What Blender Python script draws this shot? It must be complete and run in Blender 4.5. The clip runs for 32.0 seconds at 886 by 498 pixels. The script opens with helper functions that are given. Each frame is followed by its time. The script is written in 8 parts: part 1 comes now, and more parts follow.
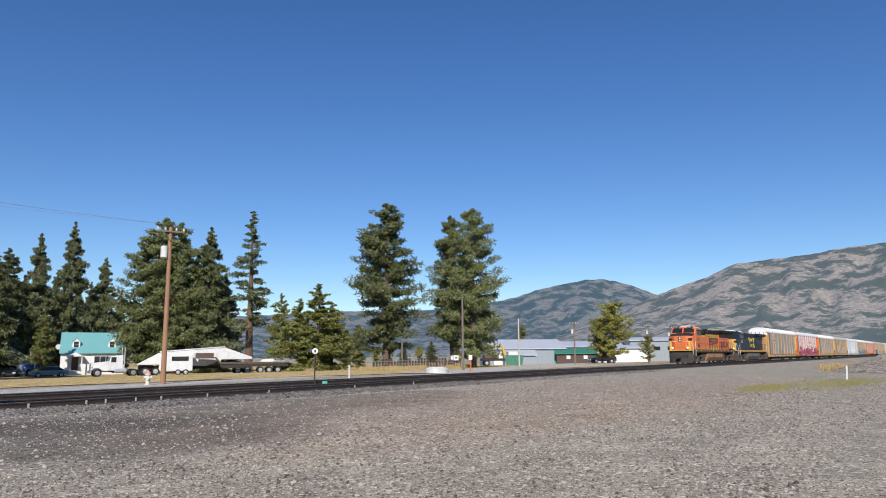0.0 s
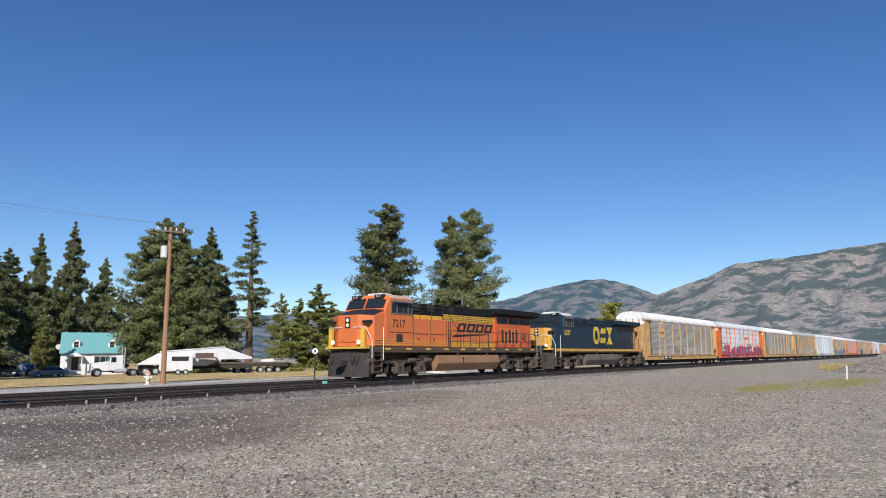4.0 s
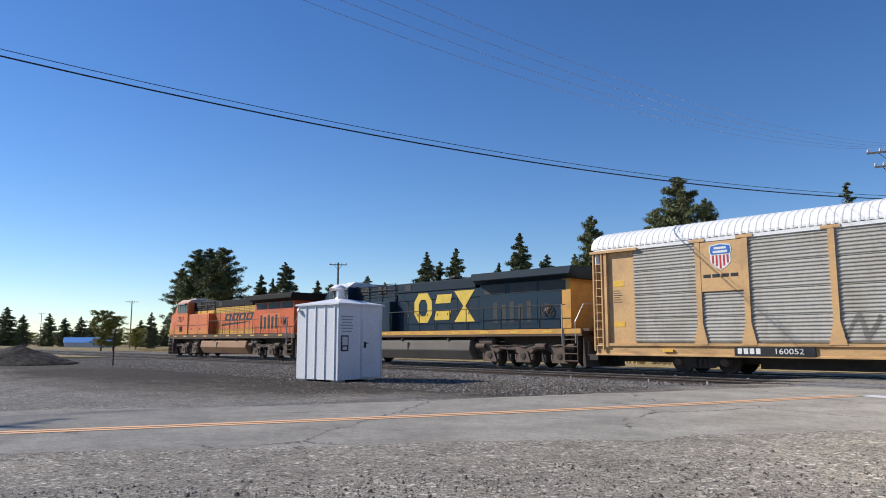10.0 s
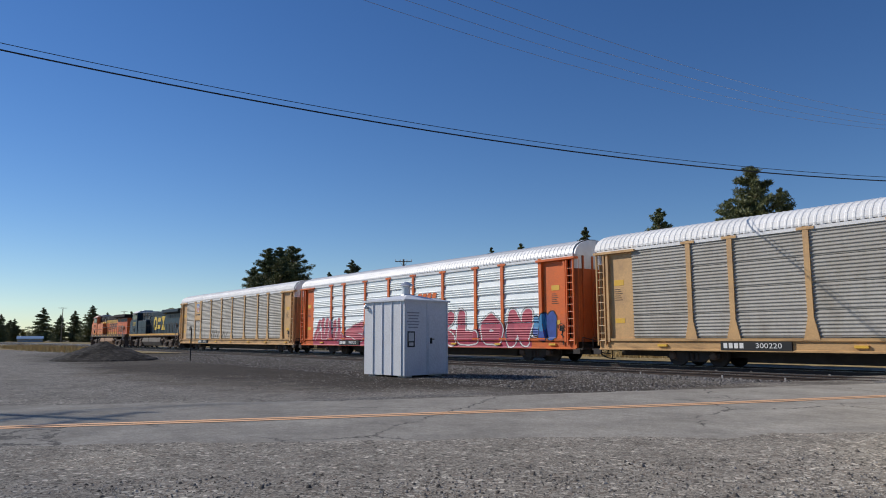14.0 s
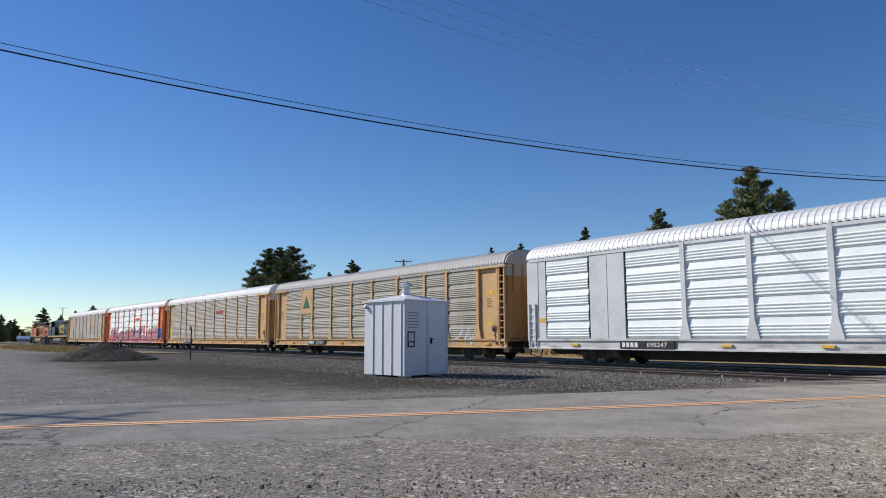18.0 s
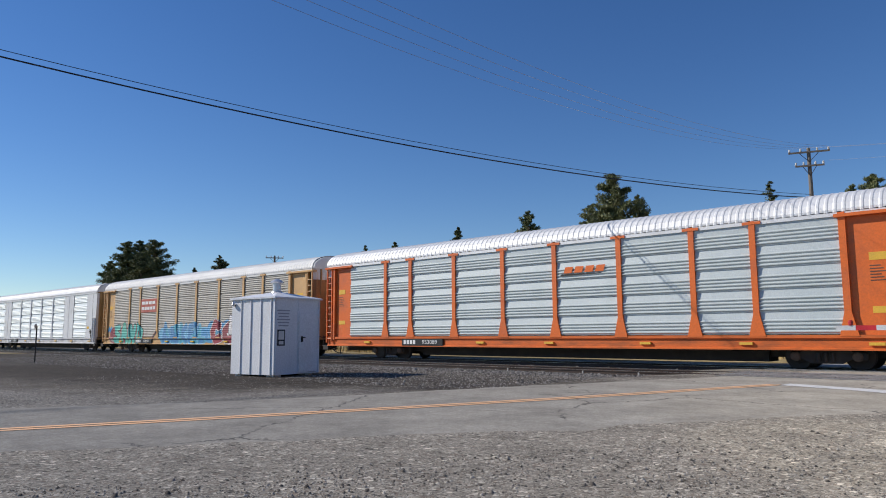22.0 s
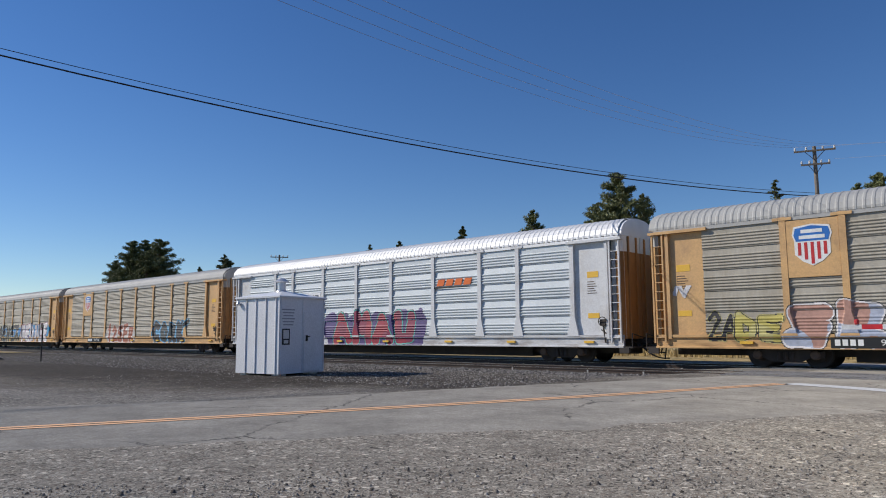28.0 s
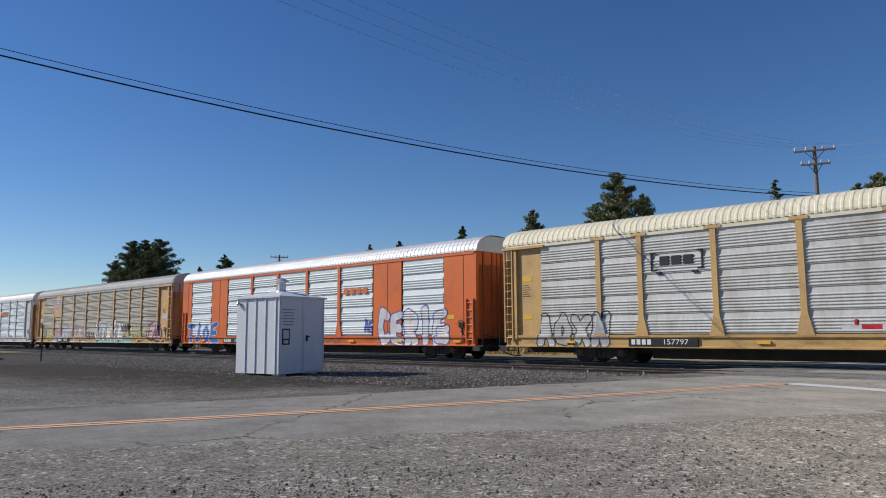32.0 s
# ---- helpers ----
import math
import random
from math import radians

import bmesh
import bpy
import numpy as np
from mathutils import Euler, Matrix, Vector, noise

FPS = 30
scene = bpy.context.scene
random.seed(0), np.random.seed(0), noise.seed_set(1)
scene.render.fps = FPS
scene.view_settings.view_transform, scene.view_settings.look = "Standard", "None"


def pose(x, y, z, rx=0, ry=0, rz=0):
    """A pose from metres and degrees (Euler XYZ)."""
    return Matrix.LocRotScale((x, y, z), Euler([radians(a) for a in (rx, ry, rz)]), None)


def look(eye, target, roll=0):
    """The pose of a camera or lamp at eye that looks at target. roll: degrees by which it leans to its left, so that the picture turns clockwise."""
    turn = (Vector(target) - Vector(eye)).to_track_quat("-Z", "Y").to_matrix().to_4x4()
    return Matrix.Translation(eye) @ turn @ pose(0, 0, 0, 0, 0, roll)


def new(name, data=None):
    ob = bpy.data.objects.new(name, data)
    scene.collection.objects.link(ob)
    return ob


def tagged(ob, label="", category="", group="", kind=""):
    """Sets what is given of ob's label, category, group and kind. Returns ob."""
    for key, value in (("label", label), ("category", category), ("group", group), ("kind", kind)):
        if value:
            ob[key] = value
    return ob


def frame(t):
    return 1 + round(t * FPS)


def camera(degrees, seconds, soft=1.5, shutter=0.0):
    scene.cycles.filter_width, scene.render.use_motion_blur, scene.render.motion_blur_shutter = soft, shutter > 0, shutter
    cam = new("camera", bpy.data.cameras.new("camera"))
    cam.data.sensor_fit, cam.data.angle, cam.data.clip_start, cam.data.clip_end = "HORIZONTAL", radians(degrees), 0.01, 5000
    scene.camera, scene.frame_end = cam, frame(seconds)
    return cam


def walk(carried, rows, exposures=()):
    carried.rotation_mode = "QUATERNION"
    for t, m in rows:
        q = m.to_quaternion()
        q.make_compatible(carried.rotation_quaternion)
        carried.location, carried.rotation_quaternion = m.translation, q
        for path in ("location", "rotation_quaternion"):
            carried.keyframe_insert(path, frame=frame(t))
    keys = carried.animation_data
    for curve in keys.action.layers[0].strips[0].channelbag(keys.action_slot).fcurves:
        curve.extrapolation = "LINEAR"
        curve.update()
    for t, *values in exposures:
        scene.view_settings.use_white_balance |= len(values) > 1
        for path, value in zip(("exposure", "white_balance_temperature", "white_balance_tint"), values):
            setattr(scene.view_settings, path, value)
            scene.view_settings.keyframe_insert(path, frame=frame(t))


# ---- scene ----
EYE = (0.0, 0.0, 1.18)


def view(az, el, roll):
    """The camera's pose: az from the +y axis towards +x, el upwards, both in degrees."""
    a, e = radians(az), radians(el)
    way = Vector((math.sin(a) * math.cos(e), math.cos(a) * math.cos(e), math.sin(e)))
    return look(EYE, Vector(EYE) + way, roll)


cam = camera(64.4, 32.0, 1.0)
PAN = [(0, 55.86, 8.65, -0.44), (2.5, 55.86, 8.65, -0.44), (4.6, 55.86, 8.65, -0.44), (4.7, 55.6, 8.6, -0.4), (4.8, 53.2, 8.45, -0.1),
       (4.9, 50.8, 8.3, 0.15), (5.0, 48.39, 8.13, 0.17), (5.3, 39.73, 7.89, -1.04), (5.5, 35.16, 8.06, -0.85), (6.0, 24.46, 8.31, -1.09),
       (6.5, 12.41, 8.42, -1.36), (7.0, 1.14, 8.38, -1.47), (7.5, -12.37, 7.99, -1.50), (8.0, -21.76, 7.87, -1.37), (8.5, -30.54, 7.61, -0.95),
       (9.0, -38.35, 7.09, -0.84), (9.5, -43.21, 7.33, -0.01), (10.0, -46.88, 7.47, -0.03), (10.5, -50.84, 7.44, 0.12), (11.0, -53.03, 7.30, 0.0),
       (11.5, -53.80, 7.20, 0.12), (12.0, -52.72, 7.16, 0.02), (12.5, -52.22, 7.14, -0.19), (13.0, -52.17, 7.14, -0.19), (16.0, -52.17, 7.14, -0.19),
       (19.1, -52.17, 7.14, -0.19), (19.5, -50.96, 6.80, -0.52), (20.0, -48.30, 6.66, -0.61), (20.5, -46.44, 6.73, -0.49), (21.0, -44.33, 7.01, -0.48),
       (21.5, -43.28, 6.88, -0.29), (22.0, -41.86, 6.94, -0.35), (22.5, -41.32, 6.83, -0.31), (23.0, -41.81, 6.74, -0.34), (23.4, -42.23, 6.87, -0.35),
       (28.0, -42.23, 6.87, -0.35), (32.0, -42.23, 6.87, -0.35)]
EXPOSURE = [(0, -0.02), (4.6, -0.02), (6, 0.4), (7, 0.48), (8, 0.45), (10, 0.17), (11, 0.02), (11.5, 0.05), (13, -0.3), (14, -0.32), (17, 0.03), (18, -0.08), (19, -0.5), (20.1, -0.4), (20.8, -0.15), (22, -0.14), (23, -0.15), (24, 0.05), (25, 0.17), (26.5, 0.1), (28, -0.2), (29, -0.2), (30, 0.0), (31, -0.26), (32, -0.3)]
walk(cam, [(t, view(az, el, roll)) for t, az, el, roll in PAN], EXPOSURE)

# ---- light ----
SUN_AZ, SUN_EL = 32.0, 34.0          # degrees between the sun's side and the track, and above the ground
world = bpy.data.worlds.new("sky")
scene.world = world
world.use_nodes = True
sky = world.node_tree.nodes.new("ShaderNodeTexSky")
sky.sky_type, sky.sun_disc = "NISHITA", False
sky.sun_elevation, sky.sun_rotation = radians(SUN_EL), radians(270 - SUN_AZ)
sky.air_density, sky.dust_density, sky.ozone_density, sky.altitude = 1.0, 0.0, 4.0, 600
deep = world.node_tree.nodes.new("ShaderNodeHueSaturation")
deep.inputs["Saturation"].default_value = 1.2
deep.inputs["Hue"].default_value = 0.509
world.node_tree.links.new(sky.outputs[0], deep.inputs["Color"])
world.node_tree.links.new(deep.outputs[0], world.node_tree.nodes["Background"].inputs[0])
world.node_tree.nodes["Background"].inputs[1].default_value = 0.115
sun = new("sun", bpy.data.lights.new("sun", "SUN"))
sun.data.energy, sun.data.angle, sun.data.color = 5.0, radians(0.53), (1.0, 0.93, 0.84)
sx, sy = -math.cos(radians(SUN_AZ)), -math.sin(radians(SUN_AZ))
sun.matrix_world = look((sx * 50, sy * 50, 50 * math.tan(radians(SUN_EL))), (0, 0, 0))

# ---- helpers for meshes ----


def box(bm, x0, x1, y0, y1, z0, z1):
    v = [bm.verts.new((x, y, z)) for x in (x0, x1) for y in (y0, y1) for z in (z0, z1)]
    for f in ((0, 1, 3, 2), (4, 6, 7, 5), (0, 4, 5, 1), (2, 3, 7, 6), (0, 2, 6, 4), (1, 5, 7, 3)):
        bm.faces.new([v[i] for i in f])


def prism(bm, pts, axis, a, b):
    """Extrudes a flat outline: axis x takes (y, z) pairs, y takes (x, z), z takes (x, y)."""
    def at(p, c):
        return {"x": (c, p[0], p[1]), "y": (p[0], c, p[1]), "z": (p[0], p[1], c)}[axis]
    lo, hi = [bm.verts.new(at(p, a)) for p in pts], [bm.verts.new(at(p, b)) for p in pts]
    n = len(pts)
    bm.faces.new(lo[::-1]), bm.faces.new(hi)
    for i in range(n):
        bm.faces.new((lo[i], lo[(i + 1) % n], hi[(i + 1) % n], hi[i]))


def hull(bm, pts):
    vs = [bm.verts.new(p) for p in pts]
    bmesh.ops.convex_hull(bm, input=vs)


def rod(bm, p, q, r, n=6, r2=None):
    p, q = Vector(p), Vector(q)
    d = (q - p).normalized()
    u = d.orthogonal().normalized()
    w = d.cross(u)
    r2 = r if r2 is None else r2
    a = [bm.verts.new(p + (u * math.cos(k * math.tau / n) + w * math.sin(k * math.tau / n)) * r) for k in range(n)]
    b = [bm.verts.new(q + (u * math.cos(k * math.tau / n) + w * math.sin(k * math.tau / n)) * r2) for k in range(n)]
    bm.faces.new(a[::-1]), bm.faces.new(b)
    for i in range(n):
        bm.faces.new((a[i], a[(i + 1) % n], b[(i + 1) % n], b[i]))


def tube(bm, pts, r, n=6):
    """One unbroken bent tube through pts."""
    pts = [Vector(p) for p in pts]
    rings = []
    u = None
    for i, p in enumerate(pts):
        d = (pts[min(i + 1, len(pts) - 1)] - pts[max(i - 1, 0)]).normalized()
        u = d.orthogonal().normalized() if u is None else (u - d * u.dot(d)).normalized()
        w = d.cross(u)
        rings.append([bm.verts.new(p + (u * math.cos(k * math.tau / n) + w * math.sin(k * math.tau / n)) * r) for k in range(n)])
    for a, b in zip(rings, rings[1:]):
        for i in range(n):
            bm.faces.new((a[i], a[(i + 1) % n], b[(i + 1) % n], b[i]))
    bm.faces.new(rings[0][::-1]), bm.faces.new(rings[-1])


def lathe(bm, prof, centre, axis="z", n=16):
    """Turns (radius, height) pairs round an axis through centre."""
    rings = []
    for r, h in prof:
        ring = []
        for k in range(n):
            c, s = r * math.cos(k * math.tau / n), r * math.sin(k * math.tau / n)
            p = {"z": (c, s, h), "y": (c, h, s), "x": (h, c, s)}[axis]
            ring.append(bm.verts.new(Vector(p) + Vector(centre)))
        rings.append(ring)
    for a, b in zip(rings, rings[1:]):
        for i in range(n):
            bm.faces.new((a[i], a[(i + 1) % n], b[(i + 1) % n], b[i]))
    bm.faces.new(rings[0][::-1]), bm.faces.new(rings[-1])


def soften(bm, w=0.02):
    bmesh.ops.recalc_face_normals(bm, faces=bm.faces[:])
    sharp = [e for e in bm.edges if len(e.link_faces) == 2 and e.calc_face_angle(0) > 0.5]
    bmesh.ops.bevel(bm, geom=sharp, offset=w, segments=1, affect="EDGES")


def mesh_of(name, bm, smooth=False):
    bmesh.ops.recalc_face_normals(bm, faces=bm.faces[:])
    me = bpy.data.meshes.new(name)
    bm.to_mesh(me)
    bm.free()
    if smooth:
        me.shade_smooth()
        me.set_sharp_from_angle(angle=radians(35))
    return me


def part_of(name, me, material, parent, label=""):
    """An object on a mesh that others may share, with a material of its own."""
    ob = new(name, me)
    if not me.materials:
        me.materials.append(None)
    ob.material_slots[0].link = "OBJECT"
    ob.material_slots[0].material = material
    ob.parent = parent
    if label:
        ob["label"] = label
    return ob


def part(name, bm, material, parent=None, label="", smooth=False):
    return part_of(name, mesh_of(name, bm, smooth), material, parent, label)


def thing(name, m, label, category, group="", kind=""):
    ob = new(name)
    ob.empty_display_size = 0.2
    ob.matrix_world = m
    return tagged(ob, label, category, group, kind)


def single(name, bm, material, label, category, m=None, group="", kind="", smooth=False):
    ob = part(name, bm, material, None, "", smooth)
    if m is not None:
        ob.matrix_world = m
    return tagged(ob, label, category, group, kind)


def words(name, body, size, material, parent, m, wide=1.0, align="CENTER"):
    """Raised lettering in the built-in font, facing -y when m has no turn."""
    cu = bpy.data.curves.new(name, "FONT")
    cu.body, cu.size, cu.extrude, cu.resolution_u = body, size, 0.003, 3
    cu.align_x, cu.align_y = align, "CENTER"
    tmp = bpy.data.objects.new(name, cu)
    me = bpy.data.meshes.new_from_object(tmp)
    bpy.data.objects.remove(tmp)
    me.transform(m @ pose(0, 0, 0, 90) @ Matrix.Diagonal((wide, 1, 1, 1)))
    return part_of(name, me, material, parent)


# ---- materials ----


def nodes_of(name):
    m = bpy.data.materials.new(name)
    m.use_nodes = True
    return m, m.node_tree, m.node_tree.nodes["Principled BSDF"]


def add(nt, kind, **values):
    n = nt.nodes.new(kind)
    for k, v in values.items():
        n.inputs[k.replace("_", " ")].default_value = v
    return n


def maths(nt, op, a, b=None, clamp=False):
    n = nt.nodes.new("ShaderNodeMath")
    n.operation, n.use_clamp = op, clamp
    for i, s in enumerate((a, b)):
        if s is None:
            continue
        if isinstance(s, (int, float)):
            n.inputs[i].default_value = s
        else:
            nt.links.new(s, n.inputs[i])
    return n.outputs[0]


def blend(nt, fac, a, b, kind="MIX"):
    n = nt.nodes.new("ShaderNodeMix")
    n.data_type, n.blend_type = "RGBA", kind
    for i, s in ((0, fac), (6, a), (7, b)):
        if isinstance(s, (int, float)):
            n.inputs[i].default_value = s
        elif isinstance(s, tuple):
            n.inputs[i].default_value = (*s, 1)
        else:
            nt.links.new(s, n.inputs[i])
    return n.outputs[2]


def step(nt, value, lo, hi):
    n = nt.nodes.new("ShaderNodeMapRange")
    n.interpolation_type = "SMOOTHSTEP"
    nt.links.new(value, n.inputs[0])
    n.inputs[1].default_value, n.inputs[2].default_value = lo, hi
    return n.outputs[0]


def noise_of(nt, vec, scale, detail=3.0, rough=0.6):
    n = add(nt, "ShaderNodeTexNoise", Scale=scale, Detail=detail, Roughness=rough)
    nt.links.new(vec, n.inputs["Vector"])
    return n.outputs["Fac"]


def coords(nt, stretch=(1, 1, 1), vary=False):
    tc = nt.nodes.new("ShaderNodeTexCoord")
    mp = nt.nodes.new("ShaderNodeMapping")
    mp.inputs["Scale"].default_value = stretch
    nt.links.new(tc.outputs["Object"], mp.inputs[0])
    if vary:
        oi = nt.nodes.new("ShaderNodeObjectInfo")
        mul = maths(nt, "MULTIPLY", oi.outputs["Random"], 37.0)
        nt.links.new(mul, mp.inputs["Location"])
    return mp.outputs[0]


def bumped(nt, bsdf, height, strength, dist=0.02):
    b = nt.nodes.new("ShaderNodeBump")
    b.inputs["Strength"].default_value, b.inputs["Distance"].default_value = strength, dist
    nt.links.new(height, b.inputs["Height"])
    nt.links.new(b.outputs[0], bsdf.inputs["Normal"])


def surface(name, colour, worn=None, rough=0.55, metal=0.0, scale=1.5, fine=30.0, amount=0.5, bump=0.15, stretch=(1, 1, 1), vary=False, gloss=0.5):
    """Paint, metal or wood with blotches, fine grain and wear."""
    m, nt, bsdf = nodes_of(name)
    vec = coords(nt, stretch, vary)
    worn = worn or tuple(c * 0.6 for c in colour)
    big = step(nt, noise_of(nt, vec, scale, 5.0, 0.65), 0.42, 0.72)
    small = noise_of(nt, vec, fine, 2.0)
    col = blend(nt, maths(nt, "MULTIPLY", big, amount), colour, worn)
    shade = nt.nodes.new("ShaderNodeMapRange")
    nt.links.new(small, shade.inputs[0])
    shade.inputs[3].default_value, shade.inputs[4].default_value = 0.78, 1.22
    col = blend(nt, 1.0, col, shade.outputs[0], "MULTIPLY")
    nt.links.new(col, bsdf.inputs["Base Color"])
    r = nt.nodes.new("ShaderNodeMapRange")
    nt.links.new(small, r.inputs[0])
    r.inputs[3].default_value, r.inputs[4].default_value = max(0.05, rough - 0.12), min(1, rough + 0.12)
    nt.links.new(r.outputs[0], bsdf.inputs["Roughness"])
    bsdf.inputs["Metallic"].default_value = metal
    bsdf.inputs["Specular IOR Level"].default_value = gloss
    if bump:
        bumped(nt, bsdf, small, bump, 0.01)
    return m


GLYPHS = {
    "O": (((0.5, 0.92), (0.12, 0.6), (0.2, 0.12), (0.7, 0.05), (0.9, 0.5), (0.5, 0.92)),), "K": (((0.15, 1), (0.15, 0)), ((0.9, 1), (0.2, 0.45), (0.95, 0))),
    "A": (((0.05, 0), (0.45, 1), (0.95, 0)), ((0.25, 0.35), (0.75, 0.35))), "R": (((0.15, 0), (0.15, 0.95), (0.85, 0.8), (0.75, 0.5), (0.2, 0.45), (0.95, 0)),),
    "E": (((0.95, 1), (0.15, 0.9), (0.1, 0.05), (0.95, 0)), ((0.15, 0.5), (0.75, 0.5))), "L": (((0.2, 1), (0.15, 0.05), (0.9, 0.1)),), "N": (((0.1, 0), (0.2, 1), (0.75, 0), (0.9, 1)),),
    "M": (((0.05, 0), (0.2, 1), (0.5, 0.4), (0.8, 1), (0.95, 0)),), "2": (((0.1, 0.75), (0.5, 1), (0.85, 0.7), (0.1, 0.05), (0.95, 0.05)),), "U": (((0.12, 1), (0.15, 0.1), (0.8, 0.1), (0.88, 1)),),
    "X": (((0.05, 1), (0.95, 0)), ((0.95, 1), (0.05, 0))), "/": (((0.1, 0.1), (0.9, 0.95)),), "~": (((0.05, 0.2), (0.35, 0.95), (0.6, 0.1), (0.95, 0.85)),), "o": (((0.45, 0.3), (0.55, 0.7)),),
    "C": (((0.9, 0.85), (0.4, 1), (0.1, 0.5), (0.4, 0), (0.95, 0.15)),), "S": (((0.9, 0.9), (0.2, 0.85), (0.3, 0.55), (0.85, 0.4), (0.7, 0.05), (0.05, 0.1)),), "D": (((0.15, 0), (0.15, 1), (0.9, 0.6), (0.8, 0.15), (0.15, 0)),),
    "I": (((0.5, 1), (0.5, 0)),), "1": (((0.25, 0.75), (0.55, 1), (0.5, 0)),), "P": (((0.15, 0), (0.15, 0.95), (0.85, 0.8), (0.75, 0.5), (0.2, 0.45)),), "Z": (((0.05, 0.95), (0.9, 0.95), (0.1, 0.05), (0.95, 0.05)),),
    "F": (((0.95, 1), (0.15, 0.9), (0.12, 0)), ((0.15, 0.5), (0.75, 0.5))), "<": (((0.95, 0.9), (0.1, 0.4), (0.9, 0.05)), ((0.3, 0.5), (0.9, 0.5))), "W": (((0.05, 1), (0.25, 0), (0.5, 0.7), (0.75, 0), (0.95, 1)),), "-": (((0.05, 0.5), (0.95, 0.45)),), "T": (((0.05, 0.95), (0.95, 0.95)), ((0.5, 0.95), (0.5, 0))), "J": (((0.6, 0.95), (0.6, 0.15), (0.1, 0.1)),)}


SPRAY_CELL = 0.025


def spray_paint_of(name):
    """Weathered paint whose colour is given face by face."""
    m, nt, bsdf = nodes_of(name)
    at_ = nt.nodes.new("ShaderNodeAttribute")
    at_.attribute_name = "paint"
    vec = coords(nt)
    shade = nt.nodes.new("ShaderNodeMapRange")
    nt.links.new(noise_of(nt, vec, 3.0, 6.0, 0.75), shade.inputs[0])
    shade.inputs[1].default_value, shade.inputs[2].default_value = 0.3, 0.7
    shade.inputs[3].default_value, shade.inputs[4].default_value = 0.58, 0.98
    nt.links.new(blend(nt, 1.0, at_.outputs["Color"], shade.outputs[0], "MULTIPLY"), bsdf.inputs["Base Color"])
    bsdf.inputs["Roughness"].default_value = 0.62
    return m


def wobble(x, z, k):
    return np.sin(x * 1.7 * k + 1.3 * np.sin(z * 2.1 * k + 0.7)) * np.cos(z * 1.9 * k + 0.8 * np.sin(x * 1.1 * k)) + 0.5 * np.sin(x * 4.3 * k + z * 3.1 * k)


def sprayed(car, pieces, depth_at):
    """Sprayed lettering low on a car's near side, as a skin of paint that follows the ribs.
    pieces: (strokes, x0, x1, z0, z1, half width, fill, fill_2, rim, edge)."""
    c = SPRAY_CELL
    nx, nz = int(27.0 / c), int(2.2 / c)
    x, z = np.meshgrid(0.2 + c * (np.arange(nx) + 0.5), 0.64 + c * (np.arange(nz) + 0.5), indexing="ij")
    wx, wz = x + 0.05 * wobble(x, z, 1.0), z + 0.035 * wobble(z, x, 1.3)
    cloud = wobble(x, z, 0.9) > 0.1
    colour, owner = np.zeros((nx, nz, 3)), np.full((nx, nz), -1)
    for place, (text, x0, x1, z0, z1, half, fill, fill_2, rim, edge) in enumerate(pieces):
        near_by, nearest, w = np.full(x.shape, 9.0), np.zeros(x.shape, int), (x1 - x0) / len(text)
        i0, i1 = max(0, int((x0 - 0.9) / c)), min(nx, int((x1 + 0.9) / c))
        px, pz = wx[i0:i1], wz[i0:i1]
        for n, ch in enumerate(text):
            tall = 0.94 + 0.14 * ((n * 7 + len(text)) % 3) / 2
            for line in GLYPHS.get(ch, ()):
                at_ = [(x0 + w * n + half * 0.8 + u * (w - half * 1.6), z0 + half + v * (z1 - z0 - 2 * half) * tall) for u, v in line]
                for (ax, az), (bx, bz) in zip(at_, at_[1:]):
                    dx, dz = bx - ax, bz - az
                    k = np.clip(((px - ax) * dx + (pz - az) * dz) / max(1e-6, dx * dx + dz * dz), 0, 1)
                    away = np.hypot(px - ax - k * dx, pz - az - k * dz)
                    nearest[i0:i1][away < near_by[i0:i1]] = n
                    near_by[i0:i1] = np.minimum(near_by[i0:i1], away)
        halo, ring = half + max(0.03, half * 0.2), half + max(0.05, half * 0.29)
        spray = near_by < ring
        for mask, tone in ((spray, edge), (near_by < halo, rim), ((near_by < half) & cloud, fill_2), ((near_by < half) & ~cloud, fill)):
            colour[mask] = tone
            owner[mask] = place * 20 + nearest[mask]
    gx, gz = np.meshgrid(0.2 + c * np.arange(nx + 1), 0.64 + c * np.arange(nz + 1), indexing="ij")
    gy = -(depth_at(gx, gz) + 0.007)
    spots = np.stack([gx.ravel(), gy.ravel(), gz.ravel()], axis=1)
    for place in sorted(set(owner[owner >= 0].tolist())):
        ids = np.argwhere(owner == place)
        number = ids[:, 0] * (nz + 1) + ids[:, 1]
        keep, quads = np.unique(np.stack([number, number + nz + 1, number + nz + 2, number + 1], axis=1), return_inverse=True)
        me = mesh_from("spray_lettering", spots[keep], quads.reshape(-1, 4))
        tone = me.attributes.new("paint", "FLOAT_COLOR", "FACE")
        tone.data.foreach_set("color", np.concatenate([colour[owner == place], np.ones((len(ids), 1))], axis=1).astype(np.float32).ravel())
        part_of("spray_lettering", me, SPRAY, car, "weathered spray-painted lettering")


def mesh_from(name, verts, faces):
    """A mesh from arrays of places and of faces with equally many corners."""
    me, n = bpy.data.meshes.new(name), faces.shape[1]
    me.vertices.add(len(verts))
    me.vertices.foreach_set("co", np.asarray(verts, np.float32).ravel())
    me.loops.add(faces.size)
    me.loops.foreach_set("vertex_index", np.asarray(faces, np.int32).ravel())
    me.polygons.add(len(faces))
    me.polygons.foreach_set("loop_start", np.arange(0, faces.size, n, dtype=np.int32))
    me.update(calc_edges=True)
    me.validate()
    return me


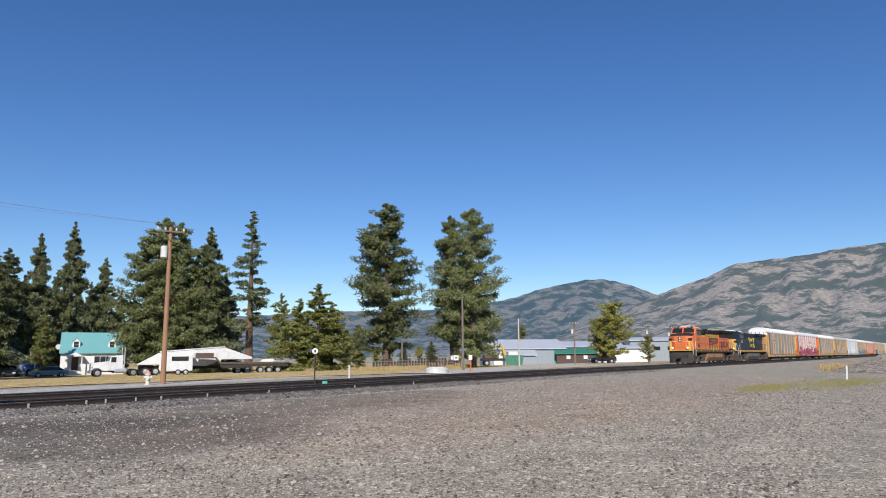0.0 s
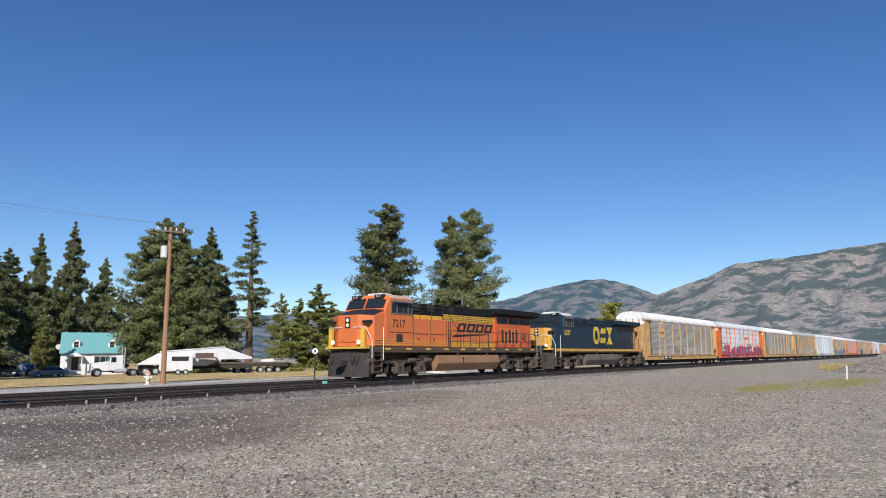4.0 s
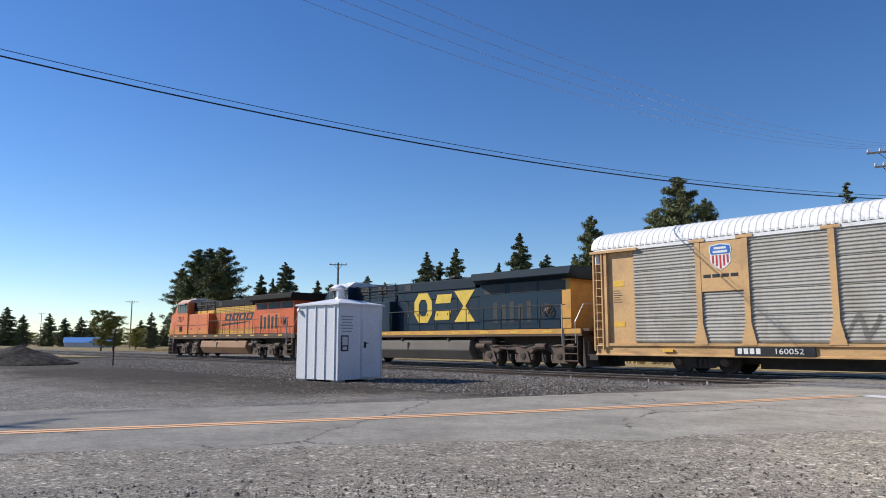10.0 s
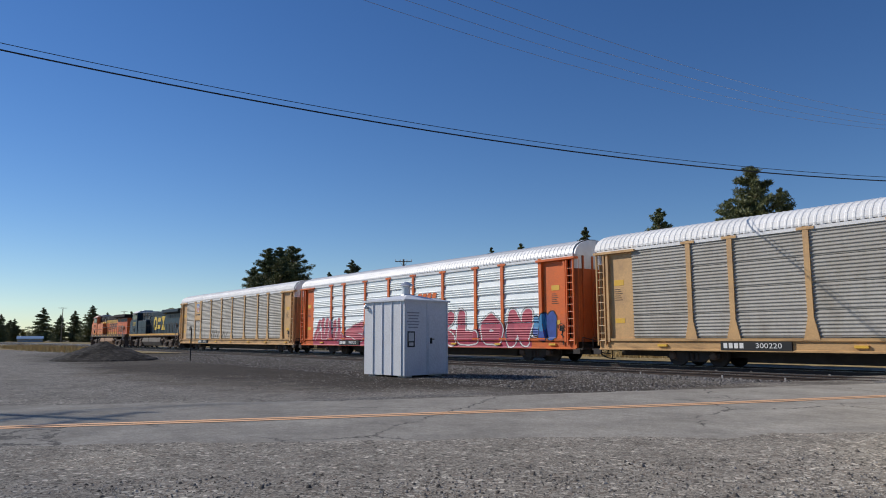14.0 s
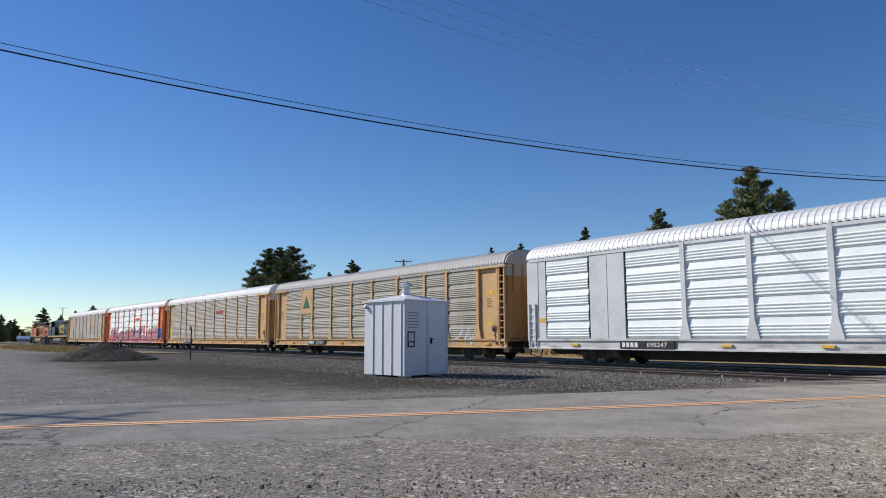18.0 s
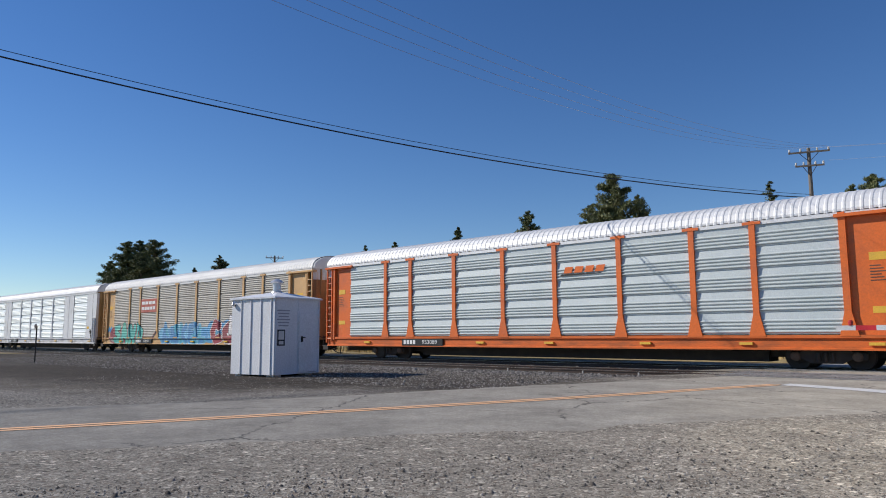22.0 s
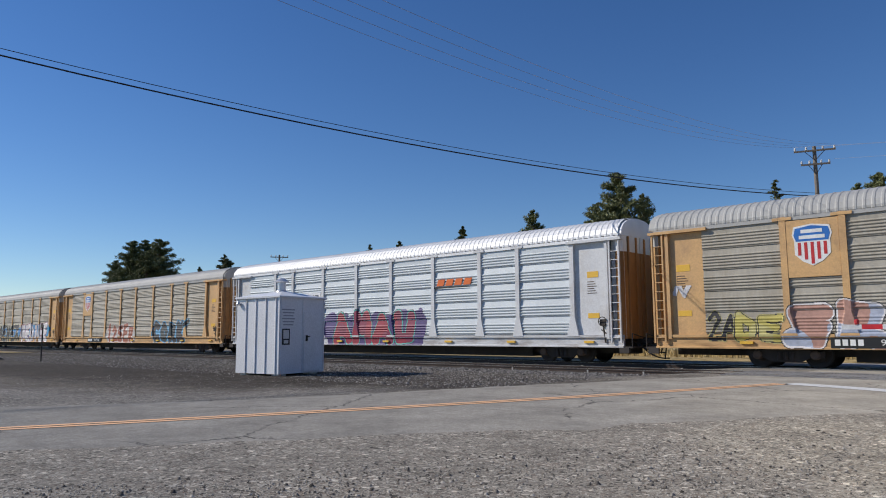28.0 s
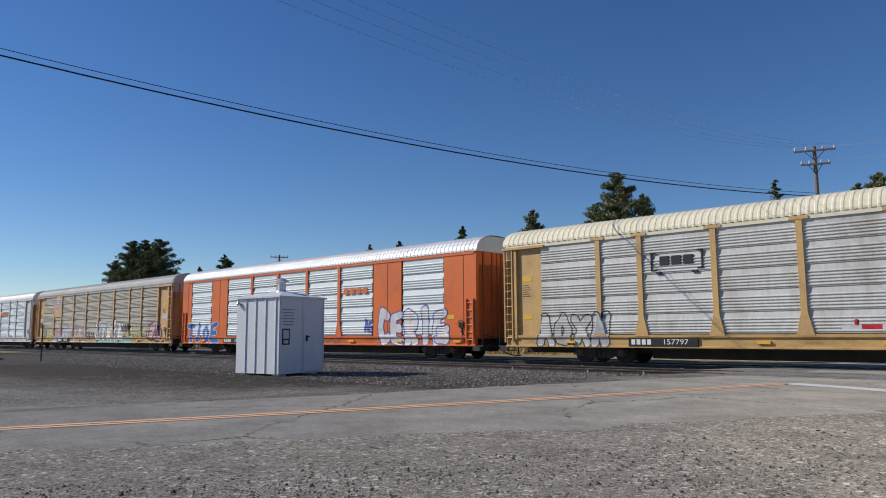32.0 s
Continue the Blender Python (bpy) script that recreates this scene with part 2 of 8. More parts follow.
def gravel_like(name, tones, stone, patches=(), wet=0.95, bump=0.8, cracks=0.0, speckle=0.3):
    """Loose stone: a mosaic of small cells in several tones, with broad patches (x, y, rx, ry, colour, strength)."""
    m, nt, bsdf = nodes_of(name)
    tc = nt.nodes.new("ShaderNodeTexCoord")
    vec = tc.outputs["Object"]
    v1 = nt.nodes.new("ShaderNodeTexVoronoi")
    v1.inputs["Scale"].default_value = 1.0 / stone
    nt.links.new(vec, v1.inputs["Vector"])
    v2 = nt.nodes.new("ShaderNodeTexVoronoi")
    v2.inputs["Scale"].default_value = 0.42 / stone
    nt.links.new(vec, v2.inputs["Vector"])
    sep1, sep2 = nt.nodes.new("ShaderNodeSeparateColor"), nt.nodes.new("ShaderNodeSeparateColor")
    nt.links.new(v1.outputs["Color"], sep1.inputs[0])
    nt.links.new(v2.outputs["Color"], sep2.inputs[0])
    ramp = nt.nodes.new("ShaderNodeValToRGB")
    ramp.color_ramp.interpolation = "CONSTANT"
    while len(ramp.color_ramp.elements) < len(tones):
        ramp.color_ramp.elements.new(0.5)
    for i, (e, c) in enumerate(zip(ramp.color_ramp.elements, tones)):
        e.position, e.color = i / len(tones), (*c, 1)
    nt.links.new(sep1.outputs[0], ramp.inputs[0])
    ramp2 = nt.nodes.new("ShaderNodeValToRGB")
    ramp2.color_ramp.interpolation = "CONSTANT"
    while len(ramp2.color_ramp.elements) < len(tones):
        ramp2.color_ramp.elements.new(0.5)
    for i, (e, c) in enumerate(zip(ramp2.color_ramp.elements, tones)):
        k = (0.7, 0.85, 1.0, 1.15, 0.85, 1.3, 0.95)[i % 7] if speckle > 0.2 else 1.0
        e.position, e.color = i / len(tones), (*(min(0.8, v * k) for v in c), 1)
    nt.links.new(sep2.outputs[1], ramp2.inputs[0])
    grain = noise_of(nt, vec, 0.9, 6.0, 0.7)
    col = blend(nt, maths(nt, "GREATER_THAN", sep2.outputs[0], 0.7 if speckle > 0.2 else 0.78), ramp.outputs[0], ramp2.outputs[0])
    tone = nt.nodes.new("ShaderNodeMapRange")
    nt.links.new(grain, tone.inputs[0])
    tone.inputs[1].default_value, tone.inputs[2].default_value = 0.3, 0.7
    tone.inputs[3].default_value, tone.inputs[4].default_value = 0.72, 1.25
    col = blend(nt, 1.0, col, tone.outputs[0], "MULTIPLY")
    rough_tone = nt.nodes.new("ShaderNodeMapRange")
    nt.links.new(noise_of(nt, vec, 7.0, 8.0, 0.85), rough_tone.inputs[0])
    rough_tone.inputs[1].default_value, rough_tone.inputs[2].default_value = 0.36, 0.64
    rough_tone.inputs[3].default_value, rough_tone.inputs[4].default_value = 1 - speckle, 1 + speckle
    col = blend(nt, 1.0, col, rough_tone.outputs[0], "MULTIPLY")
    sep = nt.nodes.new("ShaderNodeSeparateXYZ")
    nt.links.new(vec, sep.inputs[0])
    rag = maths(nt, "MULTIPLY", maths(nt, "SUBTRACT", noise_of(nt, vec, 0.35, 5.0, 0.7), 0.5), 1.6)
    for px, py, rx, ry, c, k in patches:
        dx = maths(nt, "DIVIDE", maths(nt, "SUBTRACT", sep.outputs[0], px), rx)
        dy = maths(nt, "DIVIDE", maths(nt, "SUBTRACT", sep.outputs[1], py), ry)
        d = maths(nt, "ADD", maths(nt, "ADD", maths(nt, "MULTIPLY", dx, dx), maths(nt, "MULTIPLY", dy, dy)), rag)
        f = maths(nt, "MULTIPLY", maths(nt, "SUBTRACT", 1.0, step(nt, d, 0.5, 1.3)), k)
        col = blend(nt, f, col, blend(nt, 1.0, col, c, "MULTIPLY"))
    if cracks:
        warp = nt.nodes.new("ShaderNodeVectorMath")
        warp.operation = "ADD"
        nt.links.new(vec, warp.inputs[0])
        lump = add(nt, "ShaderNodeTexNoise", Scale=0.8, Detail=6.0, Roughness=0.7)
        nt.links.new(vec, lump.inputs["Vector"])
        nt.links.new(lump.outputs["Color"], warp.inputs[1])
        net = nt.nodes.new("ShaderNodeTexVoronoi")
        net.feature, net.inputs["Scale"].default_value = "DISTANCE_TO_EDGE", 0.28
        nt.links.new(warp.outputs[0], net.inputs["Vector"])
        thin = maths(nt, "SUBTRACT", 1.0, step(nt, net.outputs["Distance"], 0.002, 0.009))
        some = step(nt, noise_of(nt, vec, 0.22, 3.0), 0.46, 0.54)
        col = blend(nt, maths(nt, "MULTIPLY", maths(nt, "MULTIPLY", thin, some), cracks), col, (0.06, 0.055, 0.05))
    nt.links.new(col, bsdf.inputs["Base Color"])
    bsdf.inputs["Roughness"].default_value = wet
    bsdf.inputs["Diffuse Roughness"].default_value = 0.5
    bsdf.inputs["Specular IOR Level"].default_value = 0.2
    h = maths(nt, "ADD", maths(nt, "MULTIPLY", sep1.outputs[2], 1.0), maths(nt, "MULTIPLY", sep2.outputs[2], 0.8))
    bumped(nt, bsdf, h, bump, stone)
    return m


def leafy(name, dark, light, rough=0.6):
    m, nt, bsdf = nodes_of(name)
    g = nt.nodes.new("ShaderNodeNewGeometry")
    oi = nt.nodes.new("ShaderNodeObjectInfo")
    vec = coords(nt)
    k = maths(nt, "ADD", maths(nt, "MULTIPLY", g.outputs["Random Per Island"], 0.6), maths(nt, "MULTIPLY", noise_of(nt, vec, 0.5), 0.5))
    col = blend(nt, maths(nt, "SUBTRACT", k, 0.05, True), dark, light)
    warm = nt.nodes.new("ShaderNodeMapRange")
    nt.links.new(oi.outputs["Random"], warm.inputs[0])
    warm.inputs[3].default_value, warm.inputs[4].default_value = 0.8, 1.2
    col = blend(nt, 1.0, col, warm.outputs[0], "MULTIPLY")
    nt.links.new(col, bsdf.inputs["Base Color"])
    bsdf.inputs["Roughness"].default_value = rough
    bsdf.inputs["Subsurface Weight"].default_value = 0.0
    return m


def glow(name, colour, strength):
    m, nt, bsdf = nodes_of(name)
    bsdf.inputs["Base Color"].default_value = (*colour, 1)
    bsdf.inputs["Emission Color"].default_value = (*colour, 1)
    bsdf.inputs["Emission Strength"].default_value = strength
    return m


def glass_dark(name, tint=(0.02, 0.025, 0.03)):
    m, nt, bsdf = nodes_of(name)
    bsdf.inputs["Base Color"].default_value = (*tint, 1)
    bsdf.inputs["Roughness"].default_value = 0.06
    bsdf.inputs["IOR"].default_value = 1.5
    return m


WHITE = surface("white_paint", (0.78, 0.79, 0.8), (0.62, 0.62, 0.6), 0.45, bump=0.05)
OFF_WHITE = surface("worn_white", (0.66, 0.66, 0.64), (0.4, 0.38, 0.35), 0.6)
BLACK = surface("black_paint", (0.02, 0.02, 0.021), (0.05, 0.045, 0.04), 0.5)
STEEL = surface("galvanised", (0.5, 0.51, 0.53), (0.36, 0.36, 0.36), 0.42, 0.7, fine=60)
ALU = surface("bare_aluminium", (0.62, 0.63, 0.65), (0.45, 0.45, 0.46), 0.38, 0.6)
RED = surface("red_paint", (0.5, 0.03, 0.03), (0.3, 0.03, 0.03), 0.45)
YELLOW = surface("yellow_paint", (0.75, 0.45, 0.05), (0.5, 0.3, 0.08), 0.5)
BLUE_SIGN = surface("blue_sign_paint", (0.03, 0.16, 0.5), None, 0.4)
RAIL = surface("rail_steel", (0.055, 0.04, 0.034), (0.09, 0.06, 0.045), 0.6, 0.3)
RAIL_HEAD = surface("polished_rail_head", (0.5, 0.49, 0.48), (0.4, 0.38, 0.36), 0.28, 0.9, fine=80, bump=0.0)
WOOD_POLE = surface("weathered_pole", (0.34, 0.19, 0.105), (0.2, 0.125, 0.08), 0.85, stretch=(6, 6, 0.6), scale=2, bump=0.5)
GREY_POLE = surface("grey_pole", (0.2, 0.17, 0.14), (0.12, 0.1, 0.085), 0.85, stretch=(6, 6, 0.6), bump=0.5)
GLASS = glass_dark("dark_glass")
RUBBER = surface("rubber", (0.02, 0.02, 0.02), (0.05, 0.045, 0.04), 0.85)
DIRTY = surface("dusty_iron", (0.12, 0.085, 0.065), (0.06, 0.045, 0.035), 0.85, scale=2.5, amount=0.8)
DARK_IRON = surface("dark_iron", (0.035, 0.03, 0.027), (0.07, 0.055, 0.045), 0.8, scale=2.5)
LETTER_BLACK = surface("black_lettering", (0.015, 0.015, 0.016), None, 0.5, bump=0)
SPRAY = spray_paint_of("spray_paint")
LETTER_WHITE = surface("white_lettering", (0.75, 0.75, 0.73), (0.6, 0.6, 0.58), 0.5, bump=0)

# ---- ground, tracks and road ----
RAIL_Y = (21.6, 25.9)


def bend_at(x):
    """How far the line curves towards the camera, far along it."""
    return -0.013 * (math.hypot(x - 60.0, 15.0) + x - 60.0) if x > 0 else 0.0


def ease(v, a, b):
    t = min(1.0, max(0.0, (v - a) / (b - a)))
    return t * t * (3 - 2 * t)


def level(x, y):
    """The height of the ground."""
    yy = y - bend_at(x)
    crossing = ease(x, -10.5, -8.5) * (1 - ease(x, 3.2, 5.5))
    bed = ease(yy, 18.3, 20.0) * (1 - ease(yy, 27.6, 29.5))
    z = -0.03 - 0.04 * ease(x, 4, 14)
    z -= (0.11 * bed + 0.1 * (ease(yy, 15.5, 17.8) - ease(yy, 18.6, 20.2)) * ease(x, 5, 9)) * (1 - crossing)
    z -= 0.09 * ease(yy, 27, 31) + 1.15 * ease(yy, 36, 105)
    return z


def spaced(stops):
    out = []
    for a, b, s in stops:
        n = max(1, round((b - a) / s))
        out += [a + (b - a) * i / n for i in range(n)]
    return out + [stops[-1][1]]


def ground():
    xs = spaced([(-3500, -400, 600), (-400, -80, 40), (-80, -30, 5), (-30, 40, 0.7), (40, 120, 5), (120, 500, 40), (500, 4500, 800)])
    ys = spaced([(-600, -60, 180), (-60, -8, 13), (-8, 32, 0.6), (32, 130, 5), (130, 400, 40), (400, 4500, 800)])
    verts = [(x, y, level(x, y) - (0.025 * abs(noise.noise((x * 0.9, y * 0.9, 0))) if -30 < x < 40 and -8 < y < 19 else 0)) for y in ys for x in xs]
    n = len(xs)
    faces = [(j * n + i, j * n + i + 1, (j + 1) * n + i + 1, (j + 1) * n + i) for j in range(len(ys) - 1) for i in range(n - 1)]
    me = bpy.data.meshes.new("ground")
    me.from_pydata(verts, [], faces)
    me.shade_smooth()
    tones = ((0.12, 0.107, 0.088), (0.195, 0.176, 0.145), (0.245, 0.222, 0.184), (0.295, 0.269, 0.223), (0.22, 0.179, 0.141), (0.4, 0.365, 0.305), (0.255, 0.231, 0.19))
    earth = gravel_like("loose_gravel", tones, 0.016, (
        (12.5, 15, 9.5, 4.2, (0.58, 0.57, 0.58), 0.9), (-38, 13, 31, 7, (0.33, 0.3, 0.27), 0.95), (-24, 9.5, 11, 4.5, (0.62, 0.57, 0.52), 0.9), (-16, 15, 8, 4.5, (0.62, 0.59, 0.57), 0.9), (-30, 19, 24, 2.6, (0.55, 0.54, 0.54), 0.9), (22, 19.5, 17, 1.6, (0.75, 0.73, 0.72), 0.8),
        (22, 9, 16, 6, (1.0, 0.88, 0.84), 0.8), (6.2, 11.5, 5, 3.6, (0.5, 0.5, 0.52), 0.9), (-0.5, 9, 3.5, 3, (1.2, 1.18, 1.12), 0.8), (14, 6.5, 9, 1.8, (1.1, 1.06, 1.0), 0.7), (-5, 7, 5.5, 7, (1.28, 1.26, 1.22), 0.9), (-10.5, -1, 4, 5, (1.2, 1.18, 1.14), 0.8)), bump=0.22)
    return tagged(part_of("ground", me, earth, None), "grey and reddish loose gravel ground", "ground", kind="structure")


ground()
STRAW = gravel_like("dry_grass", ((0.4, 0.29, 0.13), (0.5, 0.37, 0.17), (0.33, 0.25, 0.11), (0.44, 0.33, 0.17), (0.27, 0.22, 0.1)), 0.16, (), 1.0, 0.6)


def meadow():
    """The dry grass beyond the line, a sheet just above the earth."""
    xs, ys = spaced([(-700, -60, 60), (-60, 80, 4), (80, 200, 20)]), spaced([(33.5, 110, 4), (110, 330, 30)])
    verts = [(x, y + 2.5 * math.sin(x * 0.07) * (y < 34), level(x, y) + 0.035 + 0.05 * noise.noise((x * 0.3, y * 0.3, 4))) for y in ys for x in xs]
    n = len(xs)
    faces = [(j * n + i, j * n + i + 1, (j + 1) * n + i + 1, (j + 1) * n + i) for j in range(len(ys) - 1) for i in range(n - 1)]
    me = bpy.data.meshes.new("meadow")
    me.from_pydata(verts, [], faces)
    tagged(part_of("dry_meadow", me, STRAW, None), "yellow dry mown grass beyond the line", "grass", kind="structure")


meadow()
ASPHALT = gravel_like("worn_asphalt", ((0.335, 0.305, 0.252), (0.375, 0.342, 0.284), (0.415, 0.379, 0.315), (0.345, 0.312, 0.257)), 0.02, ((-9, 8, 3, 12, (0.95, 0.95, 0.95), 0.6), (-17, 0, 7, 9, (0.85, 0.85, 0.85), 0.8), (-3, 13, 3, 4, (1.1, 1.08, 1.04), 0.7)), 0.9, 0.2, 0.8, 0.1)
PALE_ROAD = gravel_like("pale_road", ((0.3, 0.29, 0.28), (0.34, 0.33, 0.32), (0.38, 0.37, 0.36)), 0.05, (), 0.95, 0.2)


def along(pts, t):
    """A point on a smooth line through pts, t from 0 to 1."""
    s = t * (len(pts) - 1)
    i = min(int(s), len(pts) - 2)
    f = s - i
    p = [Vector((*pts[min(max(k, 0), len(pts) - 1)], 0)) for k in (i - 1, i, i + 1, i + 2)]
    return 0.5 * (2 * p[1] + (p[2] - p[0]) * f + (2 * p[0] - 5 * p[1] + 4 * p[2] - p[3]) * f * f + (3 * p[1] - p[0] - 3 * p[2] + p[3]) * f ** 3)


def strip(name, left, right, z, material, rows=60, cols=8, rag=0.0):
    verts, faces = [], []
    for j in range(rows + 1):
        a, b = along(left, j / rows), along(right, j / rows)
        for i in range(cols + 1):
            p = a.lerp(b, i / cols)
            if rag and i in (0, cols):
                p.x += rag * noise.noise((p.x * 1.5, p.y * 1.5, 7)) + 0.6 * rag * noise.noise((p.x * 6, p.y * 6, 2))
            verts.append((p.x, p.y, level(p.x, p.y) + (z if not rag or 0 < i < cols else -0.03)))
    w = cols + 1
    faces = [(j * w + i, j * w + i + 1, (j + 1) * w + i + 1, (j + 1) * w + i) for j in range(rows) for i in range(cols)]
    me = bpy.data.meshes.new(name)
    me.from_pydata(verts, [], faces)
    return part_of(name, me, material, None)


road = thing("road", pose(0, 0, 0), "worn grey asphalt road with a double yellow line", "road", kind="structure")
for ob in (strip("asphalt", [(-34, -40), (-20, -9), (-15.6, 1.9), (-12.6, 7.3), (-10.5, 14.0), (-8.4, 20.3)], [(-24, -40), (-13, -9), (-8.9, 1.0), (-5.7, 6.1), (-1.2, 13.2), (2.6, 20.3)], 0.012, ASPHALT, 120, 8, 0.2),
           strip("asphalt", [(-8.4, 20.3), (-7.8, 27.3), (-7.0, 33)], [(2.6, 20.3), (2.9, 27.3), (3.2, 33)], 0.016, ASPHALT, 20, 4, 0.1)):
    ob.parent = road
MID = [(-28, -40), (-16, -9), (-11.4, 1.2), (-9.08, 6.75), (-7.1, 12.0), (-5.3, 17.5)]
LINE = surface("faded_yellow_line", (0.82, 0.47, 0.25), (0.62, 0.42, 0.28), 0.8, scale=3, fine=25, amount=0.6, bump=0.1)
for k in (-0.115, 0.115):
    strip("centre_line", [(x + k - 0.075, y) for x, y in MID], [(x + k + 0.075, y) for x, y in MID], 0.018, LINE, 90, 1).parent = road
WORN_LINE = surface("worn_white_line", (0.7, 0.7, 0.68), (0.45, 0.44, 0.42), 0.8, scale=4, fine=25, amount=0.7)
strip("stop_line", [(-5.25, 17.35), (-3.3, 16.5), (-1.9, 15.45), (-1.3, 14.75)], [(-5.15, 17.95), (-3.0, 17.05), (-1.55, 16.0), (-1.0, 15.4)], 0.018, WORN_LINE, 12, 2).parent = road
far_road = strip("side_road", [(-8, 28.6), (6, 29.0), (20, 30.5), (45, 36), (90, 50)], [(-8, 33.5), (6, 34), (22, 35.5), (46, 40.5), (92, 55)], 0.02, PALE_ROAD, 60, 4, 0.4)
tagged(far_road, "pale grey dusty side road", "road", kind="structure")
yard = strip("dirt_yard", [(44, 30), (80, 32), (120, 34)], [(46, 37), (82, 46), (140, 75)], 0.045, PALE_ROAD, 40, 6, 0.5)
tagged(yard, "pale bare dirt yard", "yard", kind="structure")


def tracks():
    for n, yc in enumerate(RAIL_Y):
        track = thing("railway_track", pose(0, yc, 0), "straight railway track with dark rails in ballast", "railway track", "railway tracks", "structure")
        xs = spaced([(-420, 40, 20), (40, 520, 8)])
        for side in (-0.7175, 0.7175):
            bm, top = bmesh.new(), bmesh.new()
            prof = ((-0.068, -0.17), (0.068, -0.17), (0.068, -0.15), (0.012, -0.13), (0.012, -0.05), (0.036, -0.04), (0.036, -0.004), (-0.036, -0.004), (-0.036, -0.04), (-0.012, -0.05), (-0.012, -0.13), (-0.068, -0.15))
            rings = [[bm.verts.new((x, side + bend_at(x) + p[0], p[1])) for p in prof] for x in xs]
            for a, b in zip(rings, rings[1:]):
                for i in range(len(prof)):
                    bm.faces.new((a[i], a[(i + 1) % len(prof)], b[(i + 1) % len(prof)], b[i]))
            part("rail", bm, RAIL, track)
            rows = [[top.verts.new((x, side + bend_at(x) + y, z)) for y, z in ((-0.03, -0.004), (-0.03, 0.0), (0.03, 0.0), (0.03, -0.004))] for x in xs]
            for a, b in zip(rows, rows[1:]):
                for i in range(3):
                    top.faces.new((a[i], a[i + 1], b[i + 1], b[i]))
            part("rail_head", top, RAIL_HEAD, track, "shiny worn rail head")
    TIE = surface("tie_wood", (0.09, 0.07, 0.055), (0.05, 0.04, 0.035), 0.9, fine=14, stretch=(3, 1, 3))
    verts, faces = [], []
    rng = random.Random(5)
    for yc in RAIL_Y:
        x = -110.0
        while x < 130:
            if not -9.2 < x < 4.0:
                w, y0, y1 = 0.115, yc - 1.3 + rng.uniform(-.05, .05), yc + 1.3
                b = len(verts)
                yb = bend_at(x)
                for zz in (-0.3, -0.172 + rng.uniform(0, .004)):
                    verts += [(x - w, y0 + yb, zz), (x + w, y0 + yb, zz), (x + w, y1 + yb, zz), (x - w, y1 + yb, zz)]
                faces += [(b + 4, b + 5, b + 6, b + 7), (b, b + 1, b + 5, b + 4), (b + 1, b + 2, b + 6, b + 5), (b + 3, b, b + 4, b + 7), (b + 2, b + 3, b + 7, b + 6)]
            x += 0.56
    me = bpy.data.meshes.new("ties")
    me.from_pydata(verts, [], faces)
    tagged(part_of("wooden_ties", me, TIE, None), "dark weathered wooden ties under the rails", "railway ties", kind="stuff")


tracks()
verge = strip("dry_verge", [(-58, 14), (-90, 9), (-150, 4), (-260, 0)], [(-56, 19), (-90, 19.3), (-150, 19.3), (-260, 19.3)], 0.05, STRAW, 60, 6, 0.6)
tagged(verge, "strip of dry yellow grass beside the line", "grass", kind="structure")


def crossing_deck():
    deck = thing("crossing_deck", pose(-2.6, 0, 0), "grey crossing panels between and beside the rails", "crossing deck", kind="structure")
    PANEL = gravel_like("crossing_panel", ((0.22, 0.215, 0.21), (0.26, 0.25, 0.24), (0.18, 0.175, 0.17)), 0.04, (), 0.9, 0.2)
    for yc in RAIL_Y:
        for y0, y1 in ((yc - 1.35, yc - 0.8), (yc - 0.63, yc + 0.63), (yc + 0.8, yc + 1.35)):
            for k in range(5):
                bm = bmesh.new()
                box(bm, -5.2 + k * 2.2, -5.2 + k * 2.2 + 2.17, y0, y1, -0.25, -0.006)
                part("panel", bm, PANEL, deck)


crossing_deck()


def scatter(name, label, count, place, size, material, seed):
    """Loose stones as one sheet of small lumps."""
    rng, pick = np.random.default_rng(seed), random.Random(seed)
    lump = np.array([(math.cos(k * math.tau / 5), math.sin(k * math.tau / 5), 0) for k in range(5)] + [(0.5, 0.1, 0.8), (-0.4, 0.45, 0.9), (-0.1, -0.5, 0.75)])
    tri = np.array([(0, 1, 5), (1, 6, 5), (1, 2, 6), (2, 3, 6), (3, 7, 6), (3, 4, 7), (4, 0, 7), (0, 5, 7), (5, 6, 7)])
    spots = [place(pick) for _ in range(count)]
    foot = np.array([(x, y, level(x, y)) for x, y in spots])[:, None, :]
    r = (size * rng.uniform(0.4, 1.0, count) * np.where(rng.random(count) < 0.06, 1.9, 1.0))[:, None]
    a = rng.uniform(0, math.tau, count)[:, None]
    px = lump[:, 0] * r * rng.uniform(0.6, 1.2, (count, 8))
    py = lump[:, 1] * r * rng.uniform(0.5, 1.0, (count, 8))
    pz = lump[:, 2] * r * rng.uniform(0.5, 0.9, (count, 8)) - 0.004
    verts = np.stack([px * np.cos(a) - py * np.sin(a), px * np.sin(a) + py * np.cos(a), pz], axis=2) + foot
    faces = tri[None] + 8 * np.arange(count)[:, None, None]
    tagged(part_of(name, mesh_from(name, verts.reshape(-1, 3), faces.reshape(-1, 3)), material, None), label, "stones", kind="stuff")


def stone_paint(name, dark, light):
    m, nt, bsdf = nodes_of(name)
    g = nt.nodes.new("ShaderNodeNewGeometry")
    nt.links.new(blend(nt, g.outputs["Random Per Island"], dark, light), bsdf.inputs["Base Color"])
    bsdf.inputs["Roughness"].default_value = 0.92
    return m


def off_road(x, y):
    return not (-0.47 * (16.5 - y) - 9.0 < x < 0.5 * (y - 14.5) - 0.2)


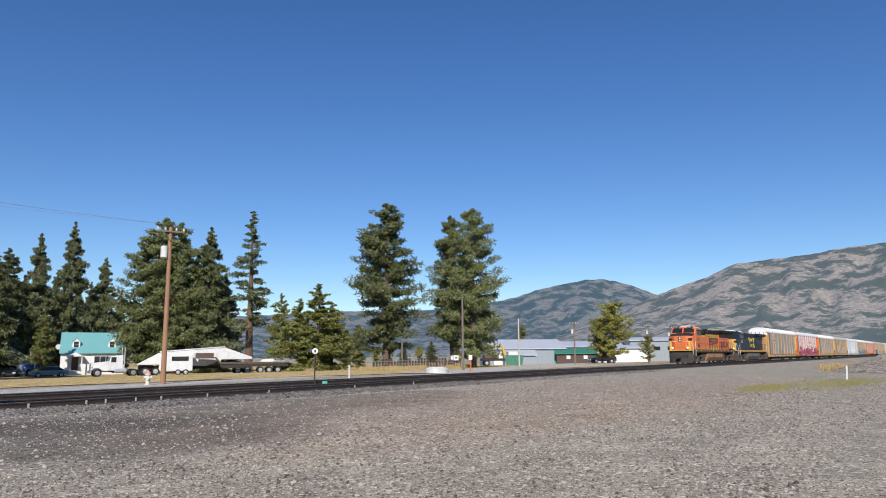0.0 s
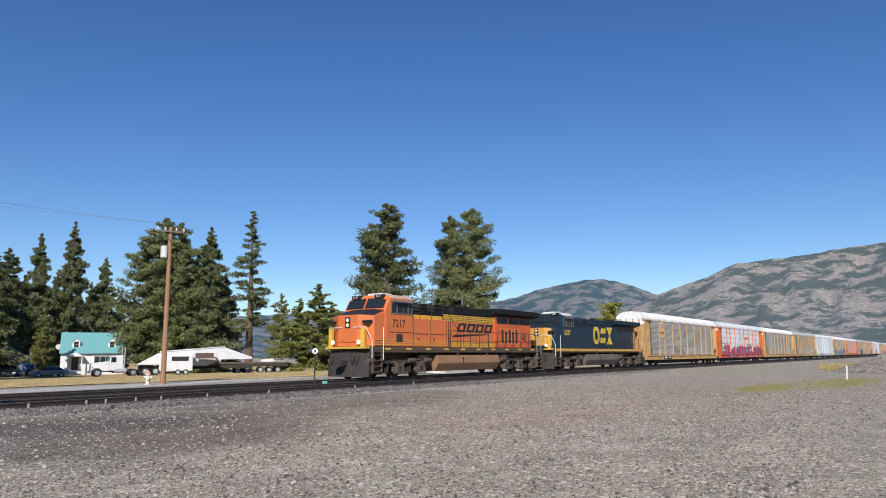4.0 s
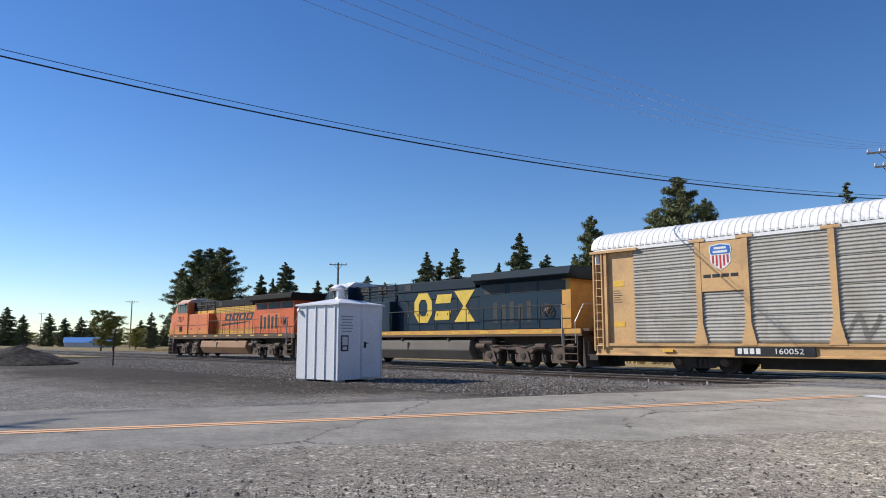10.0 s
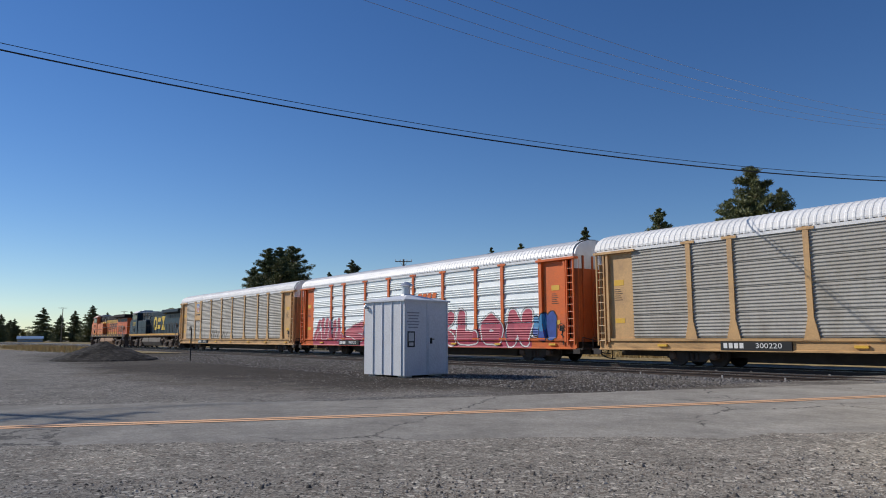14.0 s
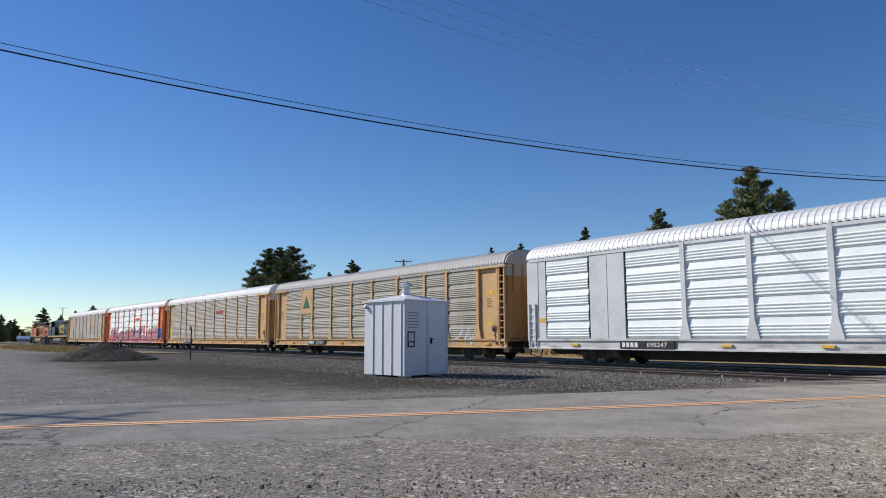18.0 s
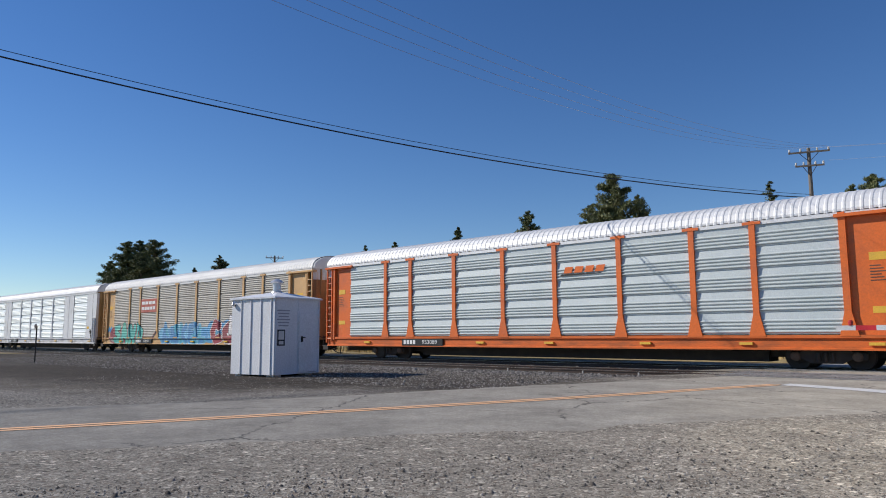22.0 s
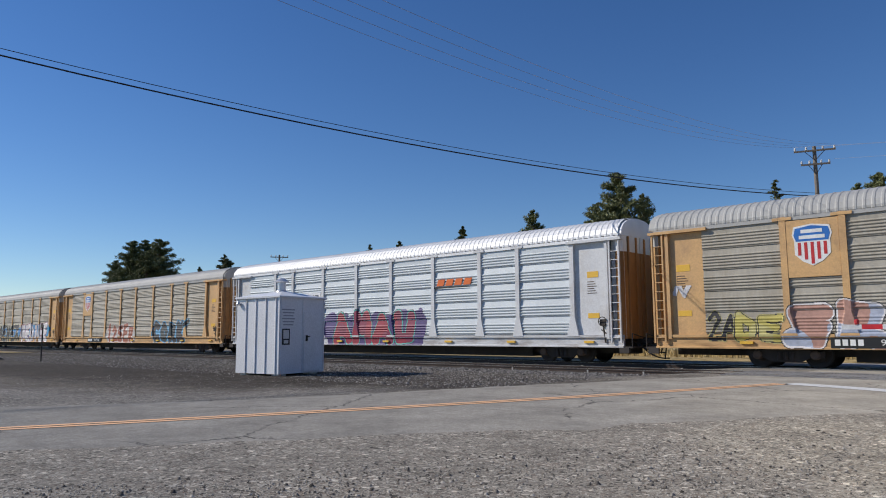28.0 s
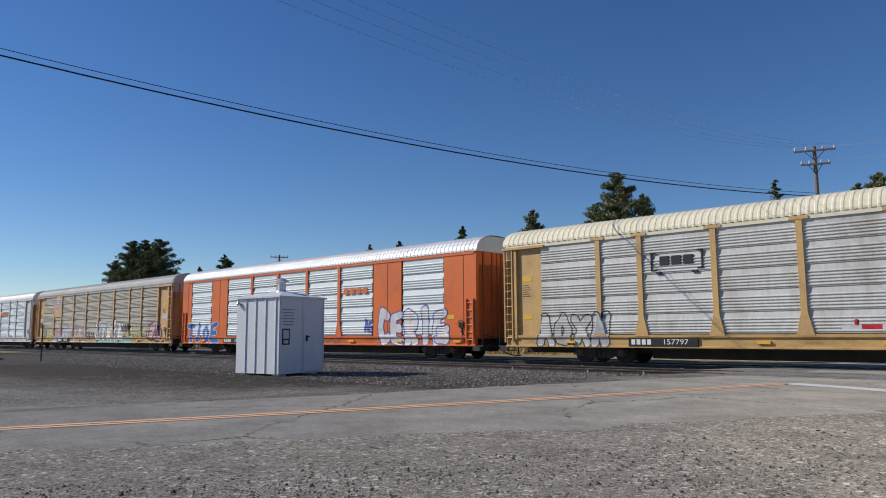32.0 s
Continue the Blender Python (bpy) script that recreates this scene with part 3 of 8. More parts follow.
def dark_spot(x, y):
    return ((x - 12.5) / 9.5) ** 2 + ((y - 15) / 4.2) ** 2 < 1 or ((x - 6.2) / 5) ** 2 + ((y - 11.5) / 3.6) ** 2 < 1


def near_ground(rng):
    while True:
        a, d = radians(rng.uniform(-85, 92)), 4.5 + 20 * rng.random() ** 1.4
        x, y = d * math.sin(a), d * math.cos(a)
        if y < 18.2 and (off_road(x, y) or rng.random() < 0.02) and (not dark_spot(x, y) or rng.random() < 0.3):
            return x, y


def shoulder(rng):
    while True:
        x = rng.uniform(-60, 60) if rng.random() < 0.4 else rng.uniform(-28, 32)
        if not -10 < x < 4.5:
            return x, rng.uniform(17.6, 20.9) if rng.random() < 0.8 else rng.uniform(22.5, 25.0)


scatter("gravel_stones", "loose grey and rusty stones on the gravel", 56000, near_ground, 0.013, stone_paint("field_stone", (0.04, 0.035, 0.03), (0.5, 0.455, 0.385)), 11)


def right_bank(rng):
    while True:
        x, y = 1.5 + 40 * rng.random() ** 1.3, rng.uniform(1.0, 18.3)
        if y < 17.5 + 0.6 * rng.random() and math.hypot(x, y) > 5.5 and off_road(x, y) and (not dark_spot(x, y) or rng.random() < 0.4) and rng.random() < min(1.0, 0.25 + 0.09 * math.hypot(x, y - 2)):
            return x, y


def left_bank(rng):
    while True:
        x, y = rng.uniform(-48, -9.8), 18.3 - 6.5 * rng.random() ** 1.5
        if off_road(x - 0.6, y) and not (-19.9 < x < -17.4 and 12 < y < 14.6):
            return x, y




def clod_ground(rng):
    while True:
        a, d = radians(rng.uniform(-85, 80)), 4.2 + 11 * rng.random() ** 1.3
        x, y = d * math.sin(a), d * math.cos(a)
        if off_road(x, y) or rng.random() < 0.04:
            return x, y


scatter("dirt_clods", "dark dirt clods and larger stones on the gravel", 2200, clod_ground, 0.023, stone_paint("clod", (0.035, 0.03, 0.026), (0.2, 0.175, 0.145)), 15)
scatter("bank_gravel", "mixed grey, reddish and pale stones on the gravel bank", 56000, right_bank, 0.026, stone_paint("bank_stone", (0.07, 0.056, 0.047), (0.44, 0.395, 0.345)), 13)
scatter("dark_gravel", "dark grey stones on the bank by the shed", 22000, left_bank, 0.034, stone_paint("dark_stone", (0.04, 0.036, 0.032), (0.3, 0.275, 0.245)), 14)
scatter("ballast_stones", "coarse grey ballast stones along the track", 30000, shoulder, 0.052, stone_paint("ballast", (0.03, 0.027, 0.025), (0.24, 0.225, 0.21)), 12)

# ---- beside the crossing ----


def signal_shed():
    w, h = 1.9, 2.33
    shed = thing("signal_shed", pose(-17.72, 12.27, -0.04, 0, 0, 8), "white sheet-metal signal shed with a closed door", "shed")
    SHEET = surface("white_sheet_metal", (0.74, 0.75, 0.77), (0.6, 0.6, 0.6), 0.4, scale=1.2, fine=20, amount=0.35, bump=0.08)
    bm = bmesh.new()
    box(bm, -w, 0, 0, w, 0.06, h)
    part("wall", bm, SHEET, shed)
    for i in range(4):
        bm = bmesh.new()
        box(bm, -w + 0.44 * (i + 1) - 0.012, -w + 0.44 * (i + 1) + 0.012, -0.028, 0, 0.07, h - 0.02)
        part("seam", bm, SHEET, shed)
    for i in range(3):
        bm = bmesh.new()
        box(bm, 0, 0.022, 0.04 + i * 0.9, 0.062 + i * 0.9, 0.07, h - 0.02)
        part("seam", bm, SHEET, shed)
    bm = bmesh.new()
    o = 0.06
    hull(bm, [(-w - o, -o, h), (o, -o, h), (o, w + o, h), (-w - o, w + o, h), (-w - o, -o, h + 0.05), (o, -o, h + 0.05), (o, w + o, h + 0.05), (-w - o, w + o, h + 0.05), (-w / 2 - .05, w / 2, h + 0.27), (-w / 2 + .05, w / 2, h + 0.27)])
    part("roof", bm, SHEET, shed)
    bm = bmesh.new()
    lathe(bm, [(0.2, h + 0.2), (0.17, h + 0.27), (0.13, h + 0.28), (0.13, h + 0.56)], (-w / 2, w / 2, 0))
    vent = part("vent_pipe", bm, ALU, shed, "round metal vent pipe", True)
    bm = bmesh.new()
    lathe(bm, [(0.2, h + 0.54), (0.22, h + 0.57), (0.09, h + 0.66), (0.03, h + 0.68)], (-w / 2, w / 2, 0))
    part("cap", bm, ALU, vent, "", True)
    bm = bmesh.new()
    box(bm, 0.001, 0.035, 0.98, 1.78, 0.1, 1.93)
    soften(bm, 0.012)
    door = part("door", bm, SHEET, shed)
    bm = bmesh.new()
    box(bm, 0.035, 0.07, 1.06, 1.12, 1.02, 1.2)
    rod(bm, (0.06, 1.09, 1.16), (0.06, 1.22, 1.16), 0.014)
    part("door_handle", bm, DARK_IRON, door)
    bm = bmesh.new()
    box(bm, 0.001, 0.012, 0.12, 0.42, 0.92, 1.4)
    part("notice", bm, BLACK, shed, "small black notice plate")
    bm = bmesh.new()
    box(bm, 0.012, 0.016, 0.16, 0.38, 1.1, 1.36)
    box(bm, 0.012, 0.016, 0.18, 0.36, 0.96, 1.06)
    part("notice_print", bm, OFF_WHITE, shed)
    GREYINK = surface("faded_ink", (0.36, 0.37, 0.4), None, 0.7)
    for i in range(6):
        bm = bmesh.new()
        a = 0.03 * ((i * 7) % 3)
        box(bm, 0.0005, 0.006, 0.1 + a, 0.62 - a, 1.95 - i * 0.09, 1.99 - i * 0.09)
        part("faded_print", bm, GREYINK, shed)
    for i in range(2):
        for j in range(2):
            bm = bmesh.new()
            box(bm, -w + 0.1 + i * 1.4, -w + 0.4 + i * 1.4, 0.1 + 1.3 * j, 0.4 + 1.3 * j, -0.04, 0.06)
            part("footing", bm, OFF_WHITE, shed)
    bm = bmesh.new()
    lathe(bm, [(0.05, 0), (0.06, 0.06), (0.03, 0.12)], (-w + 0.12, -0.06, h - 0.2))
    part("lamp", bm, ALU, shed, "small eave lamp", True)


signal_shed()


def plate(bm, cx, cz, w, h, ang, y, t=0.012):
    c, s = math.cos(radians(ang)), math.sin(radians(ang))
    pts = [(cx + a * w / 2 * c - b * h / 2 * s, cz + a * w / 2 * s + b * h / 2 * c) for a, b in ((-1, -1), (1, -1), (1, 1), (-1, 1))]
    prism(bm, pts, "y", y, y + t)


def crossing_signal():
    sig = thing("crossing_signal", pose(3.0, 17.8, -0.03, 0, 0, -4), "railroad crossing signal mast with lowered striped gate arm", "crossing signal")
    PIPE = surface("silver_paint", (0.46, 0.47, 0.48), (0.34, 0.33, 0.32), 0.5, 0.3, fine=40)
    SIGN = surface("sign_white", (0.8, 0.8, 0.8), (0.7, 0.7, 0.68), 0.45, bump=0.03)
    bm = bmesh.new()
    hull(bm, [(x, y, z) for z, k in ((0, 0.27), (0.12, 0.25), (0.5, 0.15)) for x in (-k, k) for y in (-k, k)])
    soften(bm, 0.02)
    base = part("base", bm, PIPE, sig, "cast silver base")
    for i in range(4):
        bm = bmesh.new()
        x, y = (-0.2, 0.2)[i % 2], (-0.2, 0.2)[i // 2]
        lathe(bm, [(0.045, 0.1), (0.045, 0.16), (0.02, 0.17), (0.02, 0.24)], (x, y, 0), n=6)
        part("bolt", bm, DARK_IRON, base)
    bm = bmesh.new()
    box(bm, -0.45, 0.45, -0.42, 0.42, -0.1, 0.03)
    part("footing", bm, PALE_ROAD, sig, "pale concrete footing")
    bm = bmesh.new()
    lathe(bm, [(0.085, 0.4), (0.085, 5.68), (0.095, 5.69), (0.095, 5.75), (0.05, 5.78)], (0, 0, 0))
    part("mast", bm, PIPE, sig, "", True)
    for name, ang, word, y in (("RAIL", -44, "RAIL", -0.1), ("CROSSING", 41, "CROSSING", -0.13)):
        bm = bmesh.new()
        plate(bm, 0, 5.16, 1.56, 0.27, ang, y - 0.02)
        blade = part("crossbuck_blade", bm, SIGN, sig)
        m = pose(0, y - 0.024, 5.16) @ pose(0, 0, 0, 0, -ang, 0)
        if word == "RAIL":
            words("lettering", "RAIL", 0.22, LETTER_BLACK, blade, m @ pose(-0.46, 0, 0), 1.0)
            words("lettering", "ROAD", 0.22, LETTER_BLACK, blade, m @ pose(0.45, 0, 0), 1.0)
        else:
            words("lettering", "CROSSING", 0.22, LETTER_BLACK, blade, m, 1.22)
    bm = bmesh.new()
    plate(bm, -0.08, 4.3, 0.28, 0.3, 0, -0.12)
    five = part("number_sign", bm, SIGN, sig)
    words("lettering", "5", 0.24, LETTER_BLACK, five, pose(-0.08, -0.125, 4.32))
    bm = bmesh.new()
    plate(bm, -0.08, 4.02, 0.84, 0.27, 0, -0.125)
    soften(bm, 0.004)
    tr = part("tracks_sign", bm, SIGN, sig)
    words("lettering", "TRACKS", 0.18, LETTER_BLACK, tr, pose(-0.08, -0.13, 4.02), 1.05)
    bm = bmesh.new()
    rod(bm, (-0.5, -0.05, 3.5), (0.5, -0.05, 3.5), 0.03, 8)
    rod(bm, (-0.5, -0.05, 3.5), (-0.5, -0.05, 3.62), 0.03, 8)
    rod(bm, (0.46, -0.05, 3.5), (0.46, -0.05, 3.4), 0.03, 8)
    box(bm, -0.13, 0.13, -0.12, 0.12, 3.42, 3.58)
    part("cross_arm", bm, PIPE, sig, "", True)
    LENS = surface("red_lens", (0.16, 0.008, 0.01), None, 0.15, bump=0)
    for x in (-0.42, 0.43):
        bm = bmesh.new()
        lathe(bm, [(0.3, -0.14), (0.31, -0.13), (0.31, -0.12), (0.18, -0.1), (0.12, 0.05)], (x, 0, 3.13), "y", 24)
        lamp = part("flasher", bm, BLACK, sig, "round black warning light", True)
        bm = bmesh.new()
        lathe(bm, [(0.15, -0.155), (0.1, -0.17), (0.03, -0.175)], (x, 0, 3.13), "y", 20)
        part("lens", bm, LENS, lamp, "dark red lens", True)
        bm = bmesh.new()
        n, ring = 18, []
        for k in range(n + 1):
            a = math.pi * (k / n * 1.24 - 0.12)
            d = 0.14 + 0.22 * math.sin(max(0, min(math.pi, a)))
            c, s = math.cos(a) * 0.17, math.sin(a) * 0.17
            ring.append((bm.verts.new((x + c, -0.14, 3.13 + s)), bm.verts.new((x + c * 0.95, -0.14 - d, 3.13 + s * 0.95))))
        for a, b in zip(ring, ring[1:]):
            bm.faces.new((a[0], b[0], b[1], a[1]))
        part("hood", bm, BLACK, lamp)
        bm = bmesh.new()
        rod(bm, (x, 0.0, 3.2), (x * 1.1, -0.05, 3.5), 0.025)
        part("bracket", bm, PIPE, lamp)
    bm = bmesh.new()
    plate(bm, 0.09, 2.69, 0.33, 0.27, 0, -0.11)
    info = part("notice", bm, BLUE_SIGN, sig, "small blue emergency notice")
    bm = bmesh.new()
    for i, ww in enumerate((0.22, 0.26, 0.2, 0.24)):
        plate(bm, 0.1, 2.77 - i * 0.05, ww, 0.014, 0, -0.114, 0.003)
    part("notice_print", bm, LETTER_WHITE, info)
    # gate
    bm = bmesh.new()
    prism(bm, [(-0.58, 1.24), (-0.32, 1.24), (-0.1, 1.4), (0.12, 1.72), (0.62, 1.74), (0.62, 1.92), (0.4, 2.0), (0.2, 2.05), (-0.02, 2.0), (-0.2, 1.62), (-0.58, 1.4)], "y", -0.34, -0.2)
    soften(bm, 0.02)
    gate = part("gate_bracket", bm, PIPE, sig)
    bm = bmesh.new()
    lathe(bm, [(0.12, -0.38), (0.12, -0.12)], (0.13, 0, 1.92), "y", 12)
    part("pivot", bm, DARK_IRON, gate)
    bm = bmesh.new()
    box(bm, 0.6, 1.04, -0.42, -0.06, 1.5, 2.06)
    soften(bm, 0.03)
    box(bm, 1.03, 1.1, -0.3, -0.18, 1.7, 1.9)
    weight = part("counterweight", bm, PIPE, gate, "grey counterweight box")
    for x in (0.72, 0.9):
        bm = bmesh.new()
        plate(bm, x, 1.84, 0.025, 0.14, 0, -0.425)
        plate(bm, x + 0.04, 1.73, 0.028, 0.18, 40, -0.425)
        part("latch", bm, LETTER_BLACK, weight)
    bm = bmesh.new()
    box(bm, -0.18, 0.3, -0.1, 0.25, 1.05, 1.75)
    soften(bm, 0.03)
    part("gate_motor", bm, DIRTY, sig, "dark gate machine housing")
    arm = new("gate_arm")
    arm.parent = sig
    arm["label"] = "red and white striped gate arm"
    GATE_R, GATE_W = surface("gate_red", (0.5, 0.02, 0.03), None, 0.35, bump=0), surface("gate_white", (0.55, 0.56, 0.57), None, 0.4, bump=0)
    for i in range(16):
        bm = bmesh.new()
        box(bm, -0.55 - 0.41 * (i + 1), -0.55 - 0.41 * i, -0.31, -0.27, 1.25, 1.36)
        part("stripe", bm, GATE_R if i % 2 == 0 else GATE_W, arm)
    for x in (-2.6, -4.6, -6.8):
        bm = bmesh.new()
        lathe(bm, [(0.045, 1.36), (0.045, 1.38), (0.055, 1.39), (0.055, 1.45), (0.03, 1.48)], (x, -0.29, 0), n=10)
        part("arm_lamp", bm, RED, arm, "small red arm lamp")
    bm = bmesh.new()
    pts = [(0.0 - 0.9 * t, -0.2, 1.3 - 1.3 * t * (1 - t) - 0.3 * t) for t in [k / 10 for k in range(11)]]
    tube(bm, pts, 0.012, 5)
    part("cable", bm, RUBBER, sig)


crossing_signal()


def rail_markers():
    bm = bmesh.new()
    box(bm, -0.025, 0.025, -0.02, 0.02, -0.16, -0.04)
    soften(bm, 0.008)
    me = mesh_of("marker", bm)
    STUB = surface("chalky_paint", (0.42, 0.41, 0.39), (0.25, 0.24, 0.22), 0.8)
    for x in (10.05, 11.7, 13.3, 14.2, 16.0, 18.8, 23.7, 9.1, 12.3, -10.4, -12.4, -15.5, 28.0):
        ob = part_of("rail_marker", me, STUB, None)
        ob.matrix_world = pose(x, 20.78, 0)
        tagged(ob, "small white painted stub at the rail", "marker", "white stubs along the rail")


rail_markers()


def heap(name, x, y, rx, ry, h, material, label, seed):
    """A tipped heap of broken stone."""
    bm = bmesh.new()
    n, rings = 40, 12
    grid = []
    for j in range(rings + 1):
        t = j / rings
        row = []
        for i in range(n):
            a = i * math.tau / n
            k = 1 + 0.2 * noise.noise((math.cos(a) * 1.5, math.sin(a) * 1.5, seed))
            z = h * (1 - t) ** 1.1 * (1 + 0.15 * noise.noise((math.cos(a) * t * 3, math.sin(a) * t * 3, seed + 3))) + 0.07 * noise.noise((math.cos(a) * t * 12, math.sin(a) * t * 12, seed))
            row.append(bm.verts.new((x + rx * k * t * math.cos(a), y + ry * k * t * math.sin(a), level(x, y) + z - (0.1 if j == rings else 0))))
        grid.append(row)
    for a, b in zip(grid, grid[1:]):
        for i in range(n):
            bm.faces.new((a[i], a[(i + 1) % n], b[(i + 1) % n], b[i]))
    bmesh.ops.remove_doubles(bm, verts=bm.verts[:], dist=0.001)
    single(name, bm, material, label, "heap")


HEAP = gravel_like("dark_broken_stone", ((0.02, 0.017, 0.014), (0.032, 0.027, 0.023), (0.055, 0.047, 0.04), (0.012, 0.01, 0.009)), 0.16, (), 0.95, 0.4)
heap("stone_mound", -43.5, 9.6, 3.9, 2.8, 1.05, HEAP, "dark heap of broken stone by the track", 3)
heap("spoil_heap", 60, 2.2, 11, 3.6, 1.25, gravel_like("earth_spoil", ((0.2, 0.17, 0.14), (0.28, 0.24, 0.2), (0.36, 0.32, 0.28), (0.14, 0.12, 0.1)), 0.12, (), 0.95, 1.0), "long grey spoil heap with dry weeds", 8)


def weeds(name, label, spots, count, height, material, seed):
    rng = random.Random(seed)
    verts, faces = [], []
    for _ in range(count):
        x0, y0, rx, ry = rng.choice(spots)
        a, k = rng.uniform(0, math.tau), rng.random() ** 0.6
        x, y = x0 + rx * k * math.cos(a), y0 + ry * k * math.sin(a)
        z, h, w = level(x, y) - 0.01, height * rng.uniform(0.4, 1.1), height * 0.07
        lx, ly, t = rng.uniform(-.4, .4) * h, rng.uniform(-.4, .4) * h, rng.uniform(0, math.pi)
        b = len(verts)
        verts += [(x - w * math.cos(t), y - w * math.sin(t), z), (x + w * math.cos(t), y + w * math.sin(t), z), (x + lx, y + ly, z + h)]
        faces.append((b, b + 1, b + 2))
    me = bpy.data.meshes.new(name)
    me.from_pydata(verts, [], faces)
    tagged(part_of(name, me, material, None), label, "weeds", kind="stuff")


WEED = leafy("low_weeds", (0.16, 0.15, 0.04), (0.3, 0.27, 0.09), 0.8)
DRY = leafy("dry_stalks", (0.3, 0.21, 0.08), (0.55, 0.42, 0.2), 0.9)
weeds("weed_patch", "low green weeds in the gravel", [(32, 3.8, 6, 1.6), (28, 5.0, 3, 0.8), (36, 2.8, 6, 1.2)], 9000, 0.09, WEED, 21)
weeds("dry_grass_tufts", "tall dry straw-coloured grass", [(63, 4.0, 8, 3), (63, 47, 9, 3), (70, 48, 6, 3), (-60, 40, 50, 6), (-25, 37, 20, 2), (-90, 14, 30, 4)], 22000, 0.5, DRY, 22)


def marker_sign():
    s = thing("track_marker_post", pose(-37.6, 12.4, level(-37.6, 12.4)), "thin dark marker post with a small dark plate", "marker post")
    bm = bmesh.new()
    rod(bm, (0, 0, -0.1), (0, 0, 1.75), 0.035)
    part("post", bm, DARK_IRON, s)
    bm = bmesh.new()
    plate(bm, 0, 1.72, 0.3, 0.22, 12, -0.06)
    part("plate", bm, DARK_IRON, s)


marker_sign()


def pipe_marker():
    bm = bmesh.new()
    rod(bm, (0, 0, 0), (0.35, 0, 0.62), 0.04, 8)
    rod(bm, (0.35, 0, 0.62), (0.45, 0, 0.6), 0.035, 8)
    single("bent_pipe", bm, OFF_WHITE, "bent pale pipe standing in the gravel", "pipe", pose(38.5, 3.2, level(38.5, 3.2)), smooth=True)


pipe_marker()

# ---- the train ----
CAR, LOCO = 28.6, 22.3
POST_AT = (1.8, 4.55, 6.3, 9.1, 11.9, 14.55, 17.45, 20.3, 22.4, 25.1)
FLUSH_AT = ((1.45, 4.1), (6.1, 8.85), (8.95, 11.6), (11.7, 14.45), (14.55, 17.3), (17.4, 20.05), (22.2, 25.0))
FLUSH_POSTS = (4.55, 5.65, 8.9, 11.65, 14.5, 17.35, 20.5, 21.75)
CACHE = {}


def kept(key, make, smooth=False):
    if key not in CACHE:
        bm = bmesh.new()
        make(bm)
        CACHE[key] = mesh_of(key[0] if isinstance(key, tuple) else key, bm, smooth)
    return CACHE[key]


def ribbed(bm, x0, x1, z0, z1, side, sheets, ribs, flat, deep):
    """A ribbed steel side sheet: sheets stacked, each with a run of ribs and a flat band."""
    prof = rib_profile(z0, z1, sheets, ribs, flat, deep)
    lo = [bm.verts.new((x0, side * (1.47 - d), z)) for d, z in prof]
    hi = [bm.verts.new((x1, side * (1.47 - d), z)) for d, z in prof]
    for i in range(len(prof) - 1):
        bm.faces.new((lo[i], hi[i], hi[i + 1], lo[i + 1]))


def roof_mesh(bm, fore, aft):
    arc = [(-1.53, 4.9), (-1.53, 5.0), (-1.47, 5.2), (-1.3, 5.4), (-1.0, 5.56), (-0.55, 5.68), (0, 5.72)]
    arc += [(-y, z) for y, z in arc[-2::-1]]
    xs, x = [], fore + 0.1
    while x < aft - 0.1:
        xs += [(x, 0.0), (x + 0.13, 0.0), (x + 0.16, 0.012), (x + 0.22, 0.012)]
        x += 0.25
    rows = [[bm.verts.new((x, y * (1 + d * 0.6), z + d)) for y, z in arc] for x, d in xs]
    for a, b in zip(rows, rows[1:]):
        for i in range(len(arc) - 1):
            bm.faces.new((a[i], b[i], b[i + 1], a[i + 1]))


def roof_end(bm, x0, x1):
    arc = [(-1.5, 4.92), (-1.5, 5.0), (-1.44, 5.18), (-1.27, 5.37), (-0.98, 5.53), (-0.55, 5.65), (0, 5.69)]
    prism(bm, arc + [(-y, z) for y, z in arc[-2::-1]], "x", x0, x1)


def post_mesh(bm, x, side):
    prism(bm, [(x - 0.1, 4.9), (x - 0.1, 1.8), (x - 0.27, 1.05), (x + 0.27, 1.05), (x + 0.1, 1.8), (x + 0.1, 4.9)], "y", side * 1.43, side * 1.545)


def ladder_mesh(bm, x, side, z0, z1):
    for dx in (-0.2, 0.2):
        box(bm, x + dx - 0.03, x + dx + 0.03, side * 1.5, side * 1.58, z0, z1)
    n = int((z1 - z0) / 0.33)
    for i in range(n):
        rod(bm, (x - 0.2, side * 1.55, z0 + 0.2 + i * 0.33), (x + 0.2, side * 1.55, z0 + 0.2 + i * 0.33), 0.016, 5)


def wheelset_mesh(bm, r):
    rod(bm, (0, -1.0, 0), (0, 1.0, 0), 0.085, 10)
    for s in (-1, 1):
        lathe(bm, [(0.12, 0.66 * s), (r * 0.55, 0.7 * s), (r - 0.07, 0.68 * s), (r + 0.028, 0.665 * s), (r + 0.028, 0.69 * s), (r, 0.705 * s), (r - 0.004, 0.79 * s), (r - 0.06, 0.79 * s), (r * 0.55, 0.75 * s), (0.12, 0.8 * s)], (0, 0, 0), "y", 24)


SPIN = []


def wheelset(parent, x, r):
    """A turning wheel pair: its rest place is held in the parent inverse, so that it only spins."""
    ob = part_of("wheelset", kept(("wheelset", r), lambda bm: wheelset_mesh(bm, r), True), DARK_IRON, parent)
    ob.matrix_parent_inverse = Matrix.Translation((x, 0, r))
    SPIN.append((ob, r))


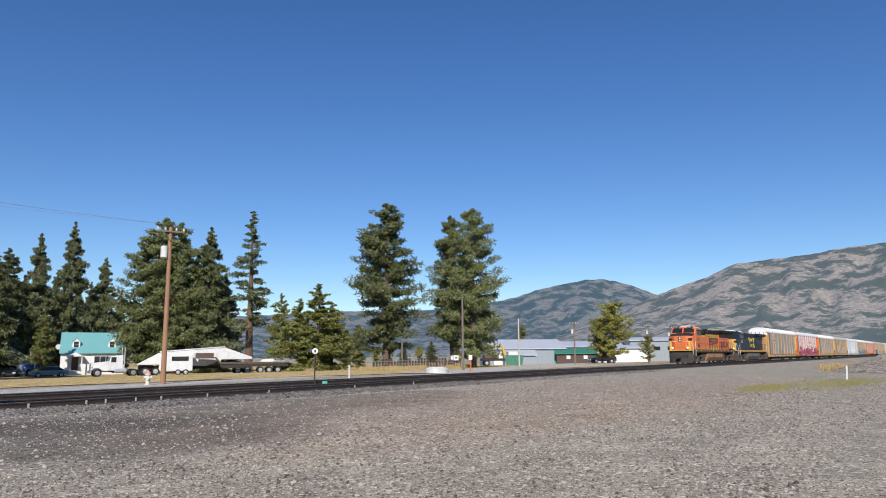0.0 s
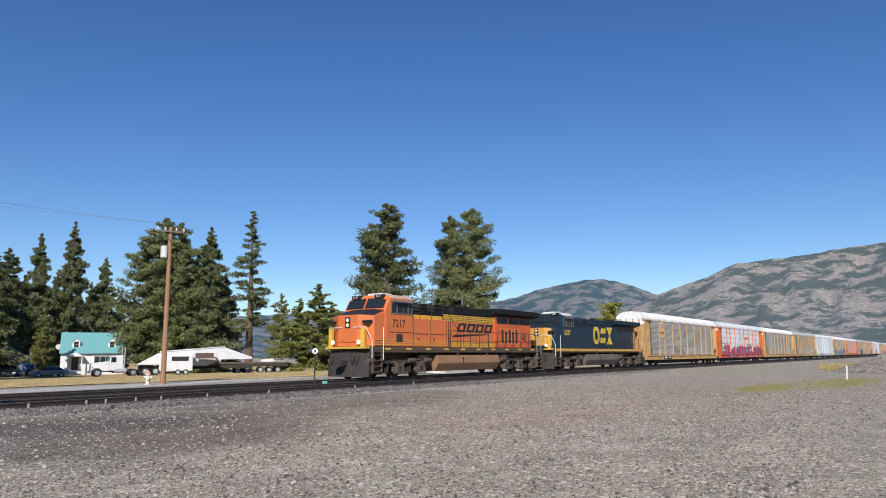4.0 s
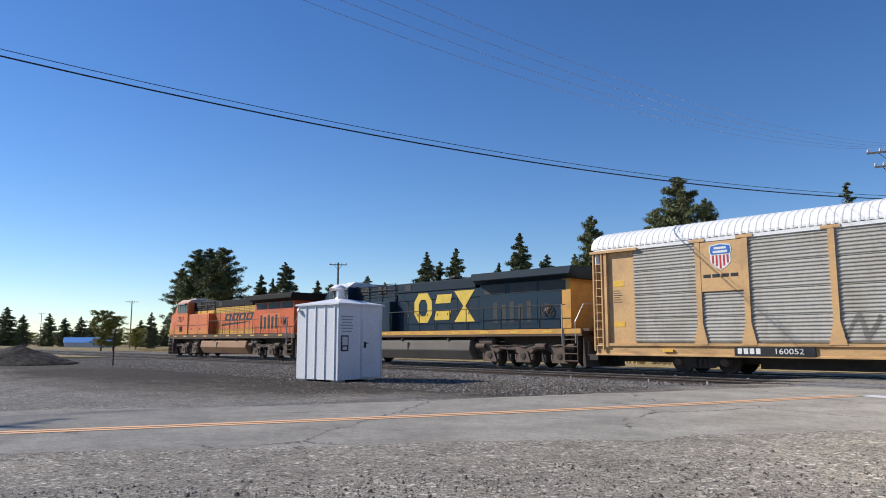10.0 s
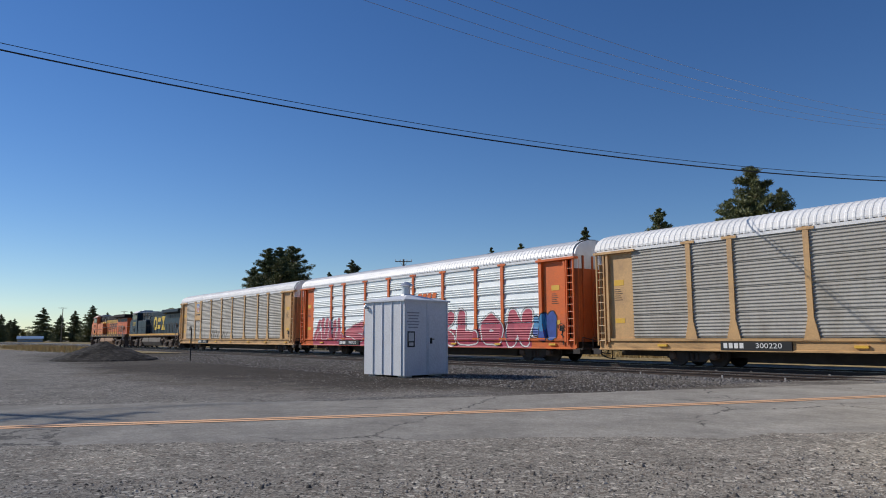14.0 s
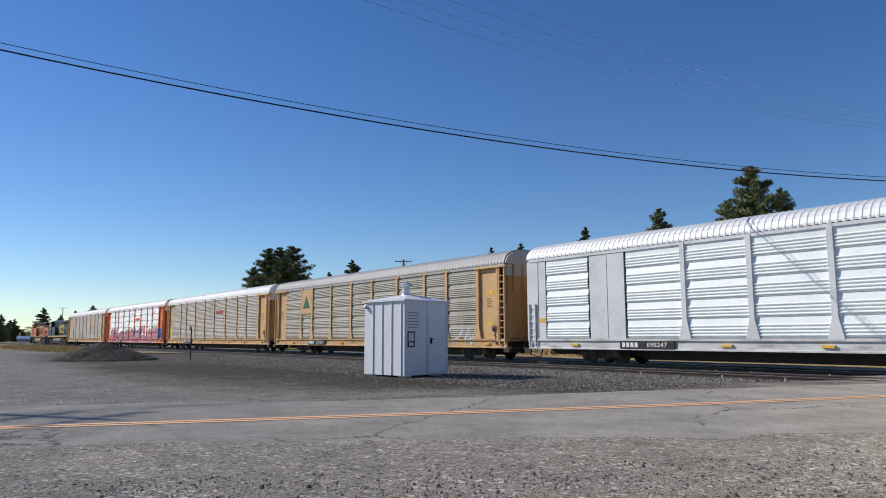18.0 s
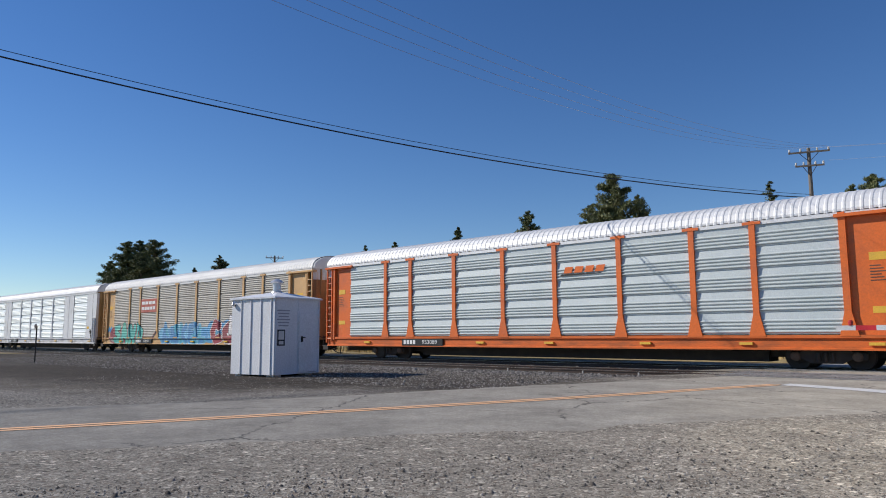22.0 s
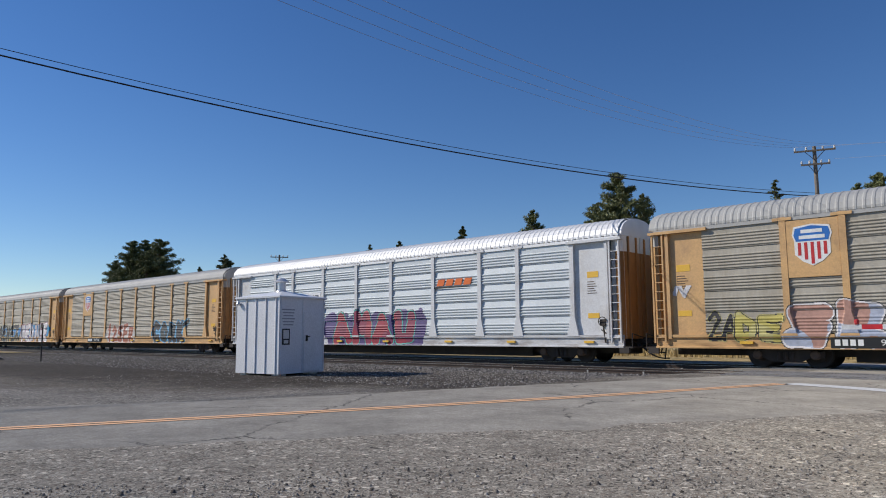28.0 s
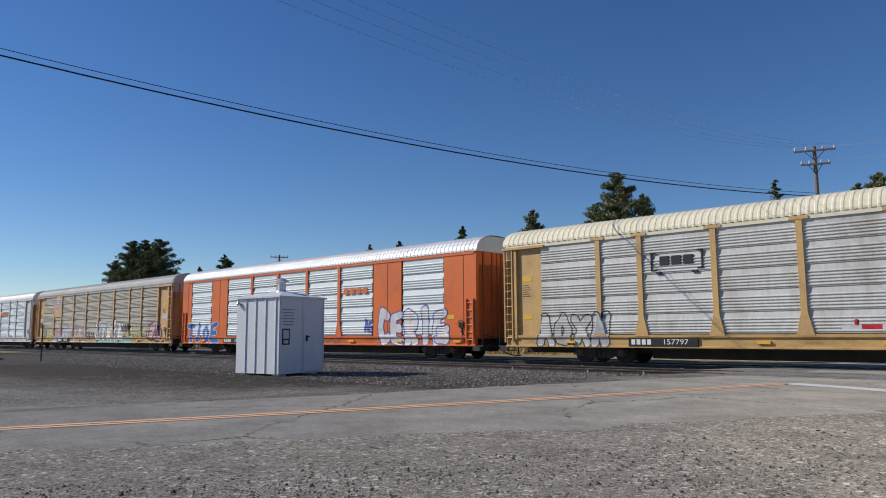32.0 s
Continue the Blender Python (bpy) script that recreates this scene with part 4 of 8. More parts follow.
def freight_truck(car, x):
    tr = part_of("truck", kept("bolster", lambda bm: (box(bm, -0.28, 0.28, -1.0, 1.0, 0.35, 0.62), box(bm, -0.16, 0.16, -0.3, 0.3, 0.6, 0.75))), DARK_IRON, car)
    tr.matrix_local = pose(x, 0, 0)
    for s in (-1, 1):
        def frame_side(bm):
            prism(bm, [(-1.15, 0.52), (-1.15, 0.34), (-0.72, 0.34), (-0.45, 0.2), (0.45, 0.2), (0.72, 0.34), (1.15, 0.34), (1.15, 0.52), (0.75, 0.56), (0.4, 0.72), (-0.4, 0.72), (-0.75, 0.56)], "y", s * 0.98, s * 1.12)
            for k in (-0.2, 0, 0.2):
                lathe(bm, [(0.07, 0.26), (0.07, 0.52)], (k, s * 1.14, 0), n=8)
        part_of("side_frame", kept(("side_frame", s), frame_side), DARK_IRON, tr)
        for k in (-0.89, 0.89):
            part_of("bearing", kept(("bearing", s, k), lambda bm: lathe(bm, [(0.15, s * 0.95), (0.15, s * 1.17), (0.1, s * 1.2)], (k, 0, 0.42), "y", 12)), DIRTY, tr)
    for k in (-0.89, 0.89):
        wheelset(tr, k, 0.42)


def shield(parent, x, z, s, y=-1.565):
    """A rail company's badge as plain shapes."""
    out = [(-0.5, 0.55), (0, 0.62), (0.5, 0.55), (0.56, 0.3), (0.5, 0.12), (0.5, -0.3), (0.28, -0.52), (0, -0.66), (-0.28, -0.52), (-0.5, -0.3), (-0.5, 0.12), (-0.56, 0.3)]
    bm = bmesh.new()
    prism(bm, [(x + a * s, z + b * s) for a, b in out], "y", y, y - 0.006)
    b = part("badge", bm, LETTER_WHITE, parent, "shield badge in red, white and blue")
    bm = bmesh.new()
    prism(bm, [(x + a * s, z + c * s) for a, c in ((-0.46, 0.5), (0, 0.57), (0.46, 0.5), (0.51, 0.3), (0.45, 0.1), (-0.45, 0.1), (-0.51, 0.3))], "y", y - 0.006, y - 0.011)
    part("badge_top", bm, BLUE_SIGN, b)
    for i in range(5):
        dx = (-0.36 + 0.18 * i)
        bm = bmesh.new()
        low = -0.6 + abs(dx) * 0.75
        prism(bm, [(x + (dx + a) * s, z + c * s) for a, c in ((-0.045, 0.06), (0.045, 0.06), (0.045, low), (-0.045, low))], "y", y - 0.006, y - 0.011)
        part("badge_stripe", bm, RED, b)
    for i, (w, dz) in enumerate(((0.6, 0.4), (0.72, 0.22))):
        bm = bmesh.new()
        prism(bm, [(x + a * w / 2 * s, z + (dz + c * 0.055) * s) for a, c in ((-1, -1), (1, -1), (1, 1), (-1, 1))], "y", y - 0.011, y - 0.014)
        part("badge_bar", bm, LETTER_WHITE, b)


def slanted_bars(parent, x, z, w, h, n, material, under=None, y=-1.52, lean=0.35):
    """Company lettering drawn as slanted plain blocks, with a stroke beneath."""
    for i in range(n):
        a, b = x + w * i / n, x + w * (i + 0.78) / n
        bm = bmesh.new()
        prism(bm, [(a, z), (b, z), (b + h * lean, z + h), (a + h * lean, z + h)], "y", y, y - 0.006)
        part("emblem", bm, material, parent)
    if under:
        bm = bmesh.new()
        prism(bm, [(x - 0.1 * w, z - 0.42 * h), (x + 0.9 * w, z - 0.28 * h), (x + w * 0.9, z - 0.2 * h), (x - 0.06 * w, z - 0.12 * h)], "y", y, y - 0.006)
        part("emblem_stroke", bm, under, parent)


RIBS = {"dense": (4, 7, 0.02, 0.028), "banded": (5, 5, 0.26, 0.03), "bright": (5, 4, 0.32, 0.04)}


def rib_profile(z0, z1, sheets, ribs, flat, deep):
    """A side sheet's outline as (depth, height) pairs: each sheet has a lap, a run of ribs and a flat band."""
    prof, h = [(0.0, z0)], (z1 - z0) / sheets
    for s in range(sheets):
        a = z0 + s * h
        prof += [(0.03, a + 0.001), (0.03, a + 0.014), (0.0, a + 0.018)]
        pitch = (h - 0.03) * (1 - flat) / ribs
        for r in range(ribs):
            b = a + 0.025 + r * pitch
            prof += [(0.0, b + pitch * 0.12), (-deep, b + pitch * 0.42), (-deep, b + pitch * 0.6), (0.0, b + pitch * 0.92)]
    return prof + [(0.0, z1)]


def autorack(label, flush, frame_c, frame_worn, panel_c, panel_metal, roof_c, end_c, number, pieces=(), roof_metal=0.0, ribs="dense", end_top=None):
    car = thing("autorack_car", pose(0, RAIL_Y[1], 0), label, "rail car", "autorack cars of the train")
    FR = surface("car_paint", frame_c, frame_worn, 0.5, scale=0.8, fine=18, amount=0.75)
    SL = surface("car_sill", tuple(c * 0.88 for c in frame_c), tuple(0.3 * c + d for c, d in zip(frame_c, (0.07, 0.035, 0.015))), 0.65, scale=1.3, fine=16, amount=0.85, stretch=(0.6, 1, 2.5))
    PN = surface("car_sheet", panel_c, tuple(c * k for c, k in zip(panel_c, (0.66, 0.62, 0.55))) if ribs != "bright" else tuple(c * k for c, k in zip(panel_c, (0.8, 0.84, 0.84))), 0.45 if ribs == "bright" else 0.68, panel_metal * 0.3, scale=0.7, fine=9 if ribs != "bright" else 40, amount=0.8 if ribs != "bright" else 0.5, stretch=(1, 1, 0.35))
    RF = surface("car_roof", roof_c, tuple(c * 0.78 for c in roof_c), 0.6, roof_metal * 0.5, scale=0.6, amount=0.5, stretch=(1, 1, 1))
    EN = surface("car_end", end_c, tuple(c * 0.5 for c in end_c), 0.65, scale=0.9, fine=12, amount=0.9, stretch=(1, 1, 0.3))
    style = RIBS[ribs]
    bays = FLUSH_AT if flush else tuple(zip(POST_AT, POST_AT[1:]))
    posts = tuple(x for x in FLUSH_POSTS if x not in (4.55, 5.65, 20.5, 21.75)) if flush else POST_AT[1:]
    fore, aft = (0.22, 26.95) if flush else (-0.1, 27.32)

    def depth_at(x, z):
        d, h = zip(*rib_profile(1.12, 4.78, *style))
        y = 1.47 - np.interp(z, h, d)
        if flush:
            for x0, x1 in ((0.0, 1.47), (4.1, 6.1), (20.05, 22.2), (25.0, 28.0)):
                y = np.where((x > x0) & (x < x1), 1.505, y)
        else:
            y = np.where((x < 1.8) | (x > 25.1), 1.425, y)
        flare = np.interp(z, (1.05, 1.8), (0.28, 0.11))
        for xp in posts:
            y = np.where(np.abs(x - xp) < flare, 1.547, y)
        return np.where(z < 1.12, np.interp(z, (0.62, 0.67, 0.7, 0.98, 1.0, 1.1), (1.52, 1.52, 1.46, 1.46, 1.53, 1.53)), y)

    for side in (-1, 1):
        for x0, x1 in bays:
            part_of("side_panel", kept(("side_panel", x0, side, ribs), lambda bm: ribbed(bm, x0 + 0.05, x1 - 0.05, 1.12, 4.78, side, *style)), PN, car)
        for x in posts:
            part_of("post", kept(("post", x, side), lambda bm: post_mesh(bm, x, side)), FR, car)
        if not flush:
            for x in POST_AT[1:-1]:
                part_of("post_cap", kept(("post_cap", x, side), lambda bm: box(bm, x - 0.3, x + 0.3, side * 1.44, side * 1.56, 4.79, 4.885)), FR, car)
        cuts = (fore + 0.1, 4.5, 9.1, 14.55, 20.3, 25.1, aft - 0.05)
        for x0, x1 in zip(cuts, cuts[1:]):
            part_of("side_sill", kept(("side_sill", x0, x1, side), lambda bm: prism(bm, [(side * 1.36, 0.62), (side * 1.52, 0.62), (side * 1.52, 0.67), (side * 1.46, 0.7), (side * 1.46, 0.98), (side * 1.53, 1.0), (side * 1.53, 1.1), (side * 1.36, 1.1)], "x", x0, x1)), SL, car)
        part_of("top_rail", kept(("top_rail", side, flush), lambda bm: box(bm, fore + 0.15, aft - 0.12, side * 1.4, side * 1.53, 4.78, 4.93)), RF if not flush else FR, car)
        if flush:
            for x0, x1 in ((fore, 1.45), (25.0, aft)):
                part_of("end_panel", kept(("end_panel", x0, side), lambda bm: box(bm, x0, x1, side * 1.3, side * 1.5, 1.0, 4.8)), FR, car)
                sx_ = x0 + 0.75 if x0 < 5 else x1 - 0.75
                part_of("panel_seam", kept(("panel_seam", x0, side), lambda bm: box(bm, sx_ - 0.012, sx_ + 0.012, side * 1.48, side * 1.508, 1.02, 4.76)), DARK_IRON, car)
                lx = x0 + 0.36 if x0 < 5 else x1 - 0.36
                part_of("ladder", kept(("ladder_low", lx, side), lambda bm: ladder_mesh(bm, lx, side, 0.72, 2.75)), FR, car)
                dx_ = 1.0 if x0 < 5 else 25.2
                part_of("placard", kept(("placard", dx_, side), lambda bm: box(bm, dx_, dx_ + 0.42, side * 1.5, side * 1.509, 1.85, 2.05)), YELLOW, car, "small orange placard")
            for x0, x1 in ((4.15, 6.05), (20.1, 22.15)):
                part_of("plain_panel", kept(("plain_panel", x0, side), lambda bm: (box(bm, x0, x1, side * 1.3, side * 1.5, 1.05, 4.8), box(bm, (x0 + x1) / 2 - 0.03, (x0 + x1) / 2 + 0.03, side * 1.48, side * 1.515, 1.1, 4.78))), FR, car)
        else:
            for x0, x1, lx, px in ((fore + 0.62, 1.84, fore + 0.3, fore + 0.66), (25.14, aft - 0.62, aft - 0.3, aft - 0.66)):
                part_of("end_panel", kept(("end_panel", x0, side), lambda bm: box(bm, x0, x1, side * 1.3, side * 1.42, 1.0, 4.75)), FR, car)
                part_of("end_post", kept(("end_post", px, side), lambda bm: box(bm, px - 0.06, px + 0.06, side * 1.3, side * 1.55, 0.95, 4.74)), FR, car)
                part_of("ladder_back", kept(("ladder_back", lx, side), lambda bm: box(bm, lx - 0.27, lx + 0.27, side * 1.2, side * 1.25, 0.95, 4.74)), FR, car)
                part_of("ladder", kept(("ladder", lx, side), lambda bm: ladder_mesh(bm, lx, side, 0.8, 4.74)), FR, car)
                c0, c1 = (fore - 0.02, 2.05) if x0 < 5 else (24.9, aft + 0.02)
                part_of("end_canopy", kept(("end_canopy", x0, side), lambda bm: box(bm, c0, c1, side * 1.3, side * 1.62, 4.74, 4.84)), FR, car)
                dx_ = 0.85 if x0 < 5 else 25.75
                for z0, h in ((3.35, 0.24), (1.75, 0.2)):
                    part_of("placard", kept(("placard", dx_, z0, side), lambda bm: box(bm, dx_, dx_ + 0.5, side * 1.42, side * 1.429, z0, z0 + h)), YELLOW, car, "small yellow warning placard")
                part_of("stencil", kept(("stencil", dx_, side), lambda bm: [box(bm, dx_, dx_ + 0.42 - 0.06 * (k % 3), side * 1.42, side * 1.426, 2.72 + 0.09 * k, 2.75 + 0.09 * k) for k in range(6)]), DIRTY, car)
    part_of("roof", kept(("roof", flush), lambda bm: roof_mesh(bm, fore, aft)), RF, car)
    for x0, x1 in ((fore - 0.02, fore + 0.2), (aft - 0.2, aft + 0.02)):
        part_of("roof_end", kept(("roof_end", x0), lambda bm: roof_end(bm, x0, x1)), RF, car)
    upper = end_top or RF
    for x, d in ((fore, -1), (aft, 1)):
        for s in (-1, 1):
            for z0, z1, mt, nm in ((0.95, 4.3, EN, "end_door"), (4.305, 5.0, upper, "end_door_top")):
                part_of(nm, kept((nm, x, s), lambda bm: prism(bm, [(x - d * 0.16, s * 1.44), (x - d * 0.05, s * 1.32), (x, s * 1.1), (x + d * 0.02, s * 0.03), (x - d * 0.3, s * 0.03), (x - d * 0.3, s * 1.44)], "z", z0, z1)), mt, car)
        part_of("end_cap", kept(("end_cap", x), lambda bm: prism(bm, [(-1.42, 4.95), (1.42, 4.95), (1.4, 5.1), (1.24, 5.34), (0.96, 5.5), (0.54, 5.63), (-0.54, 5.63), (-0.96, 5.5), (-1.24, 5.34), (-1.4, 5.1)], "x", x - d * 0.12, x + d * 0.015)), upper, car)
        for y in (-1.0, -0.35, 0.35, 1.0):
            part_of("door_rib", kept(("door_rib", x, y), lambda bm: box(bm, min(x, x + d * 0.06), max(x, x + d * 0.06), y - 0.05, y + 0.05, 1.0, 4.9)), EN, car)
        far = 28.6 if d > 0 else 0.0
        part_of("coupler", kept(("coupler", x), lambda bm: (box(bm, min(x - d * 0.3, far - d * 0.1), max(x - d * 0.3, far - d * 0.1), -0.1, 0.1, 0.72, 0.96), hull(bm, [(far + d * a, b, z) for a, b in ((-0.28, -0.2), (0.08, -0.14), (0.08, 0.2), (-0.28, 0.14)) for z in (0.68, 1.0)]))), DARK_IRON, car)

        def hose(bm):
            for y, dip in ((-0.45, 1.0), (-0.75, 0.62)):
                pts = [(x + d * (abs(far - x) * t), y, 0.82 - dip * 0.8 * t * (1.75 - t)) for t in [k / 8 for k in range(9)]]
                tube(bm, pts, 0.026, 5)
        part_of("air_hose", kept(("air_hose", x), hose), RUBBER, car)
        part_of("crossover_step", kept(("step", x), lambda bm: (box(bm, min(x - d * 0.2, x + d * 0.32), max(x - d * 0.2, x + d * 0.32), -1.5, 1.5, 0.6, 0.66), box(bm, x - 0.2, x + 0.2, -1.55, -1.45, 0.42, 0.62), rod(bm, (x + d * 0.3, -1.45, 1.15), (x + d * 0.3, -0.3, 0.95), 0.022, 5), rod(bm, (x + d * 0.3, -1.45, 0.62), (x + d * 0.3, -1.45, 1.15), 0.022, 5))), DARK_IRON, car)
    ax = fore + 0.4
    part_of("brake_wheel", kept(("brake_wheel", flush), lambda bm: (box(bm, aft - 1.0, aft - 0.75, -1.54, -1.44, 1.45, 1.7), tube(bm, [(aft - 0.87 + 0.17 * math.cos(k * math.tau / 12), -1.58, 1.62 + 0.17 * math.sin(k * math.tau / 12)) for k in range(12)], 0.018, 5), rod(bm, (aft - 1.04, -1.58, 1.62), (aft - 0.7, -1.58, 1.62), 0.014, 5), rod(bm, (aft - 0.87, -1.52, 1.5), (aft - 0.8, -1.5, 0.8), 0.03, 5), rod(bm, (aft - 0.95, -1.52, 1.3), (aft - 0.68, -1.5, 1.1), 0.025, 5))), DARK_IRON, car)
    part_of("underframe", kept(("underframe", flush), lambda bm: (box(bm, ax, aft - 0.2, -1.36, 1.36, 0.86, 1.05), box(bm, ax, aft - 0.2, -0.35, 0.35, 0.36, 0.9), box(bm, 6.2, 22.4, -0.5, 0.5, 0.2, 0.6), box(bm, 7.2, 21.4, -1.15, 1.15, 0.55, 0.87))), DARK_IRON, car)
    for x in (4.3, 24.3):
        freight_truck(car, x)
    bm = bmesh.new()
    box(bm, 5.75, 8.4, -1.535, -1.45, 0.67, 0.985)
    pl = part("number_plate", bm, LETTER_BLACK, car, "black reporting plate")
    for i in range(4):
        part_of("plate_bar", kept(("plate_bar", i), lambda bm: box(bm, 5.87 + i * 0.21, 6.02 + i * 0.21, -1.54, -1.534, 0.74, 0.93)), LETTER_WHITE, pl)
    words("lettering", number, 0.26, LETTER_WHITE, pl, pose(7.58, -1.54, 0.83), 1.25)
    for x in (3.0, 10.4, 14.0, 18.2, 21.8, 25.6):
        part_of("reflector", kept(("reflector", x), lambda bm: box(bm, x, x + 0.42, -1.545, -1.45, 0.78, 0.87)), YELLOW, car)
    if pieces:
        sprayed(car, pieces, depth_at)
    return car, FR


GALV, GALV_B, SILVER = (0.38, 0.365, 0.33), (0.37, 0.345, 0.29), (0.82, 0.86, 0.85)
YEL, YEL_W = (0.62, 0.38, 0.165), (0.42, 0.26, 0.13)
ORG, ORG_W = (0.72, 0.15, 0.022), (0.5, 0.12, 0.04)
W_ROOF, G_ROOF, S_ROOF = (0.8, 0.8, 0.79), (0.39, 0.39, 0.375), (0.7, 0.71, 0.72)
CRIMSON, PINKW, NAVY, AQUA, INK = (0.42, 0.035, 0.09), (0.78, 0.76, 0.76), (0.03, 0.09, 0.4), (0.05, 0.42, 0.38), (0.02, 0.02, 0.025)
FADE, MAUVE, LIME, SKYB, RUST = (0.62, 0.63, 0.62), (0.12, 0.11, 0.2), (0.55, 0.5, 0.2), (0.05, 0.3, 0.6), (0.36, 0.1, 0.05)
YEL_E, ORG_E, MAROON, VIOLET = (0.46, 0.27, 0.11), (0.5, 0.11, 0.025), (0.26, 0.03, 0.05), (0.08, 0.05, 0.2)
HAZE, CREAM, PALE, TEALW, PINKB = (0.12, 0.4, 0.62), (0.72, 0.68, 0.4), (0.55, 0.52, 0.48), (0.2, 0.5, 0.5), (0.62, 0.4, 0.42)
CRIMSON_B, LILAC, FADED = (0.5, 0.05, 0.1), (0.5, 0.42, 0.62), (0.2, 0.19, 0.17)
CARS = []


def plate_on(car, x0, x1, z0, z1, material, y=-1.535):
    bm = bmesh.new()
    box(bm, x0, x1, y, -1.44, z0, z1)
    soften(bm, 0.01)
    return part("company_plate", bm, material, car)


def rows_of_bars(parent, x0, x1, zs, h, material, y):
    for i, z in enumerate(zs):
        n = 4 + (i % 2)
        for k in range(n):
            w = (x1 - x0) / n
            bm = bmesh.new()
            box(bm, x0 + w * k, x0 + w * (k + 0.8), y - 0.006, y, z, z + h)
            part("emblem", bm, material, parent)


def build_cars():
    c, f = autorack("yellow-framed autorack with grey ribbed sides and white roof", False, YEL, YEL_W, GALV, 0.0, W_ROOF, YEL_E, "160052", (("~~", 9.3, 11.5, 1.15, 2.0, 0.02, FADED, FADED, FADED, FADED), ("~", 12.0, 13.6, 1.15, 1.8, 0.02, FADED, FADED, FADED, FADED)))
    p = plate_on(c, 4.65, 6.2, 2.95, 4.75, f)
    shield(p, 5.42, 4.2, 0.75, -1.54)
    rows_of_bars(p, 4.75, 6.1, (3.45,), 0.12, LETTER_BLACK, -1.536)
    CARS.append(c)
    c, f = autorack("orange-framed autorack with bright ribbed sides and crimson spray lettering", False, ORG, ORG_W, SILVER, 0.45, S_ROOF, ORG_E, "953020", (
        ("-----", 1.9, 24.4, 0.2, 1.75, 0.5, CRIMSON, CRIMSON_B, CRIMSON, CRIMSON), ("/o/~", 24.0, 26.0, 0.9, 2.4, 0.22, NAVY, SKYB, INK, INK), ("ooo", 15.0, 16.9, 1.0, 2.4, 0.24, NAVY, SKYB, INK, INK), ("oo", 8.9, 10.4, 1.0, 2.2, 0.24, NAVY, SKYB, INK, INK),
        ("/UUL", 2.0, 6.4, 0.9, 2.5, 0.2, CRIMSON, CRIMSON_B, PINKW, INK), ("<", 6.4, 9.0, 0.85, 2.35, 0.2, CRIMSON, CRIMSON_B, PINKW, INK), ("AM", 9.1, 10.2, 1.35, 2.0, 0.05, LILAC, LILAC, INK, NAVY),
        ("OKARE", 10.0, 15.2, 0.72, 2.4, 0.25, CRIMSON, CRIMSON_B, PINKW, INK), ("2O", 15.45, 16.4, 1.3, 1.95, 0.06, LILAC, LILAC, INK, NAVY), ("KLON", 16.5, 24.6, 0.72, 2.55, 0.34, CRIMSON, CRIMSON_B, PINKW, INK)), 0.5, "bright")
    slanted_bars(c, 15.0, 3.4, 1.9, 0.3, 4, f)
    CARS.append(c)
    c, f = autorack("yellow-framed autorack with weathered grey ribbed sides", False, YEL, YEL_W, GALV, 0.0, W_ROOF, YEL_E, "300220")
    slanted_bars(c, 15.0, 3.5, 1.9, 0.26, 5, RED)
    CARS.append(c)
    c, f = autorack("yellow-framed autorack with stained sides and pale spray scrawls", False, YEL, YEL_W, GALV_B, 0.0, G_ROOF, YEL_E, "255684", (("~-~", 14.8, 17.2, 0.7, 1.75, 0.05, FADE, LIME, FADE, GALV_B), ("~o~~", 17.4, 20.6, 0.7, 1.95, 0.06, (0.42, 0.46, 0.5), FADE, FADE, GALV_B), ("~~/~", 20.6, 25.0, 0.7, 1.7, 0.06, (0.45, 0.4, 0.38), FADE, FADE, GALV_B)), 0.0, "banded")
    p = plate_on(c, 4.65, 6.2, 2.95, 4.75, f)
    bm = bmesh.new()
    prism(bm, [(4.8, 3.35), (6.0, 3.35), (5.4, 4.3)], "y", -1.536, -1.542)
    part("emblem", bm, surface("dark_green_paint", (0.02, 0.12, 0.05), None, 0.5), p)
    CARS.append(c)
    brown = (0.36, 0.22, 0.08)
    c, f = autorack("white autorack with flush posts and bright ribbed sides", True, (0.66, 0.67, 0.68), (0.5, 0.5, 0.49), SILVER, 0.45, S_ROOF, brown, "698247", (), 0.55, "bright", surface("brown_end", brown, None, 0.6))
    CARS.append(c)
